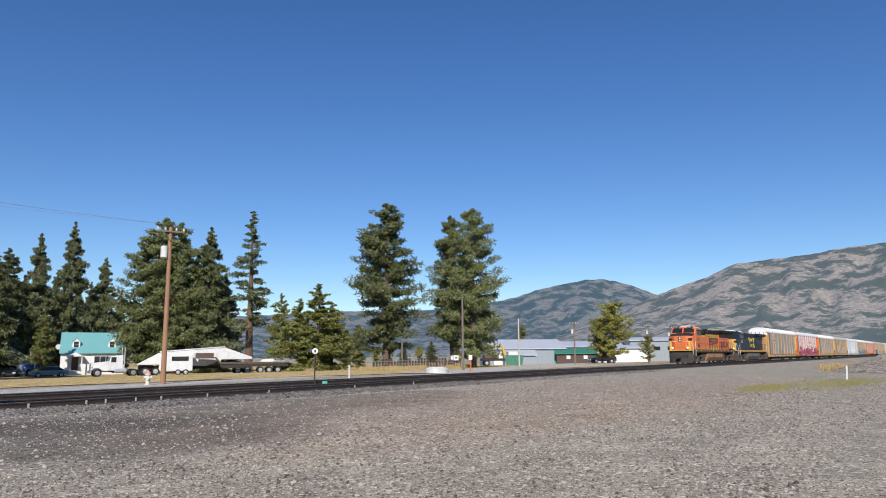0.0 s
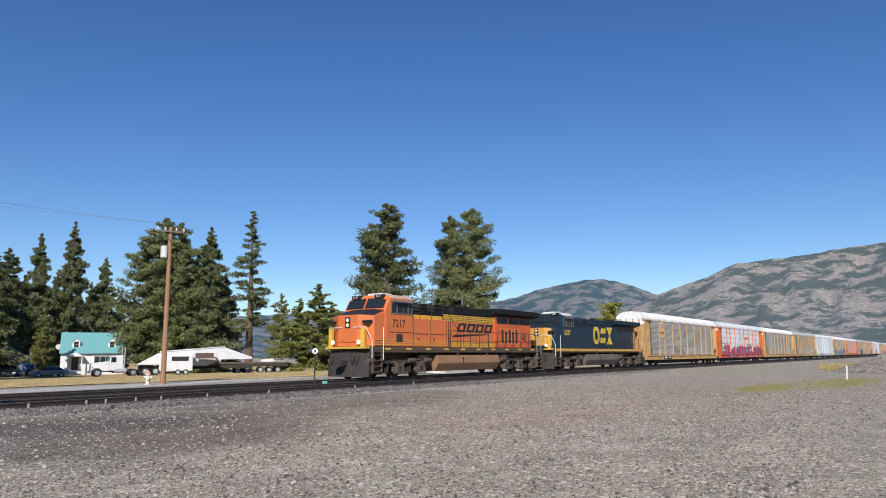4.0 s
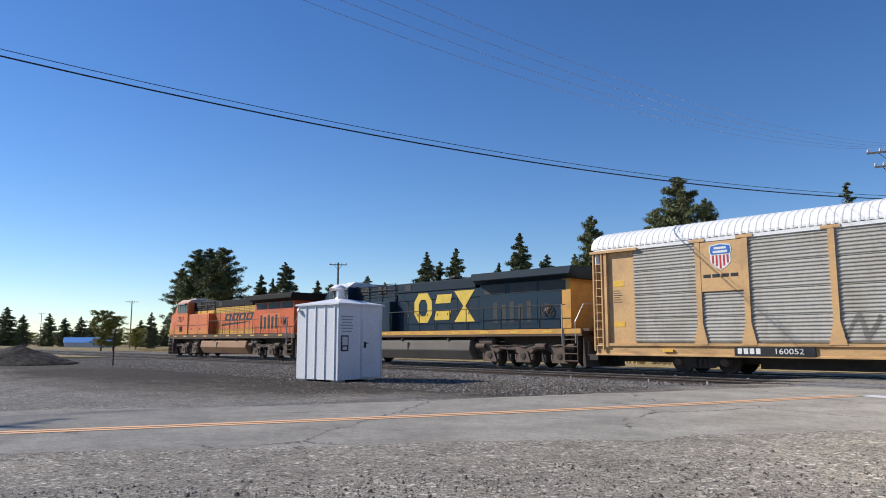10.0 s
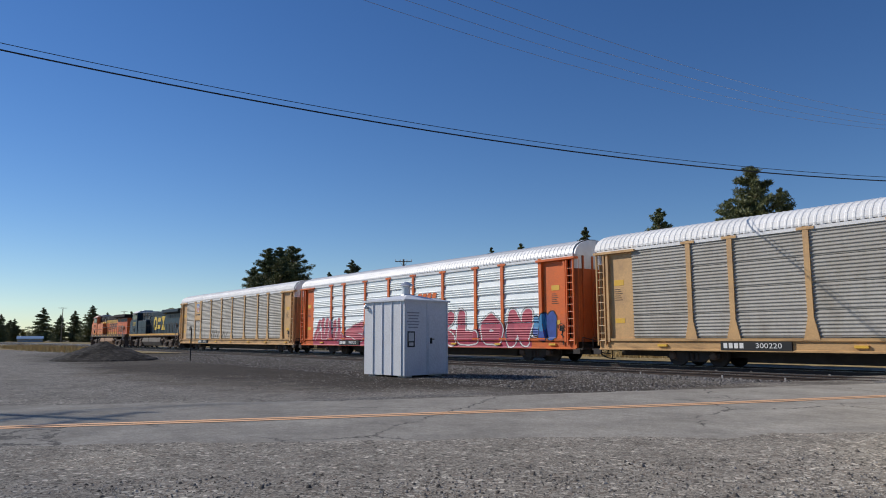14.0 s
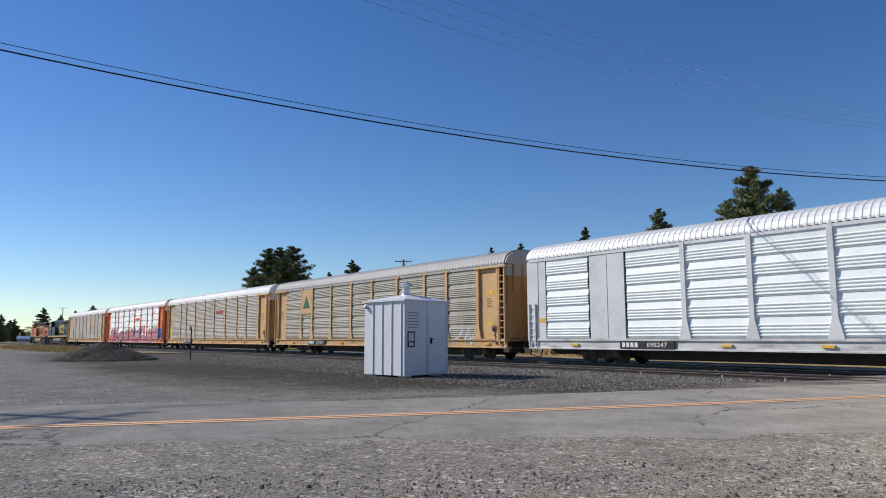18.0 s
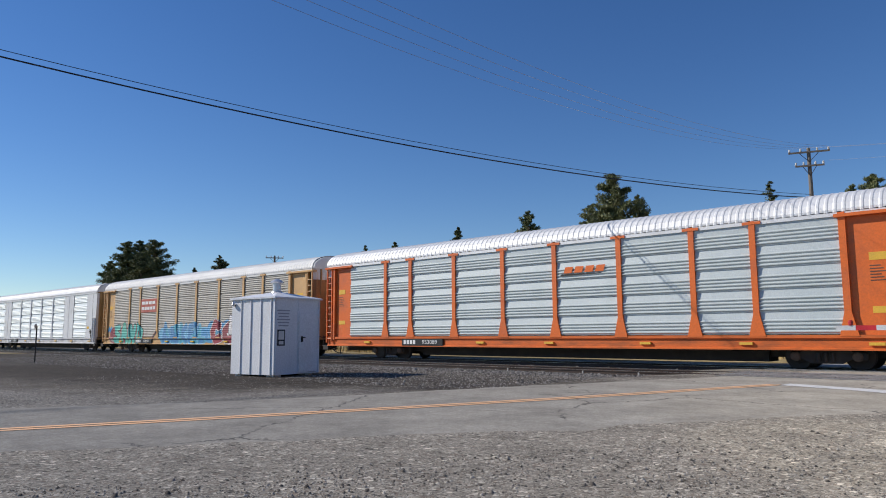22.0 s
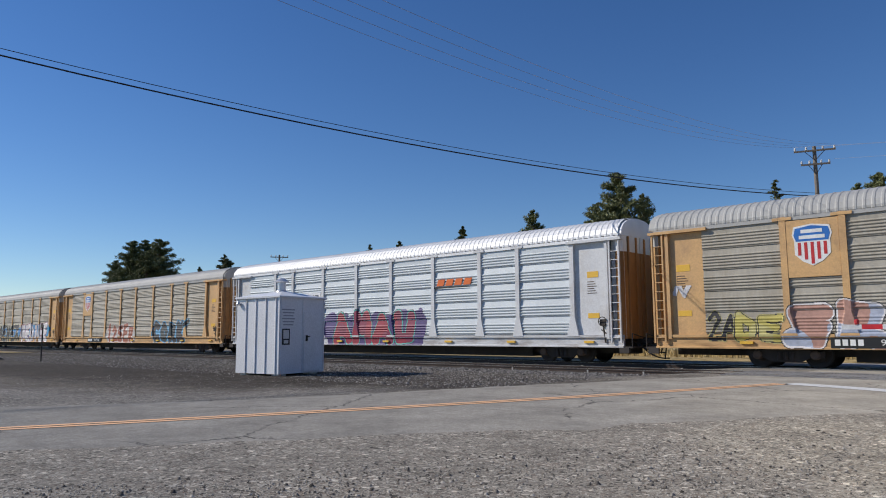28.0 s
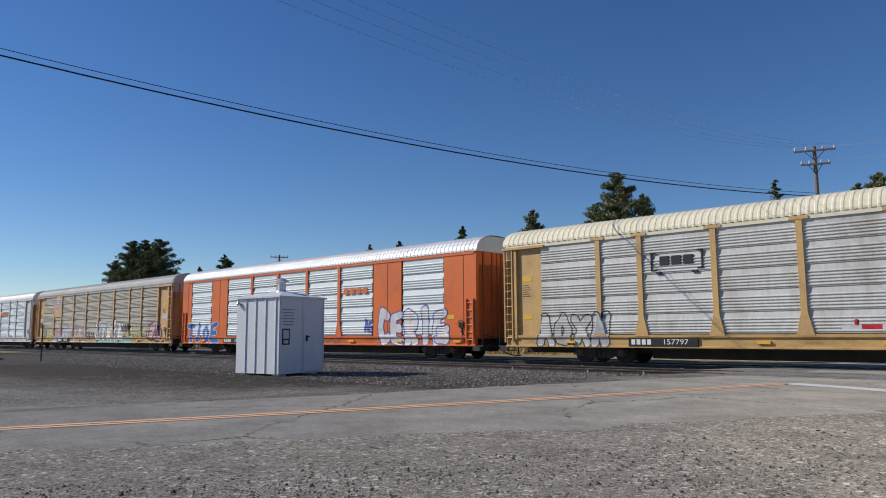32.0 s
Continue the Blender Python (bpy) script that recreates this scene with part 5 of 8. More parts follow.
    c, f = autorack("yellow-framed autorack with teal and blue spray lettering", False, YEL, YEL_W, GALV, 0.0, (0.72, 0.72, 0.7), YEL_E, "178983", (
        ("---", 1.2, 6.9, 0.4, 2.2, 0.5, MAROON, GALV, MAROON, GALV), ("SAND", 1.9, 7.0, 0.62, 2.2, 0.2, AQUA, (0.1, 0.5, 0.4), INK, INK), ("~", 0.7, 1.3, 1.5, 2.0, 0.04, SKYB, SKYB, SKYB, SKYB), ("/", 8.4, 9.1, 1.0, 1.6, 0.1, INK, INK, RUST, RUST),
        ("---", 9.5, 17.0, 0.5, 2.0, 0.4, HAZE, SKYB, HAZE, HAZE), ("AEKEL", 9.8, 16.0, 0.62, 2.05, 0.2, (0.06, 0.25, 0.5), (0.06, 0.36, 0.5), (0.2, 0.5, 0.68), HAZE), ("----", 16.2, 23.8, 0.9, 2.4, 0.4, SKYB, HAZE, SKYB, SKYB),
        ("CO", 16.4, 19.4, 0.62, 2.2, 0.27, MAROON, (0.36, 0.05, 0.07), PINKW, INK), ("D", 18.6, 19.8, 1.3, 2.5, 0.16, PINKW, PINKW, INK, INK), ("ESS", 19.3, 23.2, 0.62, 2.4, 0.25, MAROON, (0.36, 0.05, 0.07), PINKW, INK), ("LORDS", 22.8, 25.0, 1.3, 2.0, 0.07, PINKW, PINKW, INK, INK), ("~~", 25.5, 26.6, 1.7, 2.2, 0.04, SKYB, SKYB, SKYB, SKYB)))
    p = plate_on(c, 6.42, 8.98, 2.95, 3.95, surface("faded_red_plate", (0.4, 0.09, 0.06), (0.5, 0.25, 0.2), 0.6), -1.515)
    rows_of_bars(p, 6.6, 8.8, (3.55, 3.15), 0.22, LETTER_WHITE, -1.516)
    CARS.append(c)
    c, f = autorack("orange-framed autorack with clean bright ribbed sides", False, ORG, ORG_W, (0.52, 0.57, 0.57), 0.45, S_ROOF, ORG_E, "953089", (), 0.5, "bright")
    slanted_bars(c, 15.0, 3.6, 1.9, 0.25, 4, f, LETTER_BLACK)
    CARS.append(c)
    c, f = autorack("yellow-framed autorack with white, blue and black spray lettering", False, YEL, YEL_W, GALV_B, 0.0, G_ROOF, YEL_E, "996809", (
        ("-----", 2.0, 9.2, 1.2, 2.5, 0.3, SKYB, (0.04, 0.2, 0.5), SKYB, SKYB), ("----", 9.0, 17.6, 0.9, 2.4, 0.34, SKYB, (0.04, 0.2, 0.5), SKYB, SKYB), ("---", 17.4, 25.2, 0.9, 2.6, 0.42, SKYB, (0.05, 0.36, 0.6), SKYB, SKYB),
        ("W~EAXN", 1.9, 8.9, 0.62, 2.35, 0.13, MAUVE, (0.42, 0.44, 0.55), PINKW, INK), ("~X~/", 2.2, 8.6, 0.8, 2.1, 0.04, PINKW, AQUA, PINKW, MAUVE), ("TMENET", 8.9, 16.6, 0.62, 2.35, 0.2, INK, (0.05, 0.05, 0.06), CREAM, INK), ("~", 15.2, 17.6, 0.62, 1.7, 0.14, INK, INK, CREAM, INK),
        ("MEDIEE", 17.4, 24.6, 0.62, 2.4, 0.24, (0.62, 0.6, 0.62), PINKW, (0.28, 0.06, 0.16), INK)), 0.0, "banded")
    p = plate_on(c, 4.65, 6.2, 2.6, 4.75, f)
    shield(p, 5.42, 3.75, 1.05, -1.54)
    CARS.append(c)
    c, f = autorack("yellow-framed autorack with brown and black spray lettering", False, YEL, YEL_W, GALV_B, 0.0, G_ROOF, YEL_E, "937310", (
        ("---", 9.4, 14.6, 0.5, 2.0, 0.42, PALE, FADE, PALE, PALE), ("12SER", 9.5, 14.4, 0.62, 2.1, 0.17, RUST, RUST, PINKW, PALE), ("---", 17.6, 22.0, 0.5, 2.2, 0.4, HAZE, HAZE, HAZE, HAZE), ("CORK", 17.5, 22.3, 0.62, 2.2, 0.24, INK, (0.03, 0.05, 0.06), SKYB, HAZE), ("/", 22.0, 23.0, 1.7, 2.3, 0.16, INK, INK, HAZE, HAZE)), 0.0, "banded")
    p = plate_on(c, 4.65, 6.2, 2.9, 4.75, f)
    shield(p, 5.42, 3.95, 1.05, -1.54)
    CARS.append(c)
    c, f = autorack("white autorack with red and turquoise spray lettering on purple", False, (0.62, 0.63, 0.64), (0.48, 0.46, 0.44), (0.56, 0.6, 0.62), 0.35, S_ROOF, (0.36, 0.17, 0.05), "300043", (
        ("oo-oo-oo", 9.4, 16.8, 0.7, 2.4, 0.5, VIOLET, VIOLET, VIOLET, VIOLET), ("---", 9.6, 16.6, 0.3, 1.4, 0.4, VIOLET, VIOLET, VIOLET, VIOLET), ("oooooo", 9.0, 17.2, 1.4, 2.6, 0.1, VIOLET, VIOLET, VIOLET, VIOLET), ("AMAU", 10.0, 16.3, 0.62, 2.3, 0.26, (0.36, 0.03, 0.06), (0.26, 0.03, 0.08), AQUA, INK), ("~~~", 6.5, 7.9, 1.25, 1.7, 0.03, INK, INK, AQUA, AQUA)), 0.55, "bright")
    slanted_bars(c, 17.7, 3.4, 2.2, 0.3, 4, surface("orange_emblem", ORG, None, 0.5), LETTER_BLACK)
    p = plate_on(c, 6.5, 8.9, 3.1, 3.5, WHITE, -1.515)
    rows_of_bars(p, 7.2, 8.8, (3.2,), 0.16, LETTER_BLACK, -1.516)
    CARS.append(c)
    c, f = autorack("yellow-framed autorack with white and yellow spray lettering", False, YEL, YEL_W, GALV_B, 0.0, G_ROOF, YEL_E, "988638", (
        ("~", 0.7, 1.4, 2.4, 3.0, 0.03, PINKW, PINKW, PINKW, PINKW), ("2A", 1.9, 3.0, 0.9, 1.8, 0.04, INK, INK, INK, LIME), ("DE", 2.8, 4.4, 0.85, 1.8, 0.12, LIME, (0.55, 0.48, 0.12), INK, LIME),
        ("SRC", 4.4, 8.8, 0.62, 2.2, 0.26, (0.5, 0.28, 0.22), (0.45, 0.5, 0.62), PINKW, INK), ("OCZ", 8.4, 12.2, 0.62, 1.9, 0.22, (0.46, 0.24, 0.18), FADE, PINKW, INK), ("~~", 12.4, 14.2, 0.8, 1.5, 0.02, INK, INK, INK, INK), ("---", 13.8, 20.8, 0.1, 1.2, 0.3, TEALW, TEALW, TEALW, TEALW),
        ("UTRIN", 14.0, 19.4, 0.7, 2.3, 0.19, PINKW, (0.66, 0.68, 0.68), INK, INK), ("~~~", 18.9, 20.6, 1.45, 2.1, 0.03, INK, INK, INK, INK), ("OIP", 20.3, 23.2, 0.85, 2.0, 0.1, LIME, (0.6, 0.55, 0.1), INK, LIME), ("--", 23.5, 25.6, 0.5, 2.2, 0.45, PINKB, PINKB, INK, INK), ("--", 23.6, 25.4, 0.9, 2.6, 0.4, PINKB, PINKB, PINKB, INK), ("E~", 23.6, 25.4, 0.85, 2.1, 0.04, MAROON, MAROON, INK, INK), ("~~", 25.7, 26.6, 2.3, 2.8, 0.03, PINKW, PINKW, PINKW, PINKW)), 0.0, "banded")
    p = plate_on(c, 4.65, 6.2, 2.9, 4.75, f)
    shield(p, 5.42, 3.95, 1.05, -1.54)
    CARS.append(c)
    c, f = autorack("orange autorack with flush posts, bright ribbed sides and spray tags", True, ORG, ORG_W, (0.68, 0.72, 0.72), 0.45, S_ROOF, (0.4, 0.1, 0.03), "696242", (("TJOE", 1.0, 5.0, 0.64, 2.0, 0.15, (0.03, 0.14, 0.5), (0.04, 0.18, 0.55), PINKW, PINKW), ("CERIF", 20.4, 25.2, 0.62, 2.4, 0.2, PINKW, (0.7, 0.7, 0.72), NAVY, NAVY), ("S", 24.4, 25.4, 0.7, 1.6, 0.15, PINKW, PINKW, NAVY, NAVY), ("AE", 19.4, 20.0, 1.3, 1.9, 0.03, NAVY, NAVY, NAVY, NAVY), ("~~~", 13.6, 17.5, 0.72, 0.95, 0.02, RUST, RUST, RUST, RUST)), 0.5, "bright", surface("orange_end", ORG, ORG_W, 0.6))
    slanted_bars(c, 17.7, 3.3, 2.0, 0.28, 4, f)
    CARS.append(c)
    c, f = autorack("yellow-framed autorack with pale grey sides and cream roof", False, (0.6, 0.38, 0.14), YEL_W, (0.56, 0.56, 0.54), 0.3, (0.76, 0.7, 0.52), (0.42, 0.25, 0.09), "157797", (("AOXN", 1.6, 5.0, 0.65, 1.95, 0.15, FADE, (0.5, 0.5, 0.5), INK, INK),), 0.0, "banded")
    for x0, x1, z0, z1 in ((6.75, 6.81, 3.45, 4.1), (6.75, 6.95, 3.43, 3.48), (6.75, 6.95, 4.07, 4.12), (8.65, 8.71, 3.45, 4.1), (8.5, 8.71, 3.43, 3.48), (8.5, 8.71, 4.07, 4.12), (7.1, 7.45, 3.62, 3.95), (7.55, 7.9, 3.62, 3.95), (8.0, 8.35, 3.62, 3.95), (6.95, 7.15, 3.3, 3.38), (8.3, 8.5, 3.3, 3.38)):
        bm = bmesh.new()
        box(bm, x0, x1, -1.515, -1.46, z0, z1)
        part("emblem", bm, LETTER_BLACK, c)
    CARS.append(c)


build_cars()


GREY_VISOR = surface("dull_visor", (0.16, 0.15, 0.14), None, 0.7)


def loco(label, side, top, stripe, front, sill, lower, rear, number, letter, tank):
    """A six-axle diesel engine: wide nose cab, narrow hood with walkways and overhanging radiator."""
    e = thing("diesel_locomotive", pose(0, RAIL_Y[1], 0), label, "locomotive", "locomotives of the train")
    bm = bmesh.new()
    prism(bm, [(-1.5, 1.4), (1.5, 1.4), (1.5, 1.7), (-1.5, 1.7)], "x", 1.15, 21.35)
    box(bm, 0.9, 21.5, -0.6, 0.6, 0.95, 1.5)
    part("frame", bm, lower, e)
    for s in (-1, 1):
        bm = bmesh.new()
        box(bm, 1.3, 21.3, s * 1.5, s * 1.515, 1.5, 1.71)
        part("sill_stripe", bm, sill, e)
        for x in [2.2 + 1.9 * k for k in range(10)]:
            bm = bmesh.new()
            box(bm, x, x + 0.5, s * 1.5155, s * 1.524, 1.55, 1.64)
            part("reflector", bm, YELLOW, e)
    # nose and cab
    bm = bmesh.new()
    hull(bm, [(1.3, -1.48, 1.72), (1.3, 1.48, 1.72), (1.3, -1.48, 3.35), (1.3, 1.48, 3.35), (0.9, -0.72, 1.72), (0.9, 0.72, 1.72), (0.9, -0.72, 3.42), (0.9, 0.72, 3.42), (2.35, -1.48, 1.72), (2.35, 1.48, 1.72), (2.35, -1.48, 3.7), (2.35, 1.48, 3.7), (2.35, -0.72, 3.78), (2.35, 0.72, 3.78)])
    soften(bm, 0.03)
    part("nose", bm, side, e)
    bm = bmesh.new()
    hull(bm, [(0.86, -0.7, 1.95), (0.86, 0.7, 1.95), (0.86, -0.7, 3.36), (0.86, 0.7, 3.36), (1.0, -0.9, 1.95), (1.0, 0.9, 1.95), (1.0, -0.9, 3.36), (1.0, 0.9, 3.36), (1.27, -1.4, 1.95), (1.27, 1.4, 1.95), (1.27, -1.4, 3.3), (1.27, 1.4, 3.3)])
    nose = part("nose_front", bm, front, e)
    bm = bmesh.new()
    hull(bm, [(0.95, -0.7, 3.46), (0.95, 0.7, 3.46), (1.34, -1.44, 3.4), (1.34, 1.44, 3.4), (2.24, -1.44, 3.72), (2.24, 1.44, 3.72), (2.24, -0.7, 3.81), (2.24, 0.7, 3.81), (1.0, -0.7, 3.4), (1.0, 0.7, 3.4)])
    part("nose_top", bm, BLACK, e, "matt black anti-glare panel")
    bm = bmesh.new()
    hull(bm, [(x, s * y, z) for s in (-1, 1) for x, y, z in ((2.2, 1.51, 1.72), (2.2, 1.51, 3.72), (2.62, 1.5, 4.38), (2.75, 1.15, 4.6), (4.72, 1.51, 1.72), (4.72, 1.51, 4.38), (4.72, 1.15, 4.6), (2.2, 0.7, 3.8), (2.6, 0.7, 4.5))])
    soften(bm, 0.035)
    cab = part("cab", bm, side, e)
    ROOFC = surface("cab_roof", (0.62, 0.4, 0.3) if letter == LETTER_BLACK else (0.7, 0.7, 0.7), None, 0.5)
    bm = bmesh.new()
    hull(bm, [(x, y, z) for x in (2.75, 4.76) for y, z in ((-1.5, 4.4), (-1.16, 4.625), (1.16, 4.625), (1.5, 4.4), (-1.4, 4.36), (1.4, 4.36))])
    part("cab_roof", bm, ROOFC, cab, "sun-bleached cab roof")
    bm = bmesh.new()
    box(bm, 3.1, 4.0, -0.55, 0.55, 4.61, 4.76)
    soften(bm, 0.04)
    part("air_conditioner", bm, OFF_WHITE, cab, "pale roof unit")
    for s in (-1, 1):
        for x0, x1 in ((2.78, 3.2), (3.28, 3.8), (3.84, 4.22), (4.3, 4.6)):
            bm = bmesh.new()
            box(bm, x0, x1, s * 1.5, s * 1.522, 3.58, 4.16)
            part("side_window", bm, GLASS, cab, "dark cab window")
        bm = bmesh.new()
        for x0, x1, z0, z1 in ((2.72, 4.66, 3.52, 3.58), (2.72, 4.66, 4.16, 4.22), (2.72, 2.78, 3.52, 4.22), (3.2, 3.28, 3.52, 4.22), (4.22, 4.3, 3.52, 4.22), (4.6, 4.66, 3.52, 4.22)):
            box(bm, x0, x1, s * 1.5, s * 1.535, z0, z1)
        part("window_frame", bm, GREY_VISOR, cab)
        bm = bmesh.new()
        prism(bm, [(s * 1.5, 4.3), (s * 1.72, 4.17), (s * 1.73, 4.2), (s * 1.5, 4.34)], "x", 2.95, 4.45)
        part("awning", bm, GREY_VISOR, cab, "dull grey sun visor")
        bm = bmesh.new()
        hull(bm, [(2.22 + a, s * y, z) for a, y, z in ((-0.065, 0.08, 3.88), (0.235, 0.08, 4.42), (-0.05, 0.72, 3.87), (0.24, 0.72, 4.4), (-0.01, 1.36, 3.84), (0.275, 1.34, 4.32), (0.1, 0.12, 3.86), (0.1, 1.3, 3.84), (0.4, 0.12, 4.3), (0.4, 1.28, 4.25))])
        part("windscreen", bm, GLASS, cab, "raked dark windscreen")
        bm = bmesh.new()
        hull(bm, [(x, s * y, z) for x in (2.42, 2.75) for y in (0.55, 1.12) for z in (4.42, 4.62)])
        nb = part("number_board", bm, LETTER_BLACK, cab)
        words("lettering", number, 0.17, LETTER_WHITE, nb, pose(2.41, s * 0.84, 4.52, 0, 0, -90), 1.1)
        words("cab_number", number, 0.62, letter, cab, pose(3.42, s * 1.518, 2.98) if s < 0 else pose(3.42, 1.518, 2.98, 0, 0, 180), 0.95)
        bm = bmesh.new()
        box(bm, 3.2, 3.75, s * 1.5, s * 1.53, 1.98, 2.42)
        gr = part("cab_grille", bm, BLACK, cab)
        for k in range(7):
            bm = bmesh.new()
            box(bm, 3.23 + k * 0.073, 3.26 + k * 0.073, s * 1.53, s * 1.545, 2.0, 2.4)
            part("slat", bm, DARK_IRON, gr)
        bm = bmesh.new()
        box(bm, 2.6, 4.6, s * 1.505, s * 1.53, 2.5, 2.53)
        part("grab_rail", bm, DARK_IRON, cab)
    bm = bmesh.new()
    box(bm, 0.83, 0.87, -0.17, 0.17, 2.72, 3.3)
    lamp_box = part("headlight_box", bm, BLACK, nose)
    for k in (2.87, 3.14):
        bm = bmesh.new()
        lathe(bm, [(0.1, 0.84), (0.1, 0.81), (0.07, 0.805)], (0, 0, k), "x", 14)
        part("headlight", bm, glow("headlight_" + number, (0.7, 0.66, 0.58), 0.15), lamp_box)
    for y in (-1, 1):
        bm = bmesh.new()
        hull(bm, [(x, y * yy, z) for x in (0.835, 0.87) for yy in (0.28, 0.62) for z in (2.0, 2.65)])
        part("nose_door", bm, front, nose)
        bm = bmesh.new()
        prism(bm, [(0.88, 2.95), (1.24, 2.98), (1.24, 3.14), (0.88, 3.11)], "y", y * 1.0, y * 1.42)
        part("nose_emblem", bm, LETTER_BLACK, nose)
    # cabinets behind the cab, hood and radiator
    for nm, x0, x1, y, z0, z1, mt in (("equipment_cabinet", 4.74, 8.5, 1.44, 1.72, 3.36, side), ("upper_cabinet", 4.74, 8.6, 1.0, 3.36, 3.62, stripe), ("roof_box", 4.74, 8.6, 0.99, 3.62, 3.8, top), ("hood_top", 4.74, 14.7, 0.98, 3.8, 4.32, top), ("hood", 8.5, 15.0, 0.93, 1.72, 3.34, side), ("hood_stripe", 8.6, 15.0, 0.945, 3.34, 3.8, stripe), ("rear_hood", 15.0, 20.4, 1.0, 1.72, 3.95, rear)):
        bm = bmesh.new()
        box(bm, x0, x1, -y, y, z0, z1)
        soften(bm, 0.03)
        part(nm, bm, mt, e)
    bm = bmesh.new()
    hull(bm, [(x, s * y, z) for s in (-1, 1) for x, y, z in ((14.7, 1.02, 3.98), (14.7, 1.3, 4.2), (14.7, 1.3, 4.42), (15.0, 1.52, 4.05), (20.8, 1.52, 4.05), (20.9, 1.5, 4.4), (14.9, 1.5, 4.42), (20.8, 1.0, 3.9), (15.0, 1.0, 3.9))])
    soften(bm, 0.03)
    part("radiator", bm, top, e, "overhanging radiator housing")
    for s in (-1, 1):
        for x0, x1 in ((15.3, 16.7), (17.0, 18.6), (18.75, 20.2)):
            bm = bmesh.new()
            box(bm, x0, x1, s * 1.0, s * 1.02, 3.42, 3.86)
            part("radiator_grille", bm, BLACK, e, "dark radiator opening")
        for k in range(5):
            x = 15.9 + k * 0.52
            bm = bmesh.new()
            box(bm, x, x + 0.28, s * 1.0, s * 1.018, 2.05, 3.02 - (0.12 if k % 2 else 0))
            part("louvre", bm, BLACK, e, "tall black louvre")
        bm = bmesh.new()
        box(bm, 15.8, 18.6, s * 1.0, s * 1.012, 1.95, 3.12)
        part("louvre_panel", bm, side, e)
        bm = bmesh.new()
        lathe(bm, [(0.16, s * 1.0), (0.16, s * 1.05), (0.06, s * 1.09)], (19.2, 0, 2.55), "y", 14)
        tube(bm, [(19.2 + 0.27 * math.cos(k * math.tau / 16), s * 1.09, 2.55 + 0.27 * math.sin(k * math.tau / 16)) for k in range(17)], 0.022, 5)
        for k in range(4):
            rod(bm, (19.2, s * 1.085, 2.55), (19.2 + 0.26 * math.cos(0.4 + k * math.pi / 2), s * 1.09, 2.55 + 0.26 * math.sin(0.4 + k * math.pi / 2)), 0.014, 5)
        part("hand_brake", bm, DIRTY, e, "spoked hand brake wheel")
        for k in range(8):
            x = 8.75 + k * 0.77
            bm = bmesh.new()
            box(bm, x, x + 0.73, s * 0.93, s * 0.938, 1.8, 3.3)
            part("hood_door", bm, side, e)
            bm = bmesh.new()
            box(bm, x + 0.02, x + 0.08, s * 0.945, s * 0.965, 2.5, 2.62)
            part("latch", bm, DIRTY, e)
            bm = bmesh.new()
            box(bm, x - 0.03, x - 0.008, s * 0.93, s * 0.949, 1.74, 4.28)
            part("door_seam", bm, BLACK, e)
        for z0, z1 in ((1.74, 1.83), (1.87, 1.96), (2.0, 2.1)):
            bm = bmesh.new()
            box(bm, 8.6, 15.6, s * 0.93, s * 0.945, z0, z1)
            part("lower_stripe", bm, stripe, e)
        for x in (9.4, 16.2):
            bm = bmesh.new()
            tube(bm, [(x + 0.55 * k, s * 1.3, 1.3 - 0.16 * math.sin(k * math.pi / 2) ** 2) for k in [j / 4 for j in range(9)]], 0.022, 5)
            part("cable", bm, RUBBER, e)
        for x, r in ((5.6, 0.16), (15.2, 0.2)):
            bm = bmesh.new()
            lathe(bm, [(r * 0.5, x), (r, x + 0.06), (r, x + 0.9), (r * 0.5, x + 0.96)], (0, s * 1.15, 1.16), "x", 12)
            part("air_tank", bm, DIRTY, e, "", True)
        for x in (4.9, 6.6, 8.3):
            bm = bmesh.new()
            box(bm, x - 0.012, x + 0.012, s * 1.44, s * 1.449, 1.74, 3.34)
            part("cabinet_seam", bm, BLACK, e)
        for x in (5.3, 6.9):
            bm = bmesh.new()
            box(bm, x, x + 0.75, s * 0.98, s * 0.995, 3.86, 4.26)
            gr = part("intake_grille", bm, DIRTY, e)
            for k in range(6):
                bm = bmesh.new()
                box(bm, x - 0.02, x + 0.77, s * 0.995, s * 1.01, 3.88 + k * 0.065, 3.91 + k * 0.065)
                part("slat", bm, BLACK, gr)
        bm = bmesh.new()
        box(bm, 9.3, 9.8, s * 0.98, s * 0.995, 3.9, 4.24)
        part("intake_grille", bm, BLACK, e)
        for x0, x1 in ((5.0, 6.4), (6.6, 8.2)):
            bm = bmesh.new()
            box(bm, x0, x1, s * 1.44, s * 1.452, 2.45, 2.49)
            box(bm, x0 + 0.3, x0 + 0.42, s * 1.44, s * 1.46, 2.1, 2.22)
            part("cabinet_latch", bm, DARK_IRON, e)
        # railings
        for x in [8.7 + 1.16 * k for k in range(11)]:
            bm = bmesh.new()
            rod(bm, (x, s * 1.46, 1.6), (x, s * 1.46, 2.74), 0.022)
            part("stanchion", bm, BLACK, e)
        bm = bmesh.new()
        rod(bm, (8.5, s * 1.46, 2.74), (20.5, s * 1.46, 2.74), 0.02)
        part("handrail", bm, BLACK if letter == LETTER_BLACK else DARK_IRON, e)
        bm = bmesh.new()
        rod(bm, (4.8, s * 1.03, 4.06), (8.6, s * 1.03, 4.06), 0.02)
        rod(bm, (4.8, s * 1.03, 4.36), (8.6, s * 1.03, 4.36), 0.02)
        for x in (4.9, 6.1, 7.3, 8.5):
            rod(bm, (x, s * 1.03, 3.4), (x, s * 1.03, 4.36), 0.02)
        part("roof_rail", bm, BLACK, e)
        bm = bmesh.new()
        rod(bm, (8.7, s * 1.2, 3.9), (10.1, s * 1.2, 2.74), 0.02)
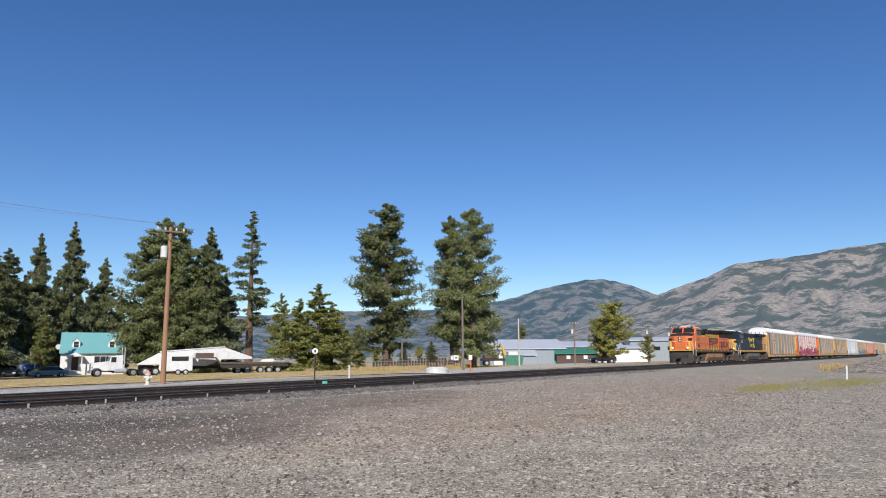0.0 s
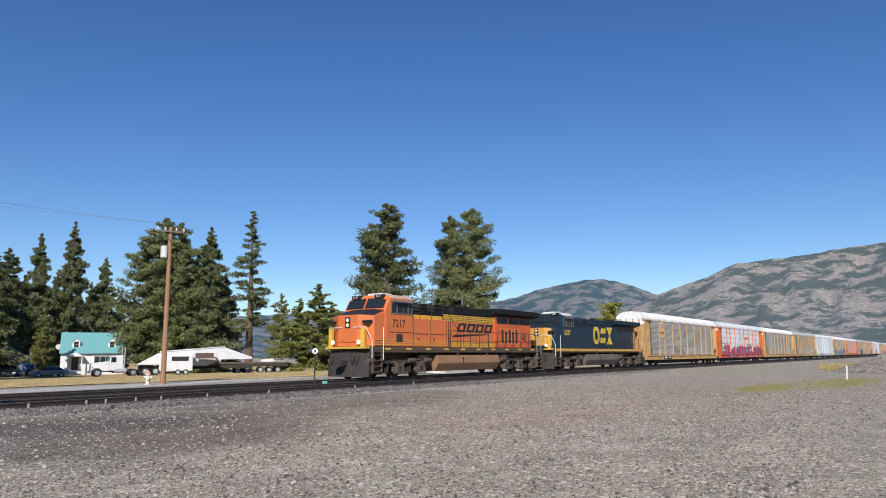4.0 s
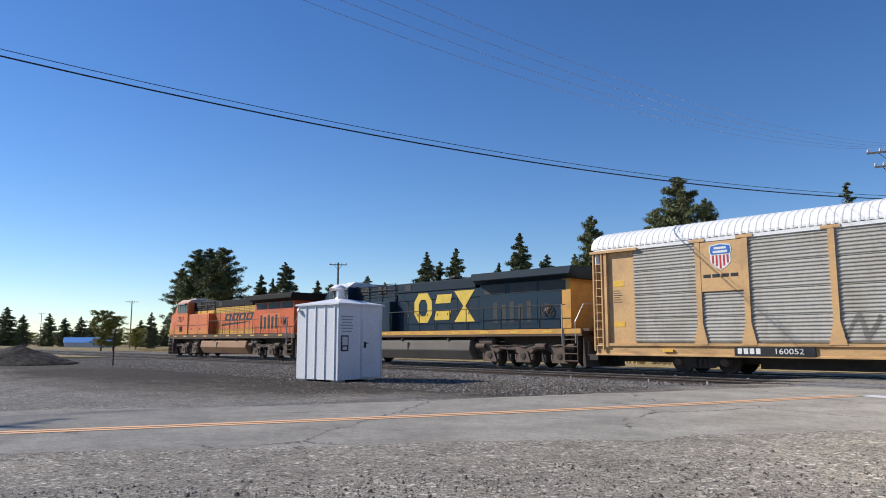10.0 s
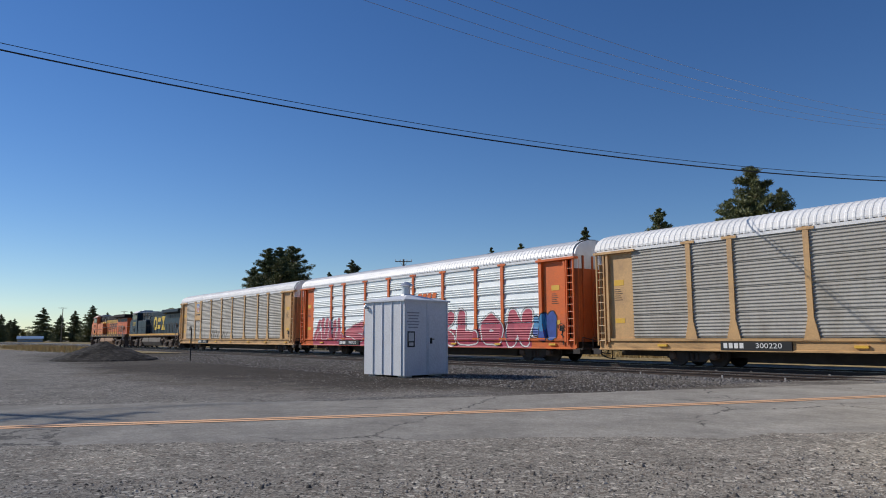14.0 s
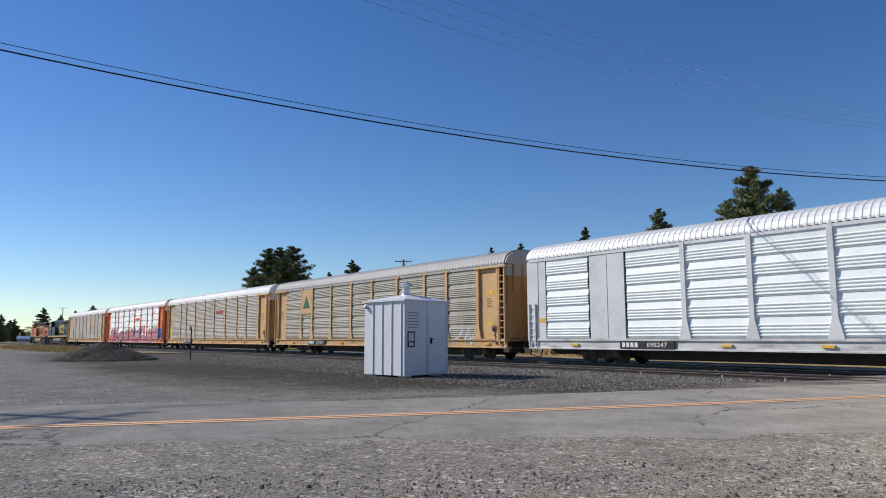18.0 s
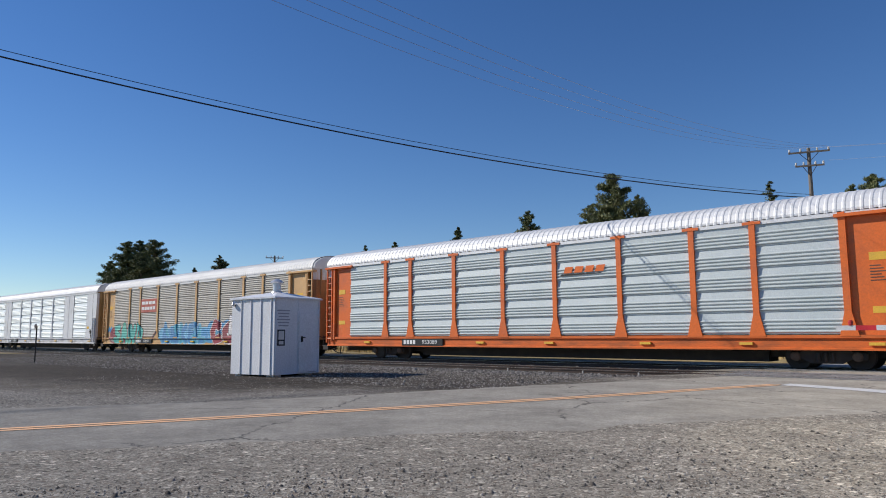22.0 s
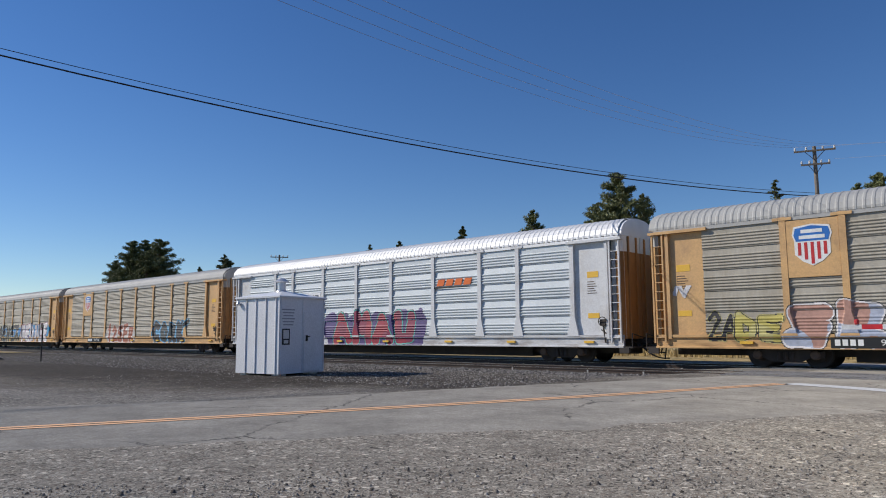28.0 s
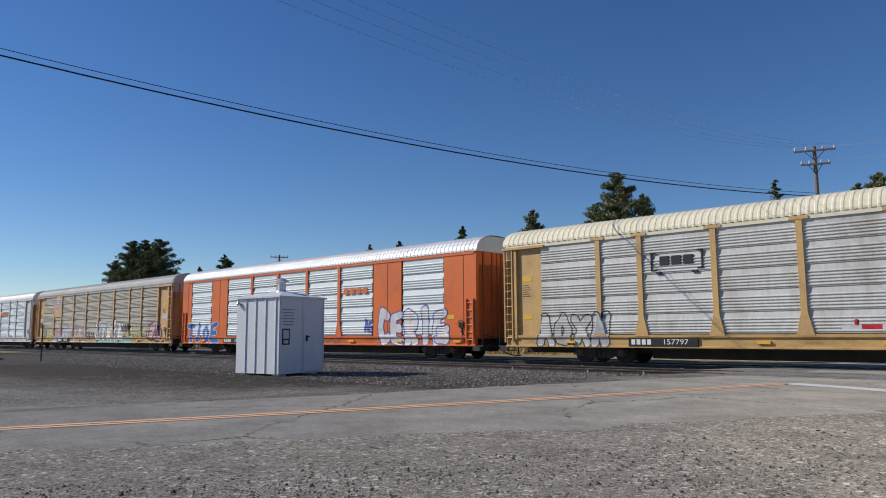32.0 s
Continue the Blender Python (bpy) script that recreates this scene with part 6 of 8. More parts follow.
        rod(bm, (8.55, s * 1.44, 3.3), (8.55, s * 1.44, 1.75), 0.02)
        part("slanting_rail", bm, BLACK, e)
        # steps at both ends
        for x, d in ((1.25, 1), (21.15, -1)):
            bm = bmesh.new()
            box(bm, x - 0.03, x + 0.0, s * 1.05, s * 1.52, 0.3, 1.45)
            box(bm, x + d * 0.72 - 0.03, x + d * 0.72 + 0.03, s * 1.05, s * 1.52, 0.3, 1.7)
            st = part("step_well", bm, lower, e)
            for k in range(4):
                bm = bmesh.new()
                box(bm, min(x, x + d * 0.7), max(x, x + d * 0.7), s * 1.12, s * 1.54, 0.34 + k * 0.3, 0.38 + k * 0.3)
                part("tread", bm, DIRTY, st, "worn dusty step")
            bm = bmesh.new()
            a, b = (x - 0.12, s * 1.5), (x + d * 0.8, s * 1.52)
            tube(bm, [(a[0], a[1], 1.1), (a[0], a[1], 2.0), (a[0] - d * 0.3, s * 1.3, 2.75), (a[0] - d * 0.3, s * 0.4, 2.75)], 0.022)
            part("grab_iron", bm, WHITE if x < 5 else STEEL, e, "white bent grab iron" if x < 5 else "")
            bm = bmesh.new()
            rod(bm, (b[0], b[1], 1.0), (b[0], b[1], 2.75), 0.022)
            part("grab_iron", bm, WHITE if x < 5 else STEEL, e)
    for x, d in ((1.0, -1), (21.4, 1)):
        bm = bmesh.new()
        hull(bm, [(x + d * a, s * y, z) for s in (-1, 1) for a, y, z in ((0, 1.45, 1.4), (0, 1.45, 0.6), (0.1, 1.45, 0.12), (0.45, 0.9, 0.12), (0.3, 0.3, 0.7), (0.1, 0.9, 1.4), (-0.1, 1.4, 0.12))])
        part("plow", bm, DARK_IRON, e)
        bm = bmesh.new()
        reach = 0.9 if d < 0 else 1.05 if letter == LETTER_BLACK else 0.6
        box(bm, min(x, x + d * reach), max(x, x + d * reach), -0.12, 0.12, 0.72, 0.98)
        hull(bm, [(x + d * (reach - 0.2 + a), b, z) for a, b in ((0, -0.22), (0.28, -0.16), (0.28, 0.22), (0, 0.16)) for z in (0.68, 1.02)])
        part("coupler", bm, DARK_IRON, e)
        for y in (-0.9, -0.6, 0.6, 0.9):
            bm = bmesh.new()
            tube(bm, [(x + d * (0.25 + 0.3 * t), y, 1.2 - 0.9 * t * (1.2 - t)) for t in [k / 6 for k in range(7)]], 0.028, 5)
            part("air_hose", bm, RUBBER, e)
        bm = bmesh.new()
        box(bm, min(x, x + d * 0.3) - 0.05, max(x, x + d * 0.3), -1.45, 1.45, 1.6, 1.72)
        part("platform", bm, lower if x > 5 else surface("platform_yellow", (0.6, 0.38, 0.06), None, 0.6), e)
        for y in (-1.15, 1.15):
            if x < 5:
                bm = bmesh.new()
                box(bm, 0.72, 0.86, y - 0.12, y + 0.12, 1.72, 2.7)
                part("end_post", bm, YELLOW, e, "yellow end post")
                bm = bmesh.new()
                lathe(bm, [(0.13, 0.7), (0.13, 0.66), (0.09, 0.64)], (0, y * 0.8, 1.95), "x", 12)
                part("ditch_light", bm, glow("ditch_light_" + number, (0.9, 0.86, 0.76), 0.35), e, "lit ditch light")
    bm = bmesh.new()
    hull(bm, [(x, s * y, z) for s in (-1, 1) for x in (7.3, 14.75) for y, z in ((1.42, 1.2), (1.5, 0.75), (1.2, 0.28), (1.3, 1.25))])
    soften(bm, 0.03)
    tk = part("fuel_tank", bm, tank, e)
    for s in (-1, 1):
        bm = bmesh.new()
        box(bm, 10.1, 10.2, s * 1.45, s * 1.5, 0.72, 1.12)
        part("gauge", bm, DARK_IRON, tk)
        for x in (9.6, 13.2):
            bm = bmesh.new()
            lathe(bm, [(0.09, 1.2), (0.09, 1.34), (0.04, 1.38)], (x, s * 1.38, 0), n=10)
            part("filler", bm, DIRTY, tk)
    # Dark boxes added to fill the bright gaps between trucks and tank.
    for x0, x1 in ((6.45, 7.2), (14.85, 15.4)):
        bm = bmesh.new()
        box(bm, x0, x1, -1.1, 1.1, 0.4, 1.35)
        soften(bm, 0.04)
        part("dark_filler", bm, DARK_IRON, e)
    for xc in (3.75, 18.0):
        tr = new("truck")
        tr.parent = e
        tr.matrix_local = pose(xc, 0, 0)
        bm = bmesh.new()
        box(bm, -2.7, 2.7, -0.55, 0.55, 0.24, 0.95)
        part("bolster", bm, DARK_IRON, tr)
        for s in (-1, 1):
            bm = bmesh.new()
            prism(bm, [(-2.75, 1.0), (-2.75, 0.72), (-2.45, 0.62), (-1.62, 0.62), (-1.4, 0.78), (-0.6, 0.78), (-0.42, 0.62), (0.42, 0.62), (0.6, 0.78), (1.4, 0.78), (1.62, 0.62), (2.45, 0.62), (2.75, 0.72), (2.75, 1.0), (1.9, 1.04), (1.5, 0.98), (-1.5, 0.98), (-1.9, 1.04)], "y", s * 1.05, s * 1.28)
            soften(bm, 0.03)
            part("side_frame", bm, DIRTY, tr, "dusty cast side frame")
            for ax in (-2.05, 0.0, 2.05):
                bm = bmesh.new()
                hull(bm, [(ax + a, s * y, z) for y in (1.1, 1.34) for a, z in ((-0.24, 0.74), (0.24, 0.74), (0.42, 0.3), (-0.42, 0.3), (0.42, 0.24), (-0.42, 0.24))])
                bx = part("axle_box", bm, DIRTY, tr)
                bm = bmesh.new()
                lathe(bm, [(0.14, s * 1.34), (0.14, s * 1.37), (0.09, s * 1.38)], (ax, 0, 0.53), "y", 14)
                part("axle_cap", bm, DARK_IRON, bx)
                for k in (-0.45, 0.45):
                    bm = bmesh.new()
                    lathe(bm, [(0.09, 0.34), (0.11, 0.38), (0.09, 0.42), (0.11, 0.46), (0.09, 0.5), (0.11, 0.54), (0.09, 0.6)], (ax + k, s * 1.2, 0), n=8)
                    part("spring", bm, DIRTY, tr)
            for ax in (-1.02, 1.02):
                bm = bmesh.new()
                rod(bm, (ax - 0.5, s * 1.3, 0.86), (ax + 0.5, s * 1.3, 0.8), 0.035, 6)
                rod(bm, (ax, s * 1.28, 0.9), (ax + 0.1, s * 1.2, 0.3), 0.04, 6)
                box(bm, ax - 0.1, ax + 0.2, s * 0.7, s * 1.15, 0.25, 0.6)
                part("brake_rigging", bm, DARK_IRON, tr)
            bm = bmesh.new()
            tube(bm, [(-2.3 + 0.46 * k, s * 1.31, 1.05 - 0.1 * (k % 2) - 0.03 * (k % 3)) for k in range(11)], 0.018, 5)
            part("cable", bm, RUBBER, tr)
            for ax in (-2.6, 1.05, 2.6):
                bm = bmesh.new()
                rod(bm, (ax - 0.25, s * 1.36, 0.95), (ax + 0.3, s * 1.36, 0.95), 0.13, 10)
                part("brake_cylinder", bm, DIRTY, tr)
        for ax in (-2.05, 0.0, 2.05):
            wheelset(tr, ax, 0.53)
    bm = bmesh.new()
    for k in (-0.2, 0, 0.2):
        rod(bm, (12.0, k, 4.52), (12.5, k, 4.54), 0.05, 8, 0.09)
    box(bm, 12.1, 12.2, -0.25, 0.25, 4.32, 4.5)
    part("horn", bm, DARK_IRON, e)
    bm = bmesh.new()
    box(bm, 13.4, 14.2, -0.35, 0.35, 4.32, 4.45)
    part("exhaust", bm, DIRTY, e)
    return e


ORANGE = surface("engine_orange", (0.68, 0.17, 0.045), (0.52, 0.16, 0.065), 0.4, scale=0.7, fine=14, amount=0.8, bump=0.04)
ORANGE_REAR = surface("engine_orange_rear", (0.62, 0.12, 0.028), (0.36, 0.09, 0.035), 0.45, scale=0.7, fine=14, amount=0.8, bump=0.04)
BLACK_TOP = surface("engine_black", (0.012, 0.012, 0.014), (0.024, 0.022, 0.02), 0.75, scale=0.7, fine=14, gloss=0.2)
GOLD = surface("engine_gold", (0.66, 0.38, 0.045), (0.42, 0.24, 0.06), 0.45, scale=1.0, fine=14)
DUST = surface("dusty_brown", (0.3, 0.17, 0.09), (0.2, 0.11, 0.065), 0.75, scale=0.6, fine=10, amount=0.7)
SOOT = surface("sooty_brown", (0.1, 0.065, 0.045), (0.05, 0.035, 0.03), 0.8, scale=1.2)
NAVYB = surface("engine_navy", (0.011, 0.031, 0.054), (0.022, 0.03, 0.035), 0.4, scale=0.6, fine=14, amount=0.7, bump=0.03, gloss=0.25)
NAVY_TOP = surface("engine_navy_top", (0.01, 0.026, 0.042), (0.018, 0.022, 0.027), 0.5, scale=0.7, fine=14, bump=0.03, gloss=0.2)
AMBER = surface("engine_amber", (0.62, 0.32, 0.06), (0.4, 0.22, 0.07), 0.5, scale=1.4, fine=16, amount=0.8)
GREYDUST = surface("dusty_grey", (0.13, 0.115, 0.1), (0.07, 0.06, 0.055), 0.8, scale=0.6, fine=10)
lead = loco("orange and black diesel locomotive with gold stripes, dusty", ORANGE, BLACK_TOP, GOLD, ORANGE, SOOT, SOOT, ORANGE_REAR, "7217", LETTER_BLACK, DUST)
YELNUM = surface("yellow_lettering", (0.72, 0.5, 0.06), None, 0.5, bump=0)
second = loco("dark blue diesel locomotive with yellow nose and stripe", NAVYB, NAVY_TOP, NAVYB, AMBER, AMBER, SOOT, NAVYB, "5287", YELNUM, GREYDUST)


def engine_marks():
    for k in range(4):                                                   # four slanted hollow blocks
        a, w, h, z = 10.2 + 1.12 * k, 0.96, 0.56, 2.72
        for x0, x1, z0, z1 in ((0, w, 0, 0.14), (0, w, h - 0.14, h), (0, 0.26, 0.14, h - 0.14), (w - 0.26, w, 0.14, h - 0.14)):
            bm = bmesh.new()
            prism(bm, [(a + x0 + 0.5 * z0, z + z0), (a + x1 + 0.5 * z0, z + z0), (a + x1 + 0.5 * z1, z + z1), (a + x0 + 0.5 * z1, z + z1)], "y", -0.94, -0.948)
            part("emblem", bm, LETTER_BLACK, lead)
    bm = bmesh.new()
    prism(bm, [(9.6, 2.35), (13.6, 2.56), (14.3, 2.66), (9.9, 2.52)], "y", -0.94, -0.948)
    part("emblem_stroke", bm, LETTER_BLACK, lead)
    for s in (-1, 1):
        for k in range(3):
            bm = bmesh.new()
            z = 1.8 + k * 0.13
            box(bm, 1.35, 4.7, s * 1.512, s * 1.519, z, z + 0.035)
            box(bm, 4.76, 8.45, s * 1.44, s * 1.449, z, z + 0.035)
            part("gold_line", bm, GOLD, lead)
    for s in (-1, 1):
        for z in (3.44, 3.55, 3.68):
            bm = bmesh.new()
            box(bm, 8.7, 14.9, s * 0.945, s * 0.95, z, z + 0.025)
            part("pin_stripe", bm, LETTER_BLACK, lead)
    y = -0.94
    t, z0, z1 = 0.34, 2.15, 3.72                                          # a closed ring, two bars and a solid hourglass
    ring = ((0, 0.45), (0.35, 0), (1.05, 0), (1.4, 0.45), (1.4, 1.12), (1.05, 1.57), (0.35, 1.57), (0, 1.12))
    inner = [(0.7 + (a - 0.7) * 0.5, 0.785 + (b - 0.785) * 0.56) for a, b in ring]
    shapes = [[(10.05 + a, z0 + b) for a, b in (ring[k], ring[(k + 1) % 8], inner[(k + 1) % 8], inner[k])] for k in range(8)]
    shapes += [[(11.68 + d, a), (12.8 + d, a), (12.95 + d, a + 0.46), (11.83 + d, a + 0.46)] for d, a in ((-0.05, z0 + 0.12), (0.05, z1 - t - 0.25))]
    shapes += [[(13.15, z0), (14.6, z0), (13.95, 2.93), (13.8, 2.93)], [(13.8, 2.94), (13.95, 2.94), (14.6, z1), (13.15, z1)]]
    for i, pts in enumerate(shapes):
        bm = bmesh.new()
        prism(bm, pts, "y", y, y - 0.012 - 0.0005 * i)
        part("emblem", bm, YELNUM, second)
    bm = bmesh.new()
    box(bm, 20.0, 20.46, -1.006, 1.006, 1.75, 3.9)
    part("rear_panel", bm, AMBER, second, "yellow rear end panel")


engine_marks()

# ---- poles and wires ----


def at(az, d):
    return d * math.sin(radians(az)), d * math.cos(radians(az))


def base(az, d, turn=None):
    x, y = at(az, d)
    return pose(x, y, level(x, y), 0, 0, -az if turn is None else turn)


def utility_pole(m, h, arm, label, material=WOOD_POLE, arms=1, drum=False, turn=0, grey=False):
    p = thing("utility_pole", m, label, "utility pole", "utility poles")
    bm = bmesh.new()
    rod(bm, (0, 0, -0.4), (0, 0, h), 0.15, 10, 0.095)
    part("pole", bm, material, p, "", True)
    c, s = math.cos(radians(turn)), math.sin(radians(turn))
    for k in range(arms):
        z = h - 0.25 - 0.75 * k
        w = arm * (1 if k == 0 else 0.7)
        bm = bmesh.new()
        a, b = Vector((-w / 2 * c, -w / 2 * s, z)), Vector((w / 2 * c, w / 2 * s, z))
        rod(bm, a + Vector((0, -0.12, 0)), b + Vector((0, -0.12, 0)), 0.06, 4)
        cr = part("crossarm", bm, GREY_POLE, p)
        for f in (0.03, 0.3, 0.7, 0.97):
            q = a.lerp(b, f) + Vector((0, -0.12, 0))
            bm = bmesh.new()
            lathe(bm, [(0.03, 0.04), (0.06, 0.08), (0.04, 0.13), (0.055, 0.17), (0.02, 0.22)], q, n=8)
            part("insulator", bm, OFF_WHITE, cr)
        bm = bmesh.new()
        for f in (0.25, 0.75):
            rod(bm, a.lerp(b, f) + Vector((0, -0.12, 0)), (0, -0.1, z - 0.55), 0.02, 4)
        part("brace", bm, DARK_IRON, cr)
    if drum:
        bm = bmesh.new()
        lathe(bm, [(0.1, h - 1.7), (0.18, h - 1.66), (0.18, h - 1.08), (0.1, h - 1.04)], (-0.28, -0.05, 0), n=14)
        part("transformer", bm, OFF_WHITE, p, "pale grey transformer drum", True)
    return p


def wire(name, a, b, sag, r, material, label):
    bm = bmesh.new()
    a, b = Vector(a), Vector(b)
    n = 28
    pts = [a.lerp(b, k / n) - Vector((0, 0, 4 * sag * (k / n) * (1 - k / n))) for k in range(n + 1)]
    tube(bm, pts, r, 5)
    single(name, bm, material, label, "cable", smooth=True)


CX, CY = at(-13.8, 42)
PX, PY = -27.8, -7.6
QX, QY = -14.0, -12.0
AX, AY = at(34.4, 40)
utility_pole(pose(CX, CY, level(CX, CY), 0, 0, 20), 11.2, 2.0, "tall weathered wooden utility pole with two crossarms", GREY_POLE, 2, turn=0)
utility_pole(pose(PX, PY, level(PX, PY), 0, 0, -60), 13.1, 2.2, "tall wooden utility pole beside the road", GREY_POLE, 2)
utility_pole(pose(QX, QY, level(QX, QY)), 11.4, 2.0, "wooden utility pole behind the road", GREY_POLE, 1)
utility_pole(pose(AX, AY, level(AX, AY), 0, 0, -25), 8.3, 1.4, "brown wooden utility pole with a transformer drum", WOOD_POLE, 1, True)
CABLE = surface("black_cable", (0.02, 0.02, 0.022), None, 0.6, bump=0)
BRIGHT = surface("aluminium_wire", (0.55, 0.56, 0.58), None, 0.35, 0.7, bump=0)
wire("telephone_cable", (PX, PY, 11.39), (CX, CY, 8.34), 1.479, 0.026, CABLE, "thick black telephone cable sagging between poles")
wire("telephone_cable", (PX, PY, 11.62), (CX, CY, 8.51), 1.484, 0.012, CABLE, "thin black cable sagging between poles")
for k in (-0.9, -0.3, 0.3, 0.9):
    wire("power_line", (QX + k, QY, 11.3), (CX + k * 0.94, CY + k * 0.34, 11.1), 2.4, 0.006, BRIGHT, "thin bare power line between poles")
    if k != 0.3:
        wire("power_line", (CX + k * 0.94, CY + k * 0.34, 11.1 if k < 0 else 10.3), (AX + k * 0.6, AY - k * 0.3, 8.3), 0.8, 0.005, BRIGHT, "thin bare power line between poles")
for az, d, top, kind in ((-55.4, 75, 6.3, 1.8), (-70.7, 160, 3.0, 2.4), (-80.5, 260, 2.2, 2.6), (-76.5, 330, 2.0, 2.4), (57.4, 66, 4.65, 0), (61.9, 85, 2.95, 0), (66.3, 105, 2.6, 1.2), (72.0, 130, 2.3, 1.3), (73.6, 135, 2.1, 1.3), (52.5, 80, 1.2, 0)):
    x, y = at(az, d)
    h = 1.18 + d * math.tan(radians(top)) - level(x, y)
    if kind:
        utility_pole(base(az, d), h, kind, "distant grey wooden utility pole", GREY_POLE, 1, drum=az > 60)
    else:
        bm = bmesh.new()
        rod(bm, (0, 0, -0.3), (0, 0, h), 0.11, 10, 0.08)
        single("bare_pole", bm, GREY_POLE if az < 60 else surface("pale_pole", (0.5, 0.47, 0.42), None, 0.8), "bare slender upright pole", "pole", base(az, d), "bare poles", smooth=True)

# ---- trees ----
BARK = surface("bark", (0.16, 0.1, 0.07), (0.07, 0.05, 0.04), 0.95, scale=3, fine=12, stretch=(3, 3, 0.6), bump=0.6)
NEEDLES = leafy("pine_needles", (0.055, 0.08, 0.03), (0.22, 0.23, 0.08))
FIRS = leafy("fir_needles", (0.05, 0.074, 0.033), (0.21, 0.22, 0.085))
LEAVES = leafy("autumn_leaves", (0.12, 0.14, 0.03), (0.38, 0.34, 0.07))


def clumps(rng, centres, radii, sizes, blades, length, width):
    """Many small blades round each centre, as one mesh."""
    c = np.repeat(np.array(centres), blades, axis=0)
    r = np.repeat(np.array(radii), blades)[:, None]
    z = np.repeat(np.array(sizes), blades)[:, None]
    n = len(c)
    v = rng.normal(size=(n, 3))
    v /= np.linalg.norm(v, axis=1)[:, None]
    p = c + v * r * rng.random((n, 1)) ** 0.45 * np.array((1.1, 1.1, 0.62))
    d = v + 0.8 * rng.normal(size=(n, 3))
    d /= np.linalg.norm(d, axis=1)[:, None]
    s = np.cross(d, rng.normal(size=(n, 3)))
    s /= np.linalg.norm(s, axis=1)[:, None] + 1e-9
    ln = length * z * (0.6 + 0.8 * rng.random((n, 1)))
    verts = np.stack([p - s * width * z, p + s * width * z, p + d * ln], axis=1).reshape(-1, 3)
    return verts, np.arange(3 * n).reshape(-1, 3)


def conifer(seed, spread, start, droop, limbs, gaps, material, per=3, blades=40, blade=(0.5, 0.1), habit="fir"):
    """A tree 18 m high at the origin: (trunk mesh, crown mesh). Each limb carries a few tufts."""
    rng, h = np.random.default_rng(seed), 18.0
    bm = bmesh.new()
    for a, b in ((0, 0.5), (0.5, 1.0)):
        rod(bm, (0.1 * a, 0, h * a * 0.97 - (0.4 if a == 0 else 0)), (0.1 * b, 0, h * b * 0.97), 0.3 * (1 - a) + 0.03, 9, 0.3 * (1 - b) + 0.02)
    centres, radii, sizes = [], [], []
    side = rng.uniform(0, math.tau)
    for i in range(limbs):
        f = start + (1 - start) * (i + rng.random()) / limbs
        t = (f - start) / (1 - start)
        if habit == "fir":
            prof = (1 - t) ** 0.72 * min(1, 0.65 + 2.0 * t)
        elif habit == "pine":
            prof = min(1.0, 0.6 + 1.4 * t) * (1 - t ** 2.3) ** 0.72
        else:
            prof = (max(0.0, 1 - (2 * t - 0.75) ** 2 / 1.6)) ** 0.5
        a = rng.uniform(0, math.tau)
        ln = h * spread * prof * rng.uniform(0.6, 1.15) * (1 + 0.22 * math.cos(a - side) * (1 - t))
        if rng.random() < gaps:
            ln *= 0.5
        ln = max(0.15, ln)
        z0, rise = h * f, ln * (0.35 * t - droop + rng.uniform(-0.12, 0.2))
        tip = np.array((ln * math.cos(a), ln * math.sin(a), min(z0 + rise, h * 0.99)))
        root = np.array((0, 0, z0))
        if ln > 0.9:
            rod(bm, root, tip * 0.9 + root * 0.1, 0.05 + 0.012 * ln, 4, 0.015)
        for k in range(per):
            g = 0.25 + 0.78 * (k + rng.random()) / per
            q = root + (tip - root) * min(g, 1.02) + rng.normal(size=3) * (0.1 * ln * np.array((0.6, 0.6, 0.4)))
            centres.append(q)
            sizes.append(0.3 + 0.7 * min(1.0, ln / 2.0))
            radii.append((0.06 + 0.16 * ln * (1.2 - 0.4 * g)) * rng.uniform(0.7, 1.3) if habit != "pine" else (0.16 + 0.11 * ln) * rng.uniform(0.7, 1.3))
    for k in range(6):
        centres.append(np.array((0.1, 0, h * (0.985 - 0.02 * k))))
        radii.append(0.05 + 0.05 * k)
        sizes.append(0.3 + 0.05 * k)
    v, f = clumps(rng, centres, radii, sizes, blades, *blade)
    return mesh_of("trunk", bm), mesh_from("crown", v, f), material


KINDS = {
    "pine": [conifer(s, sp, st, 0.02, n, 0.28, NEEDLES, 6, 52, (0.32, 0.06), "pine") for s, sp, st, n in ((1, 0.225, 0.1, 150), (2, 0.195, 0.14, 135), (3, 0.25, 0.07, 160), (4, 0.215, 0.12, 140))],
    "fir": [conifer(s, sp, 0.03, 0.25, 190, 0.25, FIRS, 4, 60, (0.34, 0.085)) for s, sp in ((11, 0.27), (12, 0.31), (13, 0.24))],
    "lean": [conifer(21, 0.13, 0.25, 0.1, 80, 0.4, NEEDLES, 3, 44, (0.32, 0.07))],
    "leafy": [conifer(s, sp, 0.12, -0.35, 90, 0.2, LEAVES, 4, 40, (0.4, 0.13), "round") for s, sp in ((31, 0.24), (32, 0.3))],
    "young": [conifer(41, 0.24, 0.02, -0.1, 110, 0.3, leafy("young_needles", (0.1, 0.125, 0.028), (0.32, 0.32, 0.085)), 4, 60, (0.36, 0.08))],
}
LABELS = {"pine": ("broad green pine tree with a rugged crown", "pine tree"), "fir": ("dark narrow fir tree", "fir tree"), "lean": ("tall thin sparse conifer with a bare lower trunk", "conifer"),
          "leafy": ("leafy tree turning yellow-green in autumn", "tree"), "young": ("young light green conifer", "conifer")}
SEEN = {}


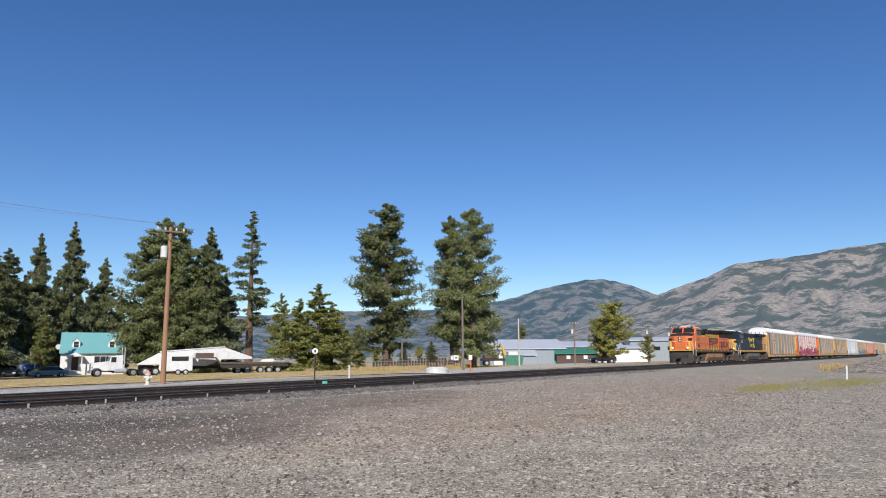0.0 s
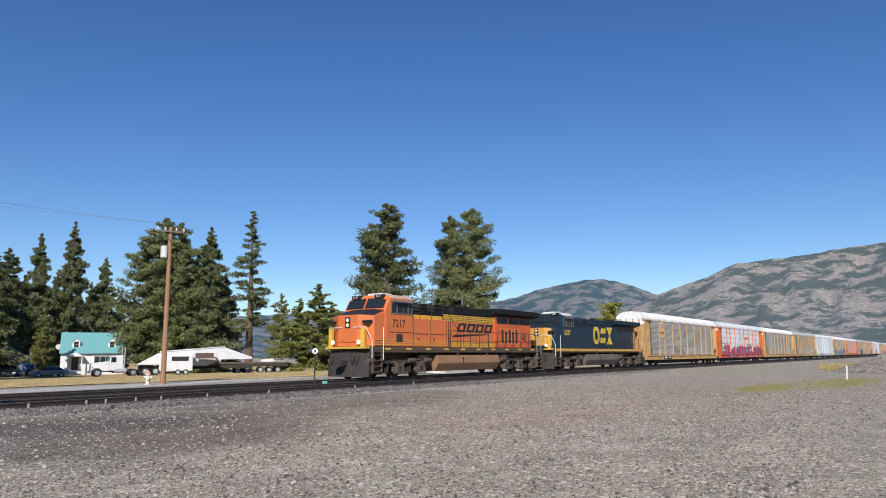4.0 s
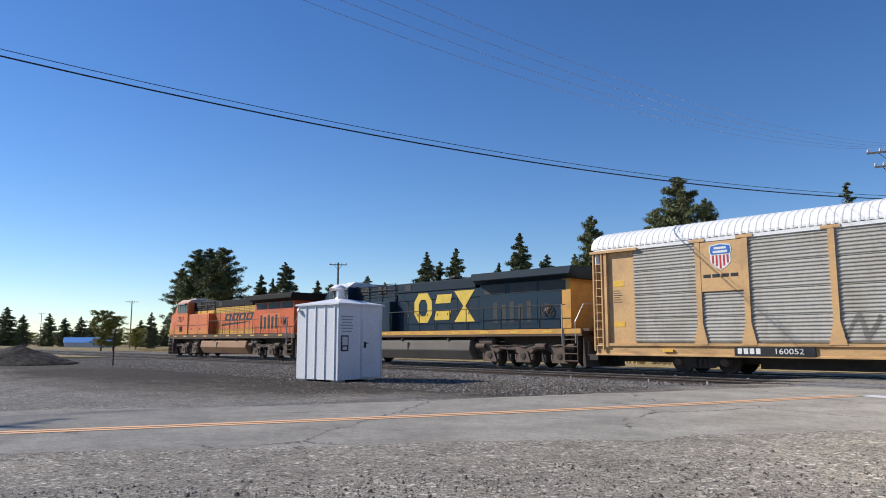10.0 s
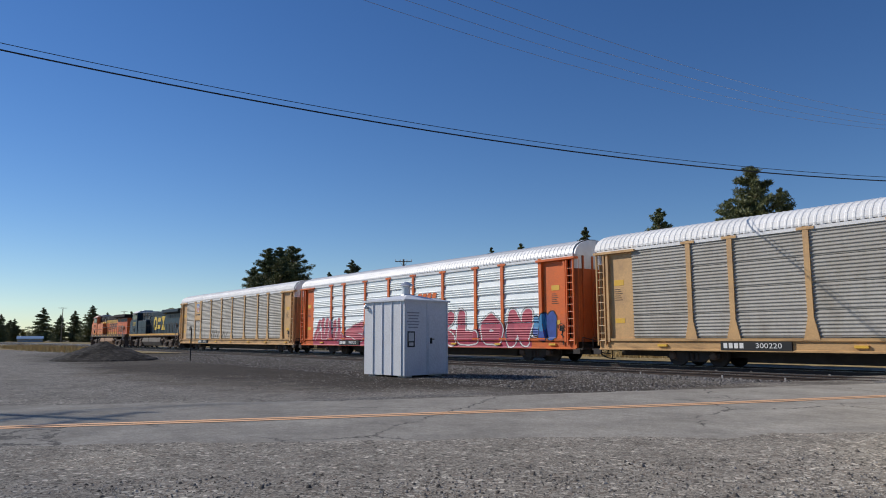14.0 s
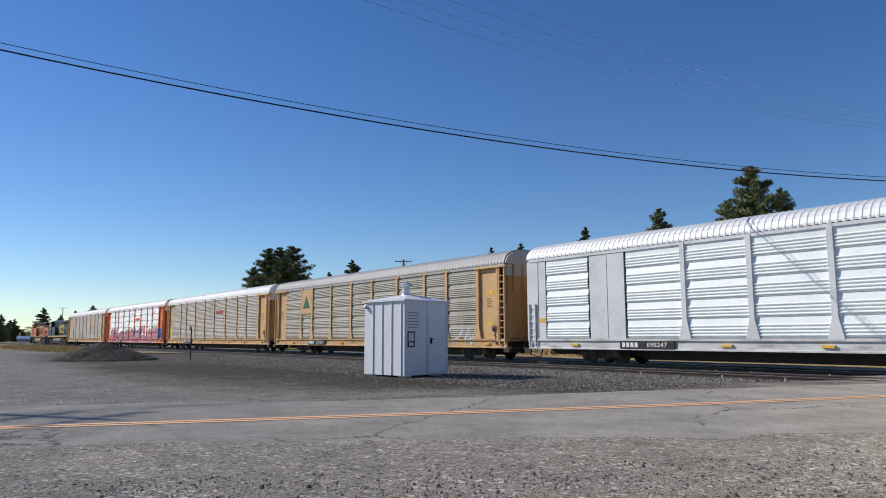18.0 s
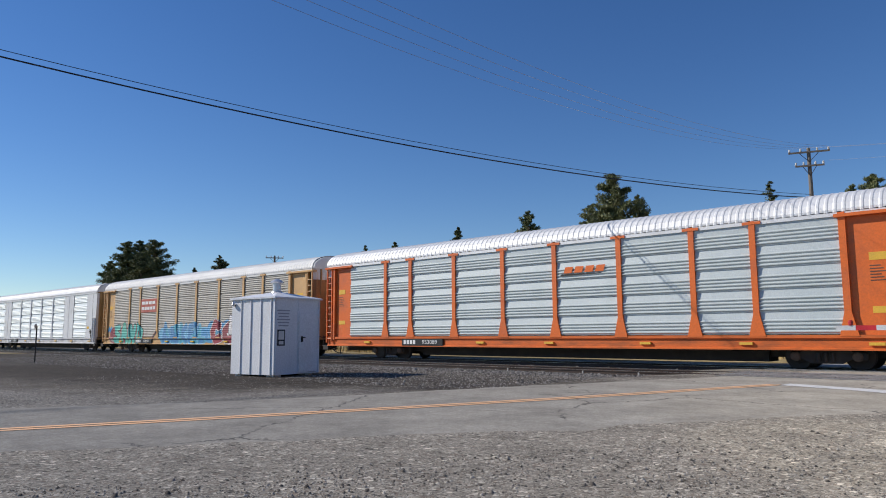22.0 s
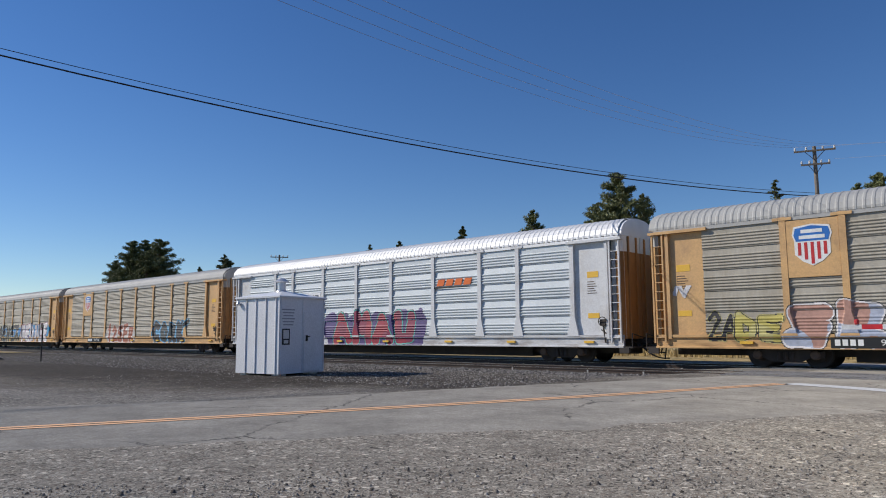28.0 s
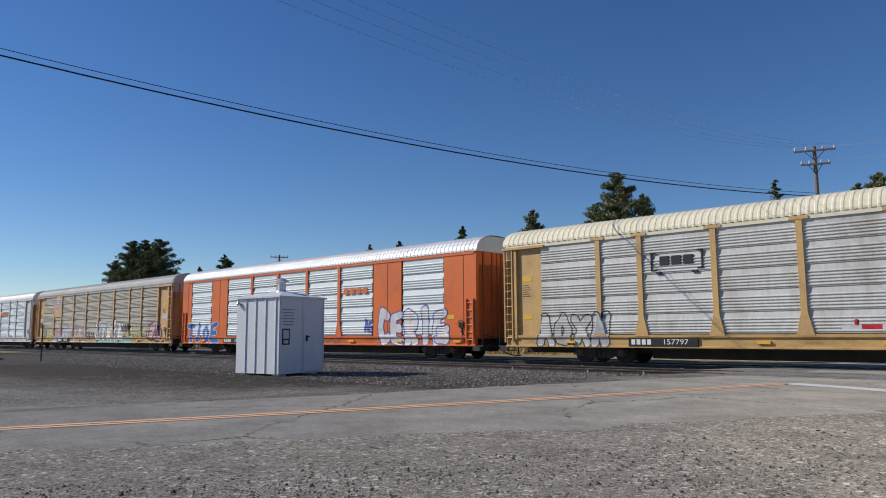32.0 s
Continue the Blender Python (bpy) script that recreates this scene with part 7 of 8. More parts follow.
def tree(kind, az, d, top, wide=1.0, which=None):
    """A tree whose tip stands at the elevation top, in degrees, d metres off."""
    x, y = at(az, d)
    z = level(x, y)
    h = (1.18 + d * math.tan(radians(top)) - z) / 18.0
    i = (len(SEEN) if which is None else which) % len(KINDS[kind])
    trunk, crown, mt = KINDS[kind][i]
    SEEN[len(SEEN)] = 1
    label, cat = LABELS[kind]
    t = thing(kind + "_tree" if kind in ("pine", "fir", "leafy") else "conifer", pose(x, y, z - 0.1, 0, 0, (az * 77) % 360), label, cat, "trees beyond the line")
    t.scale = (h * wide, h * wide, h)
    part_of("trunk", trunk, BARK, t)
    part_of("crown", crown, mt, t)


TREES = [
    # left woods by the house, dark firs
    ("fir", 22.6, 128, 7.2, 1.1), ("fir", 23.9, 130, 7.7, 1.0), ("fir", 25.0, 140, 5.9, 0.9), ("fir", 25.8, 132, 8.9, 0.7), ("fir", 27.0, 142, 6.2, 0.8), ("fir", 27.9, 134, 9.9, 0.68), ("fir", 29.2, 150, 5.6, 0.8), ("fir", 30.1, 138, 7.4, 0.7), ("fir", 31.2, 150, 5.0, 0.9),
    ("fir", 21.6, 140, 6.2, 1.3), ("young", 26.4, 118, 3.6, 1.0),
    ("pine", 32.9, 122, 8.9, 1.1, 2), ("pine", 34.1, 121, 10.6, 1.1, 0), ("pine", 35.2, 122, 10.3, 1.0, 1), ("fir", 37.4, 122, 10.1, 0.9), ("fir", 36.5, 122, 8.0, 1.1), ("lean", 40.5, 108, 11.5, 1.5), ("fir", 38.6, 130, 6.5, 1.1),
    ("young", 42.9, 98, 5.1, 1.1), ("young", 44.4, 96, 4.7, 1.7), ("young", 45.8, 95, 5.9, 1.7), ("young", 46.9, 98, 4.4, 1.6), ("pine", 49.0, 118, 2.6, 1.0), ("pine", 48.0, 126, 2.2, 1.2),
    ("pine", 51.2, 84, 12.4, 1.08, 0), ("pine", 56.5, 86, 11.4, 0.85, 1), ("pine", 58.3, 84, 12.0, 0.95, 2), ("leafy", 69.3, 112, 4.1, 1.25, 0), ("leafy", 68.4, 114, 2.9, 1.3, 1), ("leafy", 71.9, 118, 1.5, 1.2, 0), ("pine", 62.2, 190, 2.5, 1.0, 1),
    # behind the crossing
    ("pine", 21.0, 92, 10.7, 1.1, 1), ("pine", 18.6, 90, 10.5, 1.15, 2), ("pine", 19.8, 96, 9.9, 1.2, 0), ("fir", 16.0, 96, 9.0, 0.9), ("fir", 23.2, 118, 7.6, 1.0), ("pine", 12.2, 72, 12.3, 1.0, 1), ("pine", 10.9, 76, 11.3, 1.0, 0), ("pine", 8.2, 80, 11.0, 1.0, 2), ("pine", 13.6, 78, 9.8, 1.1, 2),
    ("pine", 3.3, 70, 14.9, 1.05, 0), ("pine", 1.6, 74, 11.9, 1.1, 2), ("pine", -0.8, 70, 14.8, 0.9, 1), ("pine", -2.0, 74, 11.3, 1.0, 2), ("pine", 5.2, 78, 11.2, 1.1, 1), ("fir", -5.0, 90, 5.3, 1.0), ("fir", -6.9, 90, 5.1, 1.0), ("fir", -8.6, 95, 4.3, 1.1), ("lean", -4.1, 74, 7.0, 0.5),
    ("pine", -9.9, 80, 11.0, 0.9, 0), ("pine", -11.2, 82, 10.4, 0.8, 1), ("fir", -14.4, 92, 9.6, 0.9), ("lean", -16.5, 84, 11.2, 1.5), ("fir", -15.6, 96, 8.0, 0.9),
    ("pine", -28.0, 62, 12.7, 0.95, 2), ("pine", -26.1, 64, 10.9, 0.75, 1), ("pine", -29.6, 66, 10.4, 1.0, 0), ("pine", -34.8, 74, 10.0, 0.8, 1), ("fir", -33.9, 90, 7.4, 1.1), ("fir", -36.2, 96, 7.0, 1.1), ("fir", -40.6, 88, 8.8, 1.0), ("fir", -38.4, 96, 7.0, 1.0), ("fir", -42.3, 100, 6.4, 1.0), ("fir", -45.8, 96, 7.6, 1.0), ("fir", -47.1, 100, 6.5, 1.0), ("fir", -48.2, 96, 7.3, 1.0),
    ("fir", -51.6, 110, 4.8, 1.2), ("fir", -53.0, 105, 5.3, 1.1), ("pine", -55.9, 120, 4.6, 1.1), ("fir", -57.0, 110, 4.9, 1.0), ("fir", -59.6, 100, 6.3, 1.15), ("fir", -60.5, 108, 5.0, 1.0), ("fir", -61.4, 104, 5.3, 1.0), ("pine", -64.3, 98, 7.3, 1.2, 2), ("pine", -65.3, 101, 7.2, 1.1, 3), ("pine", -66.1, 100, 7.1, 1.15, 0), ("pine", -67.2, 104, 5.6, 1.2, 1), ("pine", -65.2, 96, 6.3, 1.2, 1),
    ("leafy", -66.2, 80, 3.3, 1.6, 1), ("leafy", -72.6, 105, 2.3, 1.3, 0), ("leafy", -71.8, 106, 1.9, 1.3, 1), ("fir", -69.3, 200, 2.2, 1.1), ("leafy", -70.3, 130, 1.0, 1.8, 1),
]


def plant_trees():
    for row in TREES:
        tree(*row)
    rng = random.Random(3)
    tops = {-84.2: 1.7, -83.4: 1.4, -81.7: 2.2, -80.6: 1.7, -79.7: 2.0, -78.6: 2.4, -77.6: 1.9, -76.0: 2.0, -75.0: 1.7, -74.0: 1.8, -73.2: 1.7, -70.0: 1.6, -68.2: 1.9}
    for az, top in tops.items():
        tree("fir", az, 330 + rng.uniform(-30, 40), top, 1.45)
    for k in range(60):
        az = -98 + k * 0.7 + rng.uniform(-0.4, 0.4)
        tree("fir" if k % 2 else "leafy", az, rng.uniform(360, 430), rng.uniform(0.6, 1.3) if k % 2 else 0.65, 2.3 if k % 2 else 3.4)
    for k in range(26):
        tree("fir" if k % 3 else "leafy", 46.5 + k * 1.25 + rng.uniform(-0.4, 0.4), rng.uniform(230, 300), rng.uniform(0.7, 1.3), 1.4)
    for k in range(22):
        tree("fir", -22 + k * 2.0 + rng.uniform(-0.6, 0.6), rng.uniform(150, 200), rng.uniform(2.0, 3.6), 1.4)
    for k in range(8):
        tree("fir", 17.5 + k * 0.75, rng.uniform(120, 135), rng.uniform(6.4, 7.6), 1.3)


plant_trees()

# ---- buildings ----
SIDING = surface("white_siding", (0.76, 0.77, 0.78), (0.62, 0.62, 0.6), 0.6, fine=9, stretch=(0.4, 0.4, 5), bump=0.3)
TEAL = surface("teal_metal_roof", (0.16, 0.4, 0.42), (0.22, 0.44, 0.45), 0.45, fine=8, stretch=(4, 0.3, 0.3))
GREY_METAL = surface("grey_metal_cladding", (0.3, 0.34, 0.37), (0.24, 0.27, 0.3), 0.5, fine=7, stretch=(4, 4, 0.2), bump=0.4)
PALE_METAL = surface("pale_metal_roof", (0.6, 0.63, 0.66), (0.45, 0.46, 0.47), 0.4, 0.2, fine=6, stretch=(4, 0.3, 0.3))
GREEN_ROOF = surface("green_metal_roof", (0.05, 0.2, 0.14), None, 0.5)
BROWN_WALL = surface("brown_boards", (0.11, 0.07, 0.055), None, 0.8, stretch=(0.5, 0.5, 5))
TEAL_DOOR = surface("teal_door_paint", (0.08, 0.36, 0.3), None, 0.6)


def house():
    h = thing("house", base(29.6, 125) @ pose(0, 0, 0.75), "white house with a teal metal roof and two dormers", "house")
    bm = bmesh.new()
    box(bm, -4.5, 4.5, 0, 7.0, -1.0, 2.75)
    part("wall", bm, SIDING, h)
    bm = bmesh.new()
    prism(bm, [(-0.5, 2.55), (-0.5, 2.7), (3.5, 5.95), (7.5, 2.7), (7.5, 2.55), (3.5, 5.75)], "x", -4.7, 4.7)
    part("roof", bm, TEAL, h, "teal standing-seam metal roof")
    for s in (-1, 1):
        bm = bmesh.new()
        prism(bm, [(0, 2.75), (3.5, 5.7), (7, 2.75)], "x", s * 4.45 - 0.05, s * 4.45 + 0.05)
        part("gable", bm, SIDING, h)
    for x in (-2.45, 2.65):
        bm = bmesh.new()
        prism(bm, [(x - 0.55, 3.4), (x + 0.55, 3.4), (x + 0.55, 4.4), (x, 4.95), (x - 0.55, 4.4)], "y", 0.55, 2.4)
        d = part("dormer", bm, SIDING, h, "white gabled dormer")
        bm = bmesh.new()
        for s in (-1, 1):
            hull(bm, [(x, 0.45, 5.02), (x, 2.6, 5.02), (x + s * 0.68, 0.45, 4.36), (x + s * 0.68, 2.6, 4.36), (x, 0.45, 4.94), (x, 2.6, 4.94), (x + s * 0.66, 0.45, 4.3), (x + s * 0.66, 2.6, 4.3)])
        part("dormer_roof", bm, TEAL, d)
        for z0 in (3.55, 4.0):
            bm = bmesh.new()
            box(bm, x - 0.33, x + 0.33, 0.52, 0.56, z0, z0 + 0.42)
            part("pane", bm, GLASS, d)
    for x0, x1, z0, z1 in ((0.2, 2.7, 0.75, 2.1), (3.2, 4.0, 0.9, 2.0)):
        bm = bmesh.new()
        box(bm, x0 - 0.1, x1 + 0.1, -0.05, 0.02, z0 - 0.1, z1 + 0.1)
        w = part("window", bm, WHITE, h)
        for k in range(3):
            bm = bmesh.new()
            a = (x1 - x0) / 3
            box(bm, x0 + a * k + 0.03, x0 + a * (k + 1) - 0.03, -0.07, -0.03, z0, z1)
            part("pane", bm, GLASS, w)
    bm = bmesh.new()
    box(bm, -2.95, -2.0, -0.04, 0.02, 0.0, 2.0)
    part("front_door", bm, BROWN_WALL, h)
    bm = bmesh.new()
    for x in (-3.4, -1.5):
        box(bm, x - 0.07, x + 0.07, -1.3, -1.16, -1.0, 2.1)
    part("porch_posts", bm, WHITE, h)
    bm = bmesh.new()
    prism(bm, [(-3.7, 2.1), (-1.2, 2.1), (-2.45, 2.75)], "y", -1.5, 0.1)
    part("porch_roof", bm, WHITE, h, "small white gabled porch")
    bm = bmesh.new()
    box(bm, 3.9, 4.6, 2.6, 3.3, 4.5, 6.6)
    part("chimney", bm, surface("red_brick", (0.3, 0.12, 0.08), None, 0.9, fine=12), h)
    bm = bmesh.new()
    lathe(bm, [(0.05, -0.02), (0.35, -0.1), (0.42, -0.2)], (-4.9, 1.0, 3.6), "y", 14)
    part("dish", bm, OFF_WHITE, h)
    f = thing("picket_fence", base(29.9, 120) @ pose(0, 0, 0.2), "low white picket fence before the house", "fence")
    for k in range(26):
        bm = bmesh.new()
        box(bm, -1.2 + k * 0.2, -1.08 + k * 0.2, 0, 0.03, 0, 0.9 + 0.06 * (k % 2))
        part("picket", bm, WHITE, f)
    for z in (0.25, 0.7):
        bm = bmesh.new()
        box(bm, -1.3, 4.1, 0.03, 0.08, z, z + 0.08)
        part("fence_rail", bm, WHITE, f)


house()


def barn(name, az, d, w, depth, eave, ridge, wall, roof, label, cat, turn=None, lift=0.0, along_x=True):
    b = thing(name, base(az, d, turn) @ pose(0, 0, lift), label, cat)
    bm = bmesh.new()
    box(bm, -w / 2, w / 2, 0, depth, -lift - 0.5, eave)
    part("wall", bm, wall, b)
    bm = bmesh.new()
    if along_x:
        prism(bm, [(-0.4, eave - 0.1), (-0.4, eave + 0.05), (depth / 2, ridge), (depth + 0.4, eave + 0.05), (depth + 0.4, eave - 0.1), (depth / 2, ridge - 0.15)], "x", -w / 2 - 0.3, w / 2 + 0.3)
        part("roof", bm, roof, b)
        for s in (-1, 1):
            bm = bmesh.new()
            prism(bm, [(0, eave), (depth / 2, ridge - 0.15), (depth, eave)], "x", s * (w / 2 - 0.06) - 0.05, s * (w / 2 - 0.06) + 0.05)
            part("gable", bm, wall, b)
    else:
        prism(bm, [(-w / 2 - 0.4, eave - 0.1), (-w / 2 - 0.4, eave + 0.05), (0, ridge), (w / 2 + 0.4, eave + 0.05), (w / 2 + 0.4, eave - 0.1), (0, ridge - 0.15)], "y", -0.3, depth + 0.3)
        part("roof", bm, roof, b)
        bm = bmesh.new()
        prism(bm, [(-w / 2, eave), (0, ridge - 0.15), (w / 2, eave)], "y", 0.02, 0.12)
        part("gable", bm, wall, b)
    return b


g = barn("garage", 24.2, 122, 5.2, 6, 2.0, 4.0, SIDING, PALE_METAL, "white gabled garage with a small window", "garage", lift=0.7, along_x=False)
bm = bmesh.new()
box(bm, -0.25, 0.25, -0.04, 0.01, 2.2, 2.8)
part("window", bm, GLASS, g)
bm = bmesh.new()
box(bm, -2.0, 2.0, -0.05, 0.01, -0.6, 1.4)
part("garage_door", bm, BROWN_WALL, g)
b = barn("workshop", 62.6, 150, 16, 14, 3.3, 5.4, GREY_METAL, PALE_METAL, "long grey metal workshop with a pale roof", "workshop", -50, 0.0)
for x0, x1, z1, mt in ((5.6, 8.0, 3.2, TEAL_DOOR), (-3.5, 0.5, 2.6, OFF_WHITE), (-7.2, -4.5, 2.6, WHITE)):
    bm = bmesh.new()
    box(bm, x0, x1, -0.08, 0.02, 0, z1)
    part("door", bm, mt, b)
b = barn("lean_to", 62.0, 140, 6.0, 5, 1.9, 2.9, GREY_METAL, PALE_METAL, "low metal lean-to shed with a rusty pale roof", "shed", -55, 0.0)
barn("warehouse", 67.0, 170, 18, 14, 3.9, 5.2, PALE_METAL, PALE_METAL, "pale metal warehouse with a low roof", "warehouse", -60)
b = barn("cabin", 66.4, 150, 8, 6, 2.0, 3.2, BROWN_WALL, GREEN_ROOF, "brown cabin with a green metal roof", "cabin", -62)
for x in (-2, 1.5):
    bm = bmesh.new()
    box(bm, x, x + 0.8, -0.05, 0.01, 0.9, 1.6)
    part("window", bm, WHITE, b)
barn("white_garage", 70.2, 140, 8, 6, 2.7, 3.3, SIDING, PALE_METAL, "white flat-roofed garage behind a tree", "garage", -68)
b = barn("grey_hall", 73.0, 165, 14, 10, 4.6, 5.4, GREY_METAL, PALE_METAL, "pale grey metal hall with a window band", "hall", -70)
for x in (-5, -2, 1, 4):
    bm = bmesh.new()
    box(bm, x, x + 1.4, -0.05, 0.01, 2.4, 3.2)
    part("window", bm, GLASS, b)
barn("blue_roofed_barn", -73.4, 235, 13, 8, 1.4, 3.0, OFF_WHITE, surface("blue_tarpaulin", (0.1, 0.26, 0.6), (0.2, 0.36, 0.65), 0.5), "low distant barn with a bright blue roof", "barn")
barn("distant_shed", -82.4, 300, 8, 5, 1.2, 2.2, GREY_METAL, surface("faded_blue_roof", (0.16, 0.28, 0.45), None, 0.6), "small distant shed with a faded blue roof", "shed")

# ---- vehicles ----


def wheel(parent, x, y, r, hub=STEEL, w=0.22):
    bm = bmesh.new()
    lathe(bm, [(r * 0.6, -w / 2), (r * 0.95, -w / 2), (r, -w / 4), (r, w / 4), (r * 0.95, w / 2), (r * 0.6, w / 2)], (x, y, r), "y", 16)
    t = part("wheel", bm, RUBBER, parent, "", True)
    bm = bmesh.new()
    lathe(bm, [(r * 0.6, -w / 2 - 0.005), (r * 0.55, -w / 2 + 0.03), (r * 0.2, -w / 2 - 0.02)], (x, y, r), "y", 14)
    part("rim", bm, hub, t)


def sedan(m, paint, label, tall=0.0):
    c = thing("car", m, label, "car")
    bm = bmesh.new()
    hull(bm, [(x, s * y, z) for s in (-1, 1) for x, y, z in ((-2.3, 0.75, 0.3), (-2.35, 0.75, 0.6), (-2.0, 0.85, 0.85 + tall * 0.4), (-1.0, 0.88, 0.92 + tall * 0.4), (1.6, 0.88, 0.95 + tall * 0.4), (2.3, 0.8, 0.92 + tall * 0.4), (2.35, 0.75, 0.35))])
    soften(bm, 0.04)
    part("body", bm, paint, c, "", True)
    bm = bmesh.new()
    hull(bm, [(x, s * y, z) for s in (-1, 1) for x, y, z in ((-1.15, 0.8, 0.9 + tall * 0.4), (-0.4, 0.62, 1.42 + tall), (1.0, 0.62, 1.44 + tall), (1.9 + tall * 0.8, 0.78, 0.93 + tall * 0.4))])
    soften(bm, 0.04)
    part("cabin", bm, GLASS, c, "dark glazed cabin")
    bm = bmesh.new()
    hull(bm, [(x, s * y, z) for s in (-1, 1) for x, y, z in ((-0.45, 0.64, 1.4 + tall), (-0.3, 0.6, 1.47 + tall), (0.95, 0.6, 1.48 + tall), (1.1, 0.64, 1.4 + tall))])
    part("roof", bm, paint, c)
    for x in (-1.4, 1.4):
        for y in (-0.8, 0.8):
            wheel(c, x, y, 0.33 + tall * 0.1)
    for y in (-0.6, 0.6):
        bm = bmesh.new()
        box(bm, -2.36, -2.28, y - 0.18, y + 0.18, 0.55, 0.7)
        part("headlight", bm, WHITE, c)
    bm = bmesh.new()
    box(bm, -2.38, -2.3, -0.7, 0.7, 0.3, 0.42)
    part("bumper", bm, BLACK, c)


def semi(m, paint, label):
    t = thing("semi_truck", m, label, "truck")
    bm = bmesh.new()
    box(bm, -3.2, 3.6, -0.45, 0.45, 0.6, 0.85)
    part("chassis", bm, DARK_IRON, t)
    bm = bmesh.new()
    hull(bm, [(x, s * y, z) for s in (-1, 1) for x, y, z in ((-3.1, 0.75, 0.7), (-3.1, 0.75, 1.75), (-1.1, 0.85, 1.95), (-1.1, 0.85, 0.7))])
    soften(bm, 0.05)
    hood = part("hood", bm, paint, t)
    bm = bmesh.new()
    box(bm, -3.17, -3.08, -0.5, 0.5, 0.75, 1.7)
    part("grille", bm, STEEL, hood, "bright grille")
    for s in (-1, 1):
        bm = bmesh.new()
        prism(bm, [(-3.15, 0.85), (-2.9, 1.2), (-2.2, 1.25), (-1.7, 0.85), (-1.85, 0.8), (-2.25, 1.1), (-2.8, 1.1)], "y", s * 0.75, s * 1.15)
        part("fender", bm, paint, hood)
        bm = bmesh.new()
        lathe(bm, [(0.07, 0.9), (0.07, 3.7), (0.06, 3.75)], (0.75, s * 1.0, 0), n=10)
        part("stack", bm, ALU, t, "tall exhaust stack", True)
        bm = bmesh.new()
        rod(bm, (-0.4, s * 1.05, 0.72), (1.0, s * 1.05, 0.72), 0.3, 12)
        part("tank", bm, ALU, t, "round fuel tank", True)
        bm = bmesh.new()
        box(bm, -0.85, -0.25, s * 1.02, s * 1.06, 1.85, 2.5)
        part("side_window", bm, GLASS, t)
        bm = bmesh.new()
        lathe(bm, [(0.12, -3.16), (0.12, -3.05)], (0, s * 0.85, 1.3), "x", 10)
        part("headlight", bm, WHITE, hood)
    bm = bmesh.new()
    hull(bm, [(x, s * y, z) for s in (-1, 1) for x, y, z in ((-1.1, 1.02, 0.75), (-1.1, 1.02, 1.9), (-0.85, 0.95, 2.65), (0.6, 1.02, 2.75), (0.6, 1.02, 0.75))])
    soften(bm, 0.05)
    cab = part("cab", bm, paint, t)
    bm = bmesh.new()
    hull(bm, [(x, s * y, z) for s in (-1, 1) for x, y, z in ((-1.13, 0.9, 1.95), (-0.9, 0.85, 2.55), (-1.05, 0.9, 1.95), (-0.8, 0.85, 2.55))])
    part("windscreen", bm, GLASS, cab)
    bm = bmesh.new()
    box(bm, -3.3, -3.1, -1.1, 1.1, 0.45, 0.8)
    part("bumper", bm, STEEL, t, "bright front bumper")
    for x, y in ((-2.4, -0.98), (-2.4, 0.98), (1.9, -0.9), (1.9, 0.9), (3.1, -0.9), (3.1, 0.9)):
        wheel(t, x, y, 0.5, STEEL, 0.35)
    for s in (-1, 1):
        bm = bmesh.new()
        box(bm, 1.3, 3.7, s * 0.7, s * 1.1, 1.03, 1.07)
        part("mudguard", bm, paint, t)


SILVERP, DARKP = surface("silver_car_paint", (0.42, 0.43, 0.44), None, 0.3, 0.4, bump=0), surface("dark_car_paint", (0.025, 0.03, 0.04), None, 0.3, bump=0)
BLUEP, WHITEP = surface("blue_truck_paint", (0.04, 0.1, 0.28), None, 0.35, bump=0), surface("white_truck_paint", (0.72, 0.72, 0.72), (0.5, 0.5, 0.48), 0.4, bump=0)
sedan(base(26.9, 112, 8 - 26.9), SILVERP, "silver-grey sedan parked on dry grass")
sedan(base(24.6, 118, 60), DARKP, "dark parked estate car in shade", 0.25)
sedan(base(23.3, 119, 70), DARKP, "dark parked car by the garage", 0.15)
sedan(base(68.4, 128, -50), DARKP, "black parked off-road car", 0.3)
semi(base(25.9, 120, 30), BLUEP, "dark blue semi truck with a bright grille")
semi(base(31.2, 103, 8 - 30), WHITEP, "white day-cab semi truck with twin stacks")


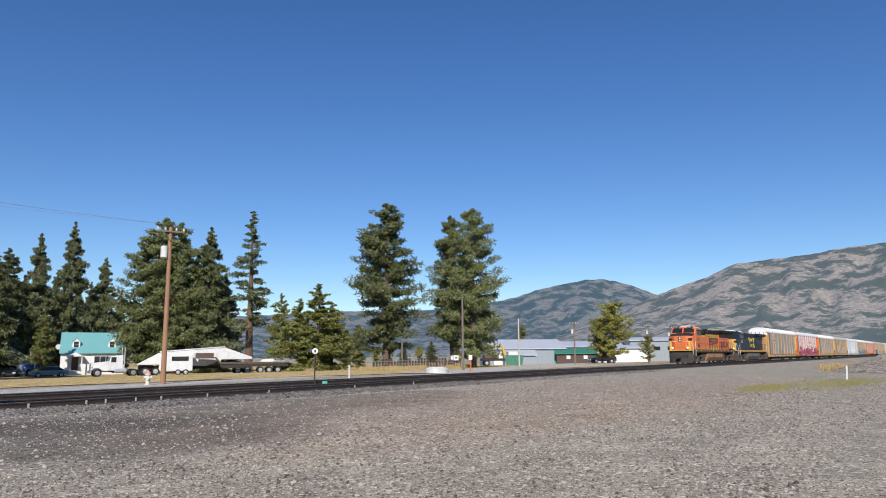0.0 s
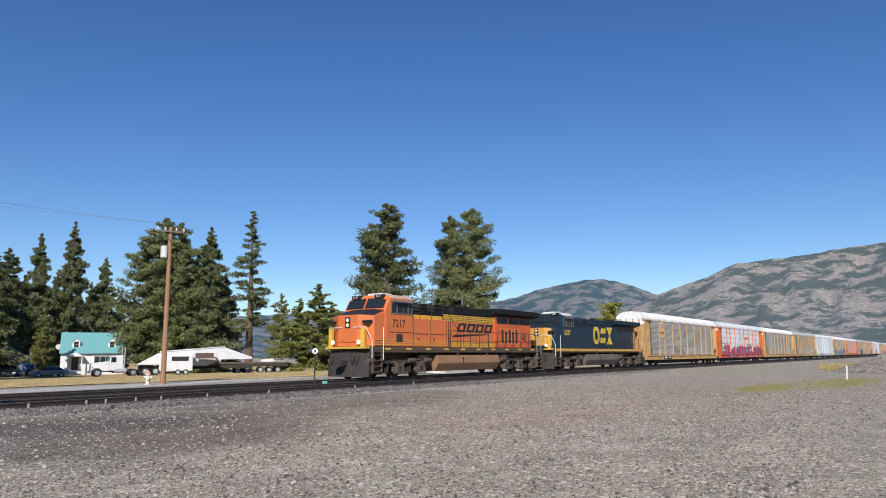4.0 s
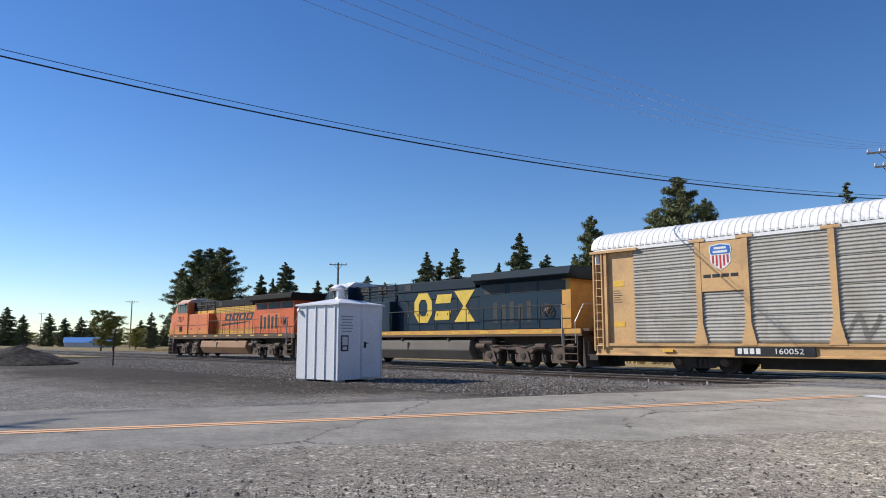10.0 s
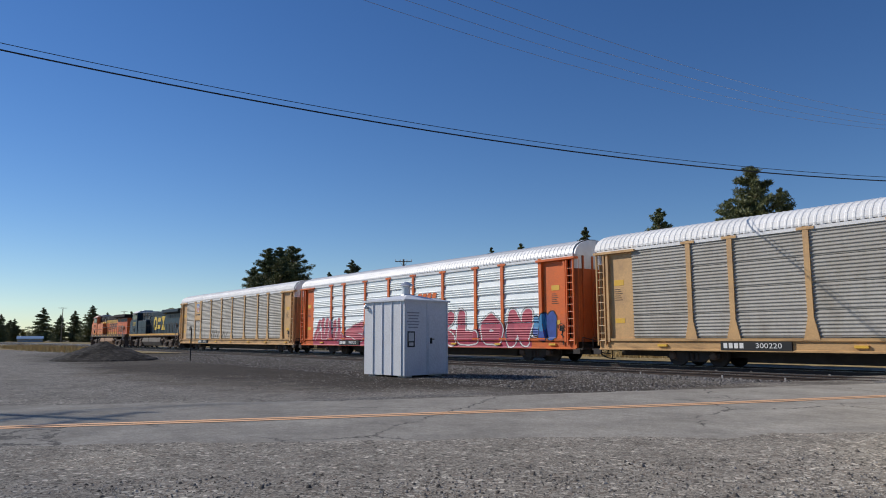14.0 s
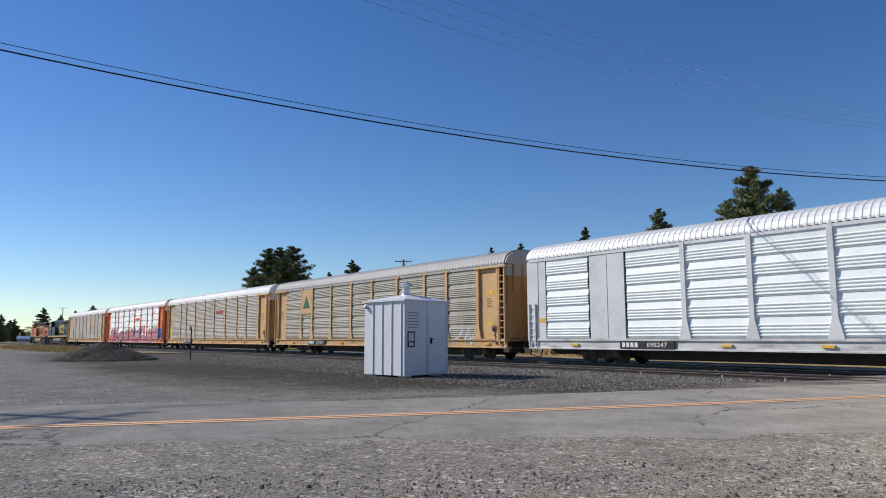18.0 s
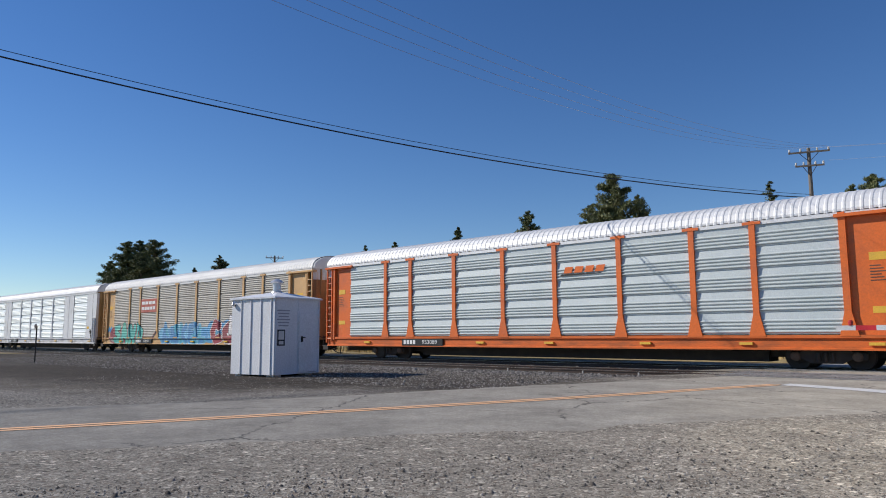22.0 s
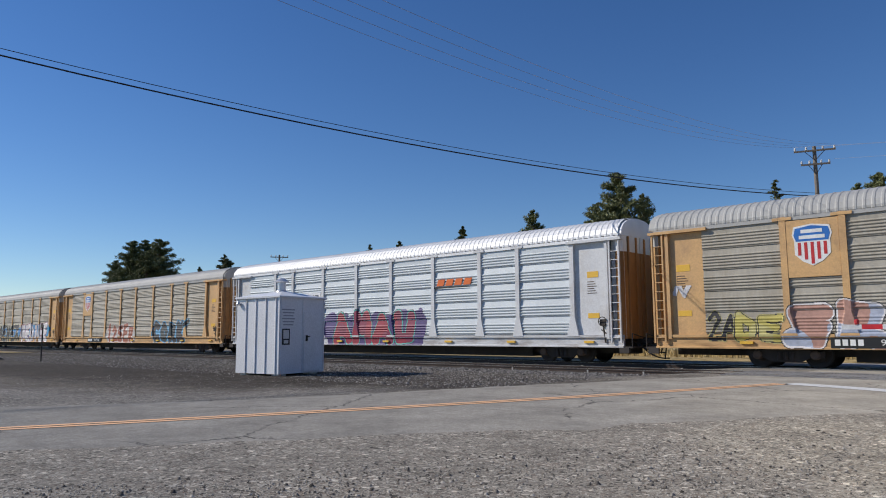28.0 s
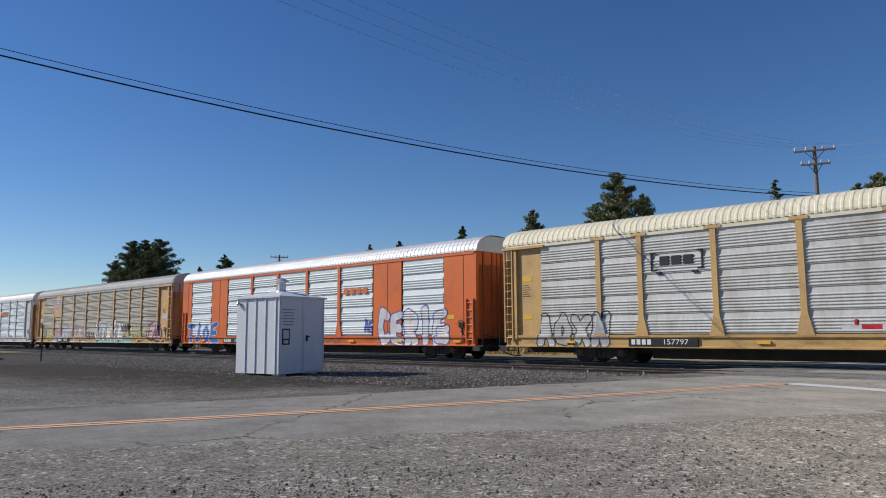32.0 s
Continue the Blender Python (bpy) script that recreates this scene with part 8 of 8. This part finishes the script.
def trailers():
    t = thing("hopper_trailer", base(36.8, 99, -36.8 + 4), "white bottom-dump hopper trailer with sloping ends", "trailer")
    bm = bmesh.new()
    prism(bm, [(-7.5, 1.3), (-4.6, 2.9), (3.2, 3.5), (6.8, 2.2), (6.8, 1.9), (3.0, 1.9), (1.0, 1.1), (-2.0, 1.1), (-4.0, 1.3)], "y", -1.2, 1.2)
    soften(bm, 0.05)
    part("hopper", bm, WHITEP, t)
    for k in range(12):
        bm = bmesh.new()
        x = -3.4 + k * 0.55
        box(bm, x, x + 0.1, -1.26, -1.2, 1.6, 2.9)
        part("rib", bm, WHITEP, t)
    bm = bmesh.new()
    prism(bm, [(-4.7, 2.9), (3.2, 3.5), (3.2, 3.62), (-4.7, 3.02)], "y", -1.28, 1.28)
    part("rim", bm, WHITEP, t)
    for x in (-6.3, -5.1, 5.0, 6.2):
        for y in (-1.0, 1.0):
            wheel(t, x, y, 0.5, STEEL, 0.35)
    bm = bmesh.new()
    box(bm, -7.2, 6.9, -0.5, 0.5, 0.75, 1.15)
    part("chassis", bm, DARK_IRON, t)
    h = thing("horse_trailer", base(35.3, 96, -35.3), "white boxy livestock trailer with rounded front", "trailer")
    bm = bmesh.new()
    prism(bm, [(-1.9, 0.5), (-2.1, 0.9), (-1.7, 2.5), (-1.3, 2.75), (1.9, 2.75), (1.9, 0.5)], "y", -1.0, 1.0)
    soften(bm, 0.06)
    part("body", bm, WHITEP, h)
    for x in (0.2, 1.1):
        wheel(h, x, -0.95, 0.36)
        wheel(h, x, 0.95, 0.36)
    bm = bmesh.new()
    box(bm, -0.6, 1.4, -1.02, -1.0, 1.75, 2.3)
    part("side_window", bm, GLASS, h)
    f = thing("flatbed_trailer", base(40.2, 96, -40.2 + 3), "low rusty flatbed trailer with timber deck", "trailer")
    bm = bmesh.new()
    prism(bm, [(-6.0, 1.9), (-3.6, 1.9), (-3.0, 1.2), (5.4, 1.2), (6.8, 0.75), (6.8, 0.9), (5.4, 1.42), (-2.9, 1.42), (-3.5, 2.1), (-6.0, 2.1)], "y", -1.2, 1.2)
    part("deck", bm, DIRTY, f)
    bm = bmesh.new()
    box(bm, -3.0, 5.5, -1.1, 1.1, 0.85, 1.2)
    part("chassis", bm, DARK_IRON, f)
    for x in (2.0, 3.1, 4.2):
        wheel(f, x, -1.0, 0.42, STEEL, 0.3)
        wheel(f, x, 1.0, 0.42, STEEL, 0.3)
    bm = bmesh.new()
    hull(bm, [(x, y, z) for x, y, z in ((2.0, -0.8, 1.43), (5.2, -0.8, 1.43), (2.0, 0.8, 1.43), (5.2, 0.8, 1.43), (2.3, -0.5, 1.75), (5.0, -0.5, 1.95), (2.3, 0.5, 1.75), (5.0, 0.5, 1.95))])
    part("load", bm, OFF_WHITE, f, "pale wrapped load")
    bm = bmesh.new()
    box(bm, -6.0, -3.8, -0.9, 0.9, 2.1, 2.6)
    part("rack", bm, BROWN_WALL, f)
    r = thing("axle_frame", base(33.2, 100, -33), "small green truck axle frame", "axle frame")
    bm = bmesh.new()
    box(bm, -0.9, 1.3, -0.4, 0.4, 0.45, 0.8)
    part("chassis", bm, surface("green_machine_paint", (0.03, 0.25, 0.12), None, 0.5), r)
    wheel(r, -0.4, -0.6, 0.5, OFF_WHITE)
    wheel(r, 0.9, -0.6, 0.5, OFF_WHITE)
    wheel(r, -0.4, 0.6, 0.5)
    v = thing("propane_tank", base(22.2, 75, -22.2), "long white propane tank on feet", "tank")
    bm = bmesh.new()
    lathe(bm, [(0.3, -1.4), (0.52, -1.15), (0.55, -0.9), (0.55, 0.9), (0.52, 1.15), (0.3, 1.4)], (0, 0, 0.85), "x", 16)
    part("vessel", bm, WHITE, v, "", True)
    for x in (-0.8, 0.8):
        bm = bmesh.new()
        box(bm, x - 0.1, x + 0.1, -0.4, 0.4, 0, 0.4)
        part("foot", bm, PALE_ROAD, v)


trailers()


def yard_things():
    rng = random.Random(9)
    for k in range(9):
        az, d = 50.6 + k * 0.72, 78 + 3 * (k % 3)
        s = thing("timber_stack", base(az, d), "dark stacked timber racks with gaps", "timber stack", "dark timber stacks")
        for j in range(3 + k % 2):
            for i in range(4):
                bm = bmesh.new()
                x0 = -0.6 + i * 0.32
                box(bm, x0, x0 + 0.22, -0.6, 0.6, 0.12 + j * 0.3, 0.3 + j * 0.3)
                part("timber", bm, DARK_IRON if rng.random() < 0.7 else BROWN_WALL, s)
            bm = bmesh.new()
            box(bm, -0.65, 0.7, -0.5, -0.4, j * 0.3, 0.12 + j * 0.3)
            part("spacer", bm, GREY_POLE, s)
    b = thing("yard_sign", base(56.9, 84), "white and yellow yard signboard on legs", "signboard")
    b.scale = (0.6, 0.6, 0.6)
    for x0, x1, z0, z1, mt in ((-0.6, 0.35, 1.5, 2.5, WHITE), (0.4, 0.8, 1.9, 2.6, YELLOW), (-1.2, -0.65, 1.6, 2.4, OFF_WHITE)):
        bm = bmesh.new()
        box(bm, x0, x1, -0.05, 0, z0, z1)
        part("board", bm, mt, b)
    bm = bmesh.new()
    lathe(bm, [(0.25, -0.06), (0.25, -0.055)], (-0.12, 0, 2.0), "y", 12)
    part("emblem", bm, TEAL_DOOR, b)
    for x in (-1.0, 0.0, 0.7):
        bm = bmesh.new()
        box(bm, x - 0.05, x + 0.05, 0, 0.1, 0, 2.5)
        part("leg", bm, DARK_IRON, b)
    e = thing("yellow_crane_truck", base(60.2, 118, -50), "white truck with a yellow folded crane arm", "truck")
    for nm, x0, x1, z0, z1, mt in (("cab", 1.6, 3.2, 0.6, 2.3, WHITEP), ("bed", -2.8, 1.5, 0.8, 1.2, DARK_IRON), ("load", -2.4, 0.0, 1.2, 1.8, DIRTY)):
        bm = bmesh.new()
        box(bm, x0, x1, -1.0, 1.0, z0, z1)
        soften(bm, 0.08)
        part(nm, bm, mt, e)
    bm = bmesh.new()
    rod(bm, (1.3, 0, 1.2), (0.8, 0, 3.2), 0.2, 8)
    rod(bm, (0.8, 0, 3.2), (-3.0, 0, 2.9), 0.18, 8, 0.12)
    part("crane_arm", bm, YELLOW, e)
    for x in (-2.0, 2.3):
        for y in (-0.9, 0.9):
            wheel(e, x, y, 0.45)
    s = thing("waste_skip", base(61.5, 112, -60), "green steel waste skip", "skip")
    bm = bmesh.new()
    prism(bm, [(-1.2, 0), (1.2, 0), (1.5, 1.6), (-1.5, 1.6)], "y", -0.9, 0.9)
    part("skip", bm, GREEN_ROOF, s)
    h = thing("fire_hydrant", base(33.35, 38.5), "pale cream fire hydrant with a pink cap", "hydrant")
    h.scale = (0.8, 0.8, 0.8)
    bm = bmesh.new()
    lathe(bm, [(0.2, 0), (0.2, 0.06), (0.13, 0.08), (0.13, 0.62), (0.18, 0.64), (0.18, 0.7)], (0, 0, 0))
    part("barrel", bm, surface("cream_paint", (0.7, 0.62, 0.48), None, 0.6), h, "", True)
    bm = bmesh.new()
    lathe(bm, [(0.17, 0.7), (0.15, 0.82), (0.05, 0.9), (0.05, 0.96)], (0, 0, 0))
    part("cap", bm, surface("pink_paint", (0.6, 0.3, 0.25), None, 0.6), h, "", True)
    bm = bmesh.new()
    rod(bm, (-0.25, 0, 0.5), (0.25, 0, 0.5), 0.08, 10)
    rod(bm, (0, -0.24, 0.45), (0, 0, 0.45), 0.09, 10)
    part("outlet", bm, OFF_WHITE, h)
    g = thing("speed_sign", base(45.6, 35.5), "round white sign on a dark thin post", "road sign")
    bm = bmesh.new()
    rod(bm, (0, 0, -0.2), (0, 0, 1.75), 0.035)
    part("post", bm, DARK_IRON, g)
    bm = bmesh.new()
    lathe(bm, [(0.14, -0.05), (0.14, -0.035)], (0, 0, 1.65), "y", 18)
    d = part("disc", bm, WHITE, g)
    bm = bmesh.new()
    box(bm, -0.04, 0.04, -0.06, -0.05, 1.58, 1.72)
    part("sign_bar", bm, LETTER_BLACK, d)
    b = thing("switch_box", base(46.4, 33.5), "small green switch box on a concrete slab", "switch box")
    bm = bmesh.new()
    box(bm, -0.12, 0.12, -0.1, 0.1, 0.05, 0.26)
    soften(bm, 0.02)
    part("housing", bm, TEAL_DOOR, b)
    bm = bmesh.new()
    box(bm, -0.3, 0.3, -0.2, 0.2, -0.05, 0.05)
    part("slab", bm, PALE_ROAD, b)
    o = thing("orange_marker", base(58.0, 60), "orange and white marker post", "marker post")
    bm = bmesh.new()
    rod(bm, (0, 0, -0.1), (0, 0, 1.2), 0.06)
    part("post", bm, surface("orange_marker_paint", ORG, None, 0.6), o)
    bm = bmesh.new()
    box(bm, -0.15, 0.15, -0.08, -0.06, 1.0, 1.4)
    part("plate", bm, WHITE, o)
    c = thing("manhole_ring", base(55.3, 56), "white concrete ring on the verge", "concrete ring")
    bm = bmesh.new()
    lathe(bm, [(0.9, 0), (0.9, 0.35), (0.6, 0.5), (0.3, 0.5)], (0, 0, 0))
    part("ring", bm, OFF_WHITE, c)
    u = thing("utility_marker", base(48.3, 40), "thin pale marker post in the grass", "marker post")
    bm = bmesh.new()
    rod(bm, (0, 0, -0.1), (0, 0, 0.9), 0.05)
    part("post", bm, OFF_WHITE, u)


yard_things()

# ---- mountains ----


def ridge(name, label, az0, az1, d0, d1, profile, colour, rock, haze_glow, seed):
    """A far mountain side: profile gives its crest as (azimuth, elevation) in degrees, haze_glow its haze as emission
    colour and strength.
    """
    azs, els = [p[0] for p in profile], [p[1] for p in profile]
    n, rows = 220, 46
    verts = []
    for j in range(rows + 1):
        f = j / rows
        for i in range(n + 1):
            az = az0 + (az1 - az0) * i / n
            crest = float(np.interp(az, azs, els)) + 0.1 * noise.noise((az * 1.3, seed, 0)) + 0.05 * noise.noise((az * 5, seed, 1))
            d = d0 + (d1 - d0) * f
            gully = 0.2 * noise.noise((az * 0.5, f * 2.0, seed)) + 0.1 * noise.noise((az * 1.6, f * 4, seed + 2)) + 0.05 * noise.noise((az * 5, f * 9, seed + 4))
            el = crest * (f ** 0.85 + gully * math.sin(math.pi * f) * 0.45)
            x, y = at(az, d)
            verts.append((x, y, 1.2 + d * math.tan(radians(el)) if j else -60.0))
    w = n + 1
    faces = [(j * w + i, j * w + i + 1, (j + 1) * w + i + 1, (j + 1) * w + i) for j in range(rows) for i in range(n)]
    me = bpy.data.meshes.new(name)
    me.from_pydata(verts, [], faces)
    me.shade_smooth()
    m, nt, bsdf = nodes_of(name + "_slope")
    tc = nt.nodes.new("ShaderNodeTexCoord")
    mp = nt.nodes.new("ShaderNodeMapping")
    mp.inputs["Scale"].default_value = (1, 1, 1.3)
    nt.links.new(tc.outputs["Object"], mp.inputs[0])
    woods = step(nt, noise_of(nt, mp.outputs[0], 0.011, 10.0, 0.72), 0.46, 0.54)
    fine = step(nt, noise_of(nt, mp.outputs[0], 0.09, 6.0, 0.8), 0.42, 0.58)
    col = blend(nt, woods, rock, colour)
    col = blend(nt, maths(nt, "MULTIPLY", fine, 0.55), col, tuple(c * 0.45 for c in colour))
    nt.links.new(col, bsdf.inputs["Base Color"])
    bsdf.inputs["Roughness"].default_value = 1.0
    # Distance haze is put in as a faint bluish emission of the slope.
    bsdf.inputs["Emission Color"].default_value = (*haze_glow[:3], 1)
    bsdf.inputs["Emission Strength"].default_value = haze_glow[3]
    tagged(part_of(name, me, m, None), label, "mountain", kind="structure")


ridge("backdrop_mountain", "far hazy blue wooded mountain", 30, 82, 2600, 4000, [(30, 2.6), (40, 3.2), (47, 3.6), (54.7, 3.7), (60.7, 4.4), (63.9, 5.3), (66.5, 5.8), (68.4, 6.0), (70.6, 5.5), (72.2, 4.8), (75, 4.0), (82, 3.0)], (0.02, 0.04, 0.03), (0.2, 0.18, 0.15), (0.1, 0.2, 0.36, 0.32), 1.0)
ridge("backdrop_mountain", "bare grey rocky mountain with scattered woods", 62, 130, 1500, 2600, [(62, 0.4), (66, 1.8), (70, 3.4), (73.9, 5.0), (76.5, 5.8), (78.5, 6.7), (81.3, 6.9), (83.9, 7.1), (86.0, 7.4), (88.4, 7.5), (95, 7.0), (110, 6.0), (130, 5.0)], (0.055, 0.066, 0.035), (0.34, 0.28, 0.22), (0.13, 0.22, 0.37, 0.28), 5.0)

# ---- what moves ----


PASSED = ((0, 88.3), (2, 58.6), (4.5, 20.4), (6, -2.0), (8, -32.1), (10, -61.5), (11.5, -84.1), (13, -106.8), (14, -122.1), (17, -168.5),
          (20, -214.85), (22, -246.5), (23, -262.3), (25, -294.1), (28, -342.25), (30, -374.1), (32, -406.3))


def along_line(t):
    """Where the train's front coupler is, gliding from one known place to the next."""
    k = max(i for i in range(len(PASSED) - 1) if PASSED[i][0] <= t or i == 0)

    def slope(i):
        a, b = PASSED[max(i - 1, 0)], PASSED[min(i + 1, len(PASSED) - 1)]
        return (b[1] - a[1]) / (b[0] - a[0])
    (t0, p0), (t1, p1) = PASSED[k], PASSED[k + 1]
    w = t1 - t0
    f = (t - t0) / w
    return p0 * (2 * f ** 3 - 3 * f * f + 1) + slope(k) * w * (f ** 3 - 2 * f * f + f) + p1 * (3 * f * f - 2 * f ** 3) + slope(k + 1) * w * (f ** 3 - f * f)


def motions():
    start = 0.0
    for ob, length in [(lead, LOCO + 0.25), (second, LOCO - 0.25)] + [(c, CAR) for c in CARS]:
        rows = []
        for i in range(65):
            t = i * 0.5
            x = along_line(t) + start
            mid = x + length / 2
            turn = math.degrees(math.atan(bend_at(mid + 1) - bend_at(mid)))
            c, s = math.cos(radians(turn)), math.sin(radians(turn))
            rows.append((t, pose(mid - length / 2 * c, RAIL_Y[1] + bend_at(mid) - length / 2 * s, 0, 0, 0, turn)))
        walk(ob, rows)
        start += length
    first = {}
    for ob, r in SPIN:
        if r not in first:
            rows, n = [], 32 * 30
            for i in range(n + 1):
                t = i / 30
                rows.append((t, pose(0, 0, 0, 0, math.degrees((along_line(t) - along_line(0)) / r), 0)))
            walk(ob, rows)
            first[r] = ob
        else:
            keys = ob.animation_data_create()
            ob.rotation_mode = "QUATERNION"
            keys.action = first[r].animation_data.action
            keys.action_slot = first[r].animation_data.action_slot


motions()
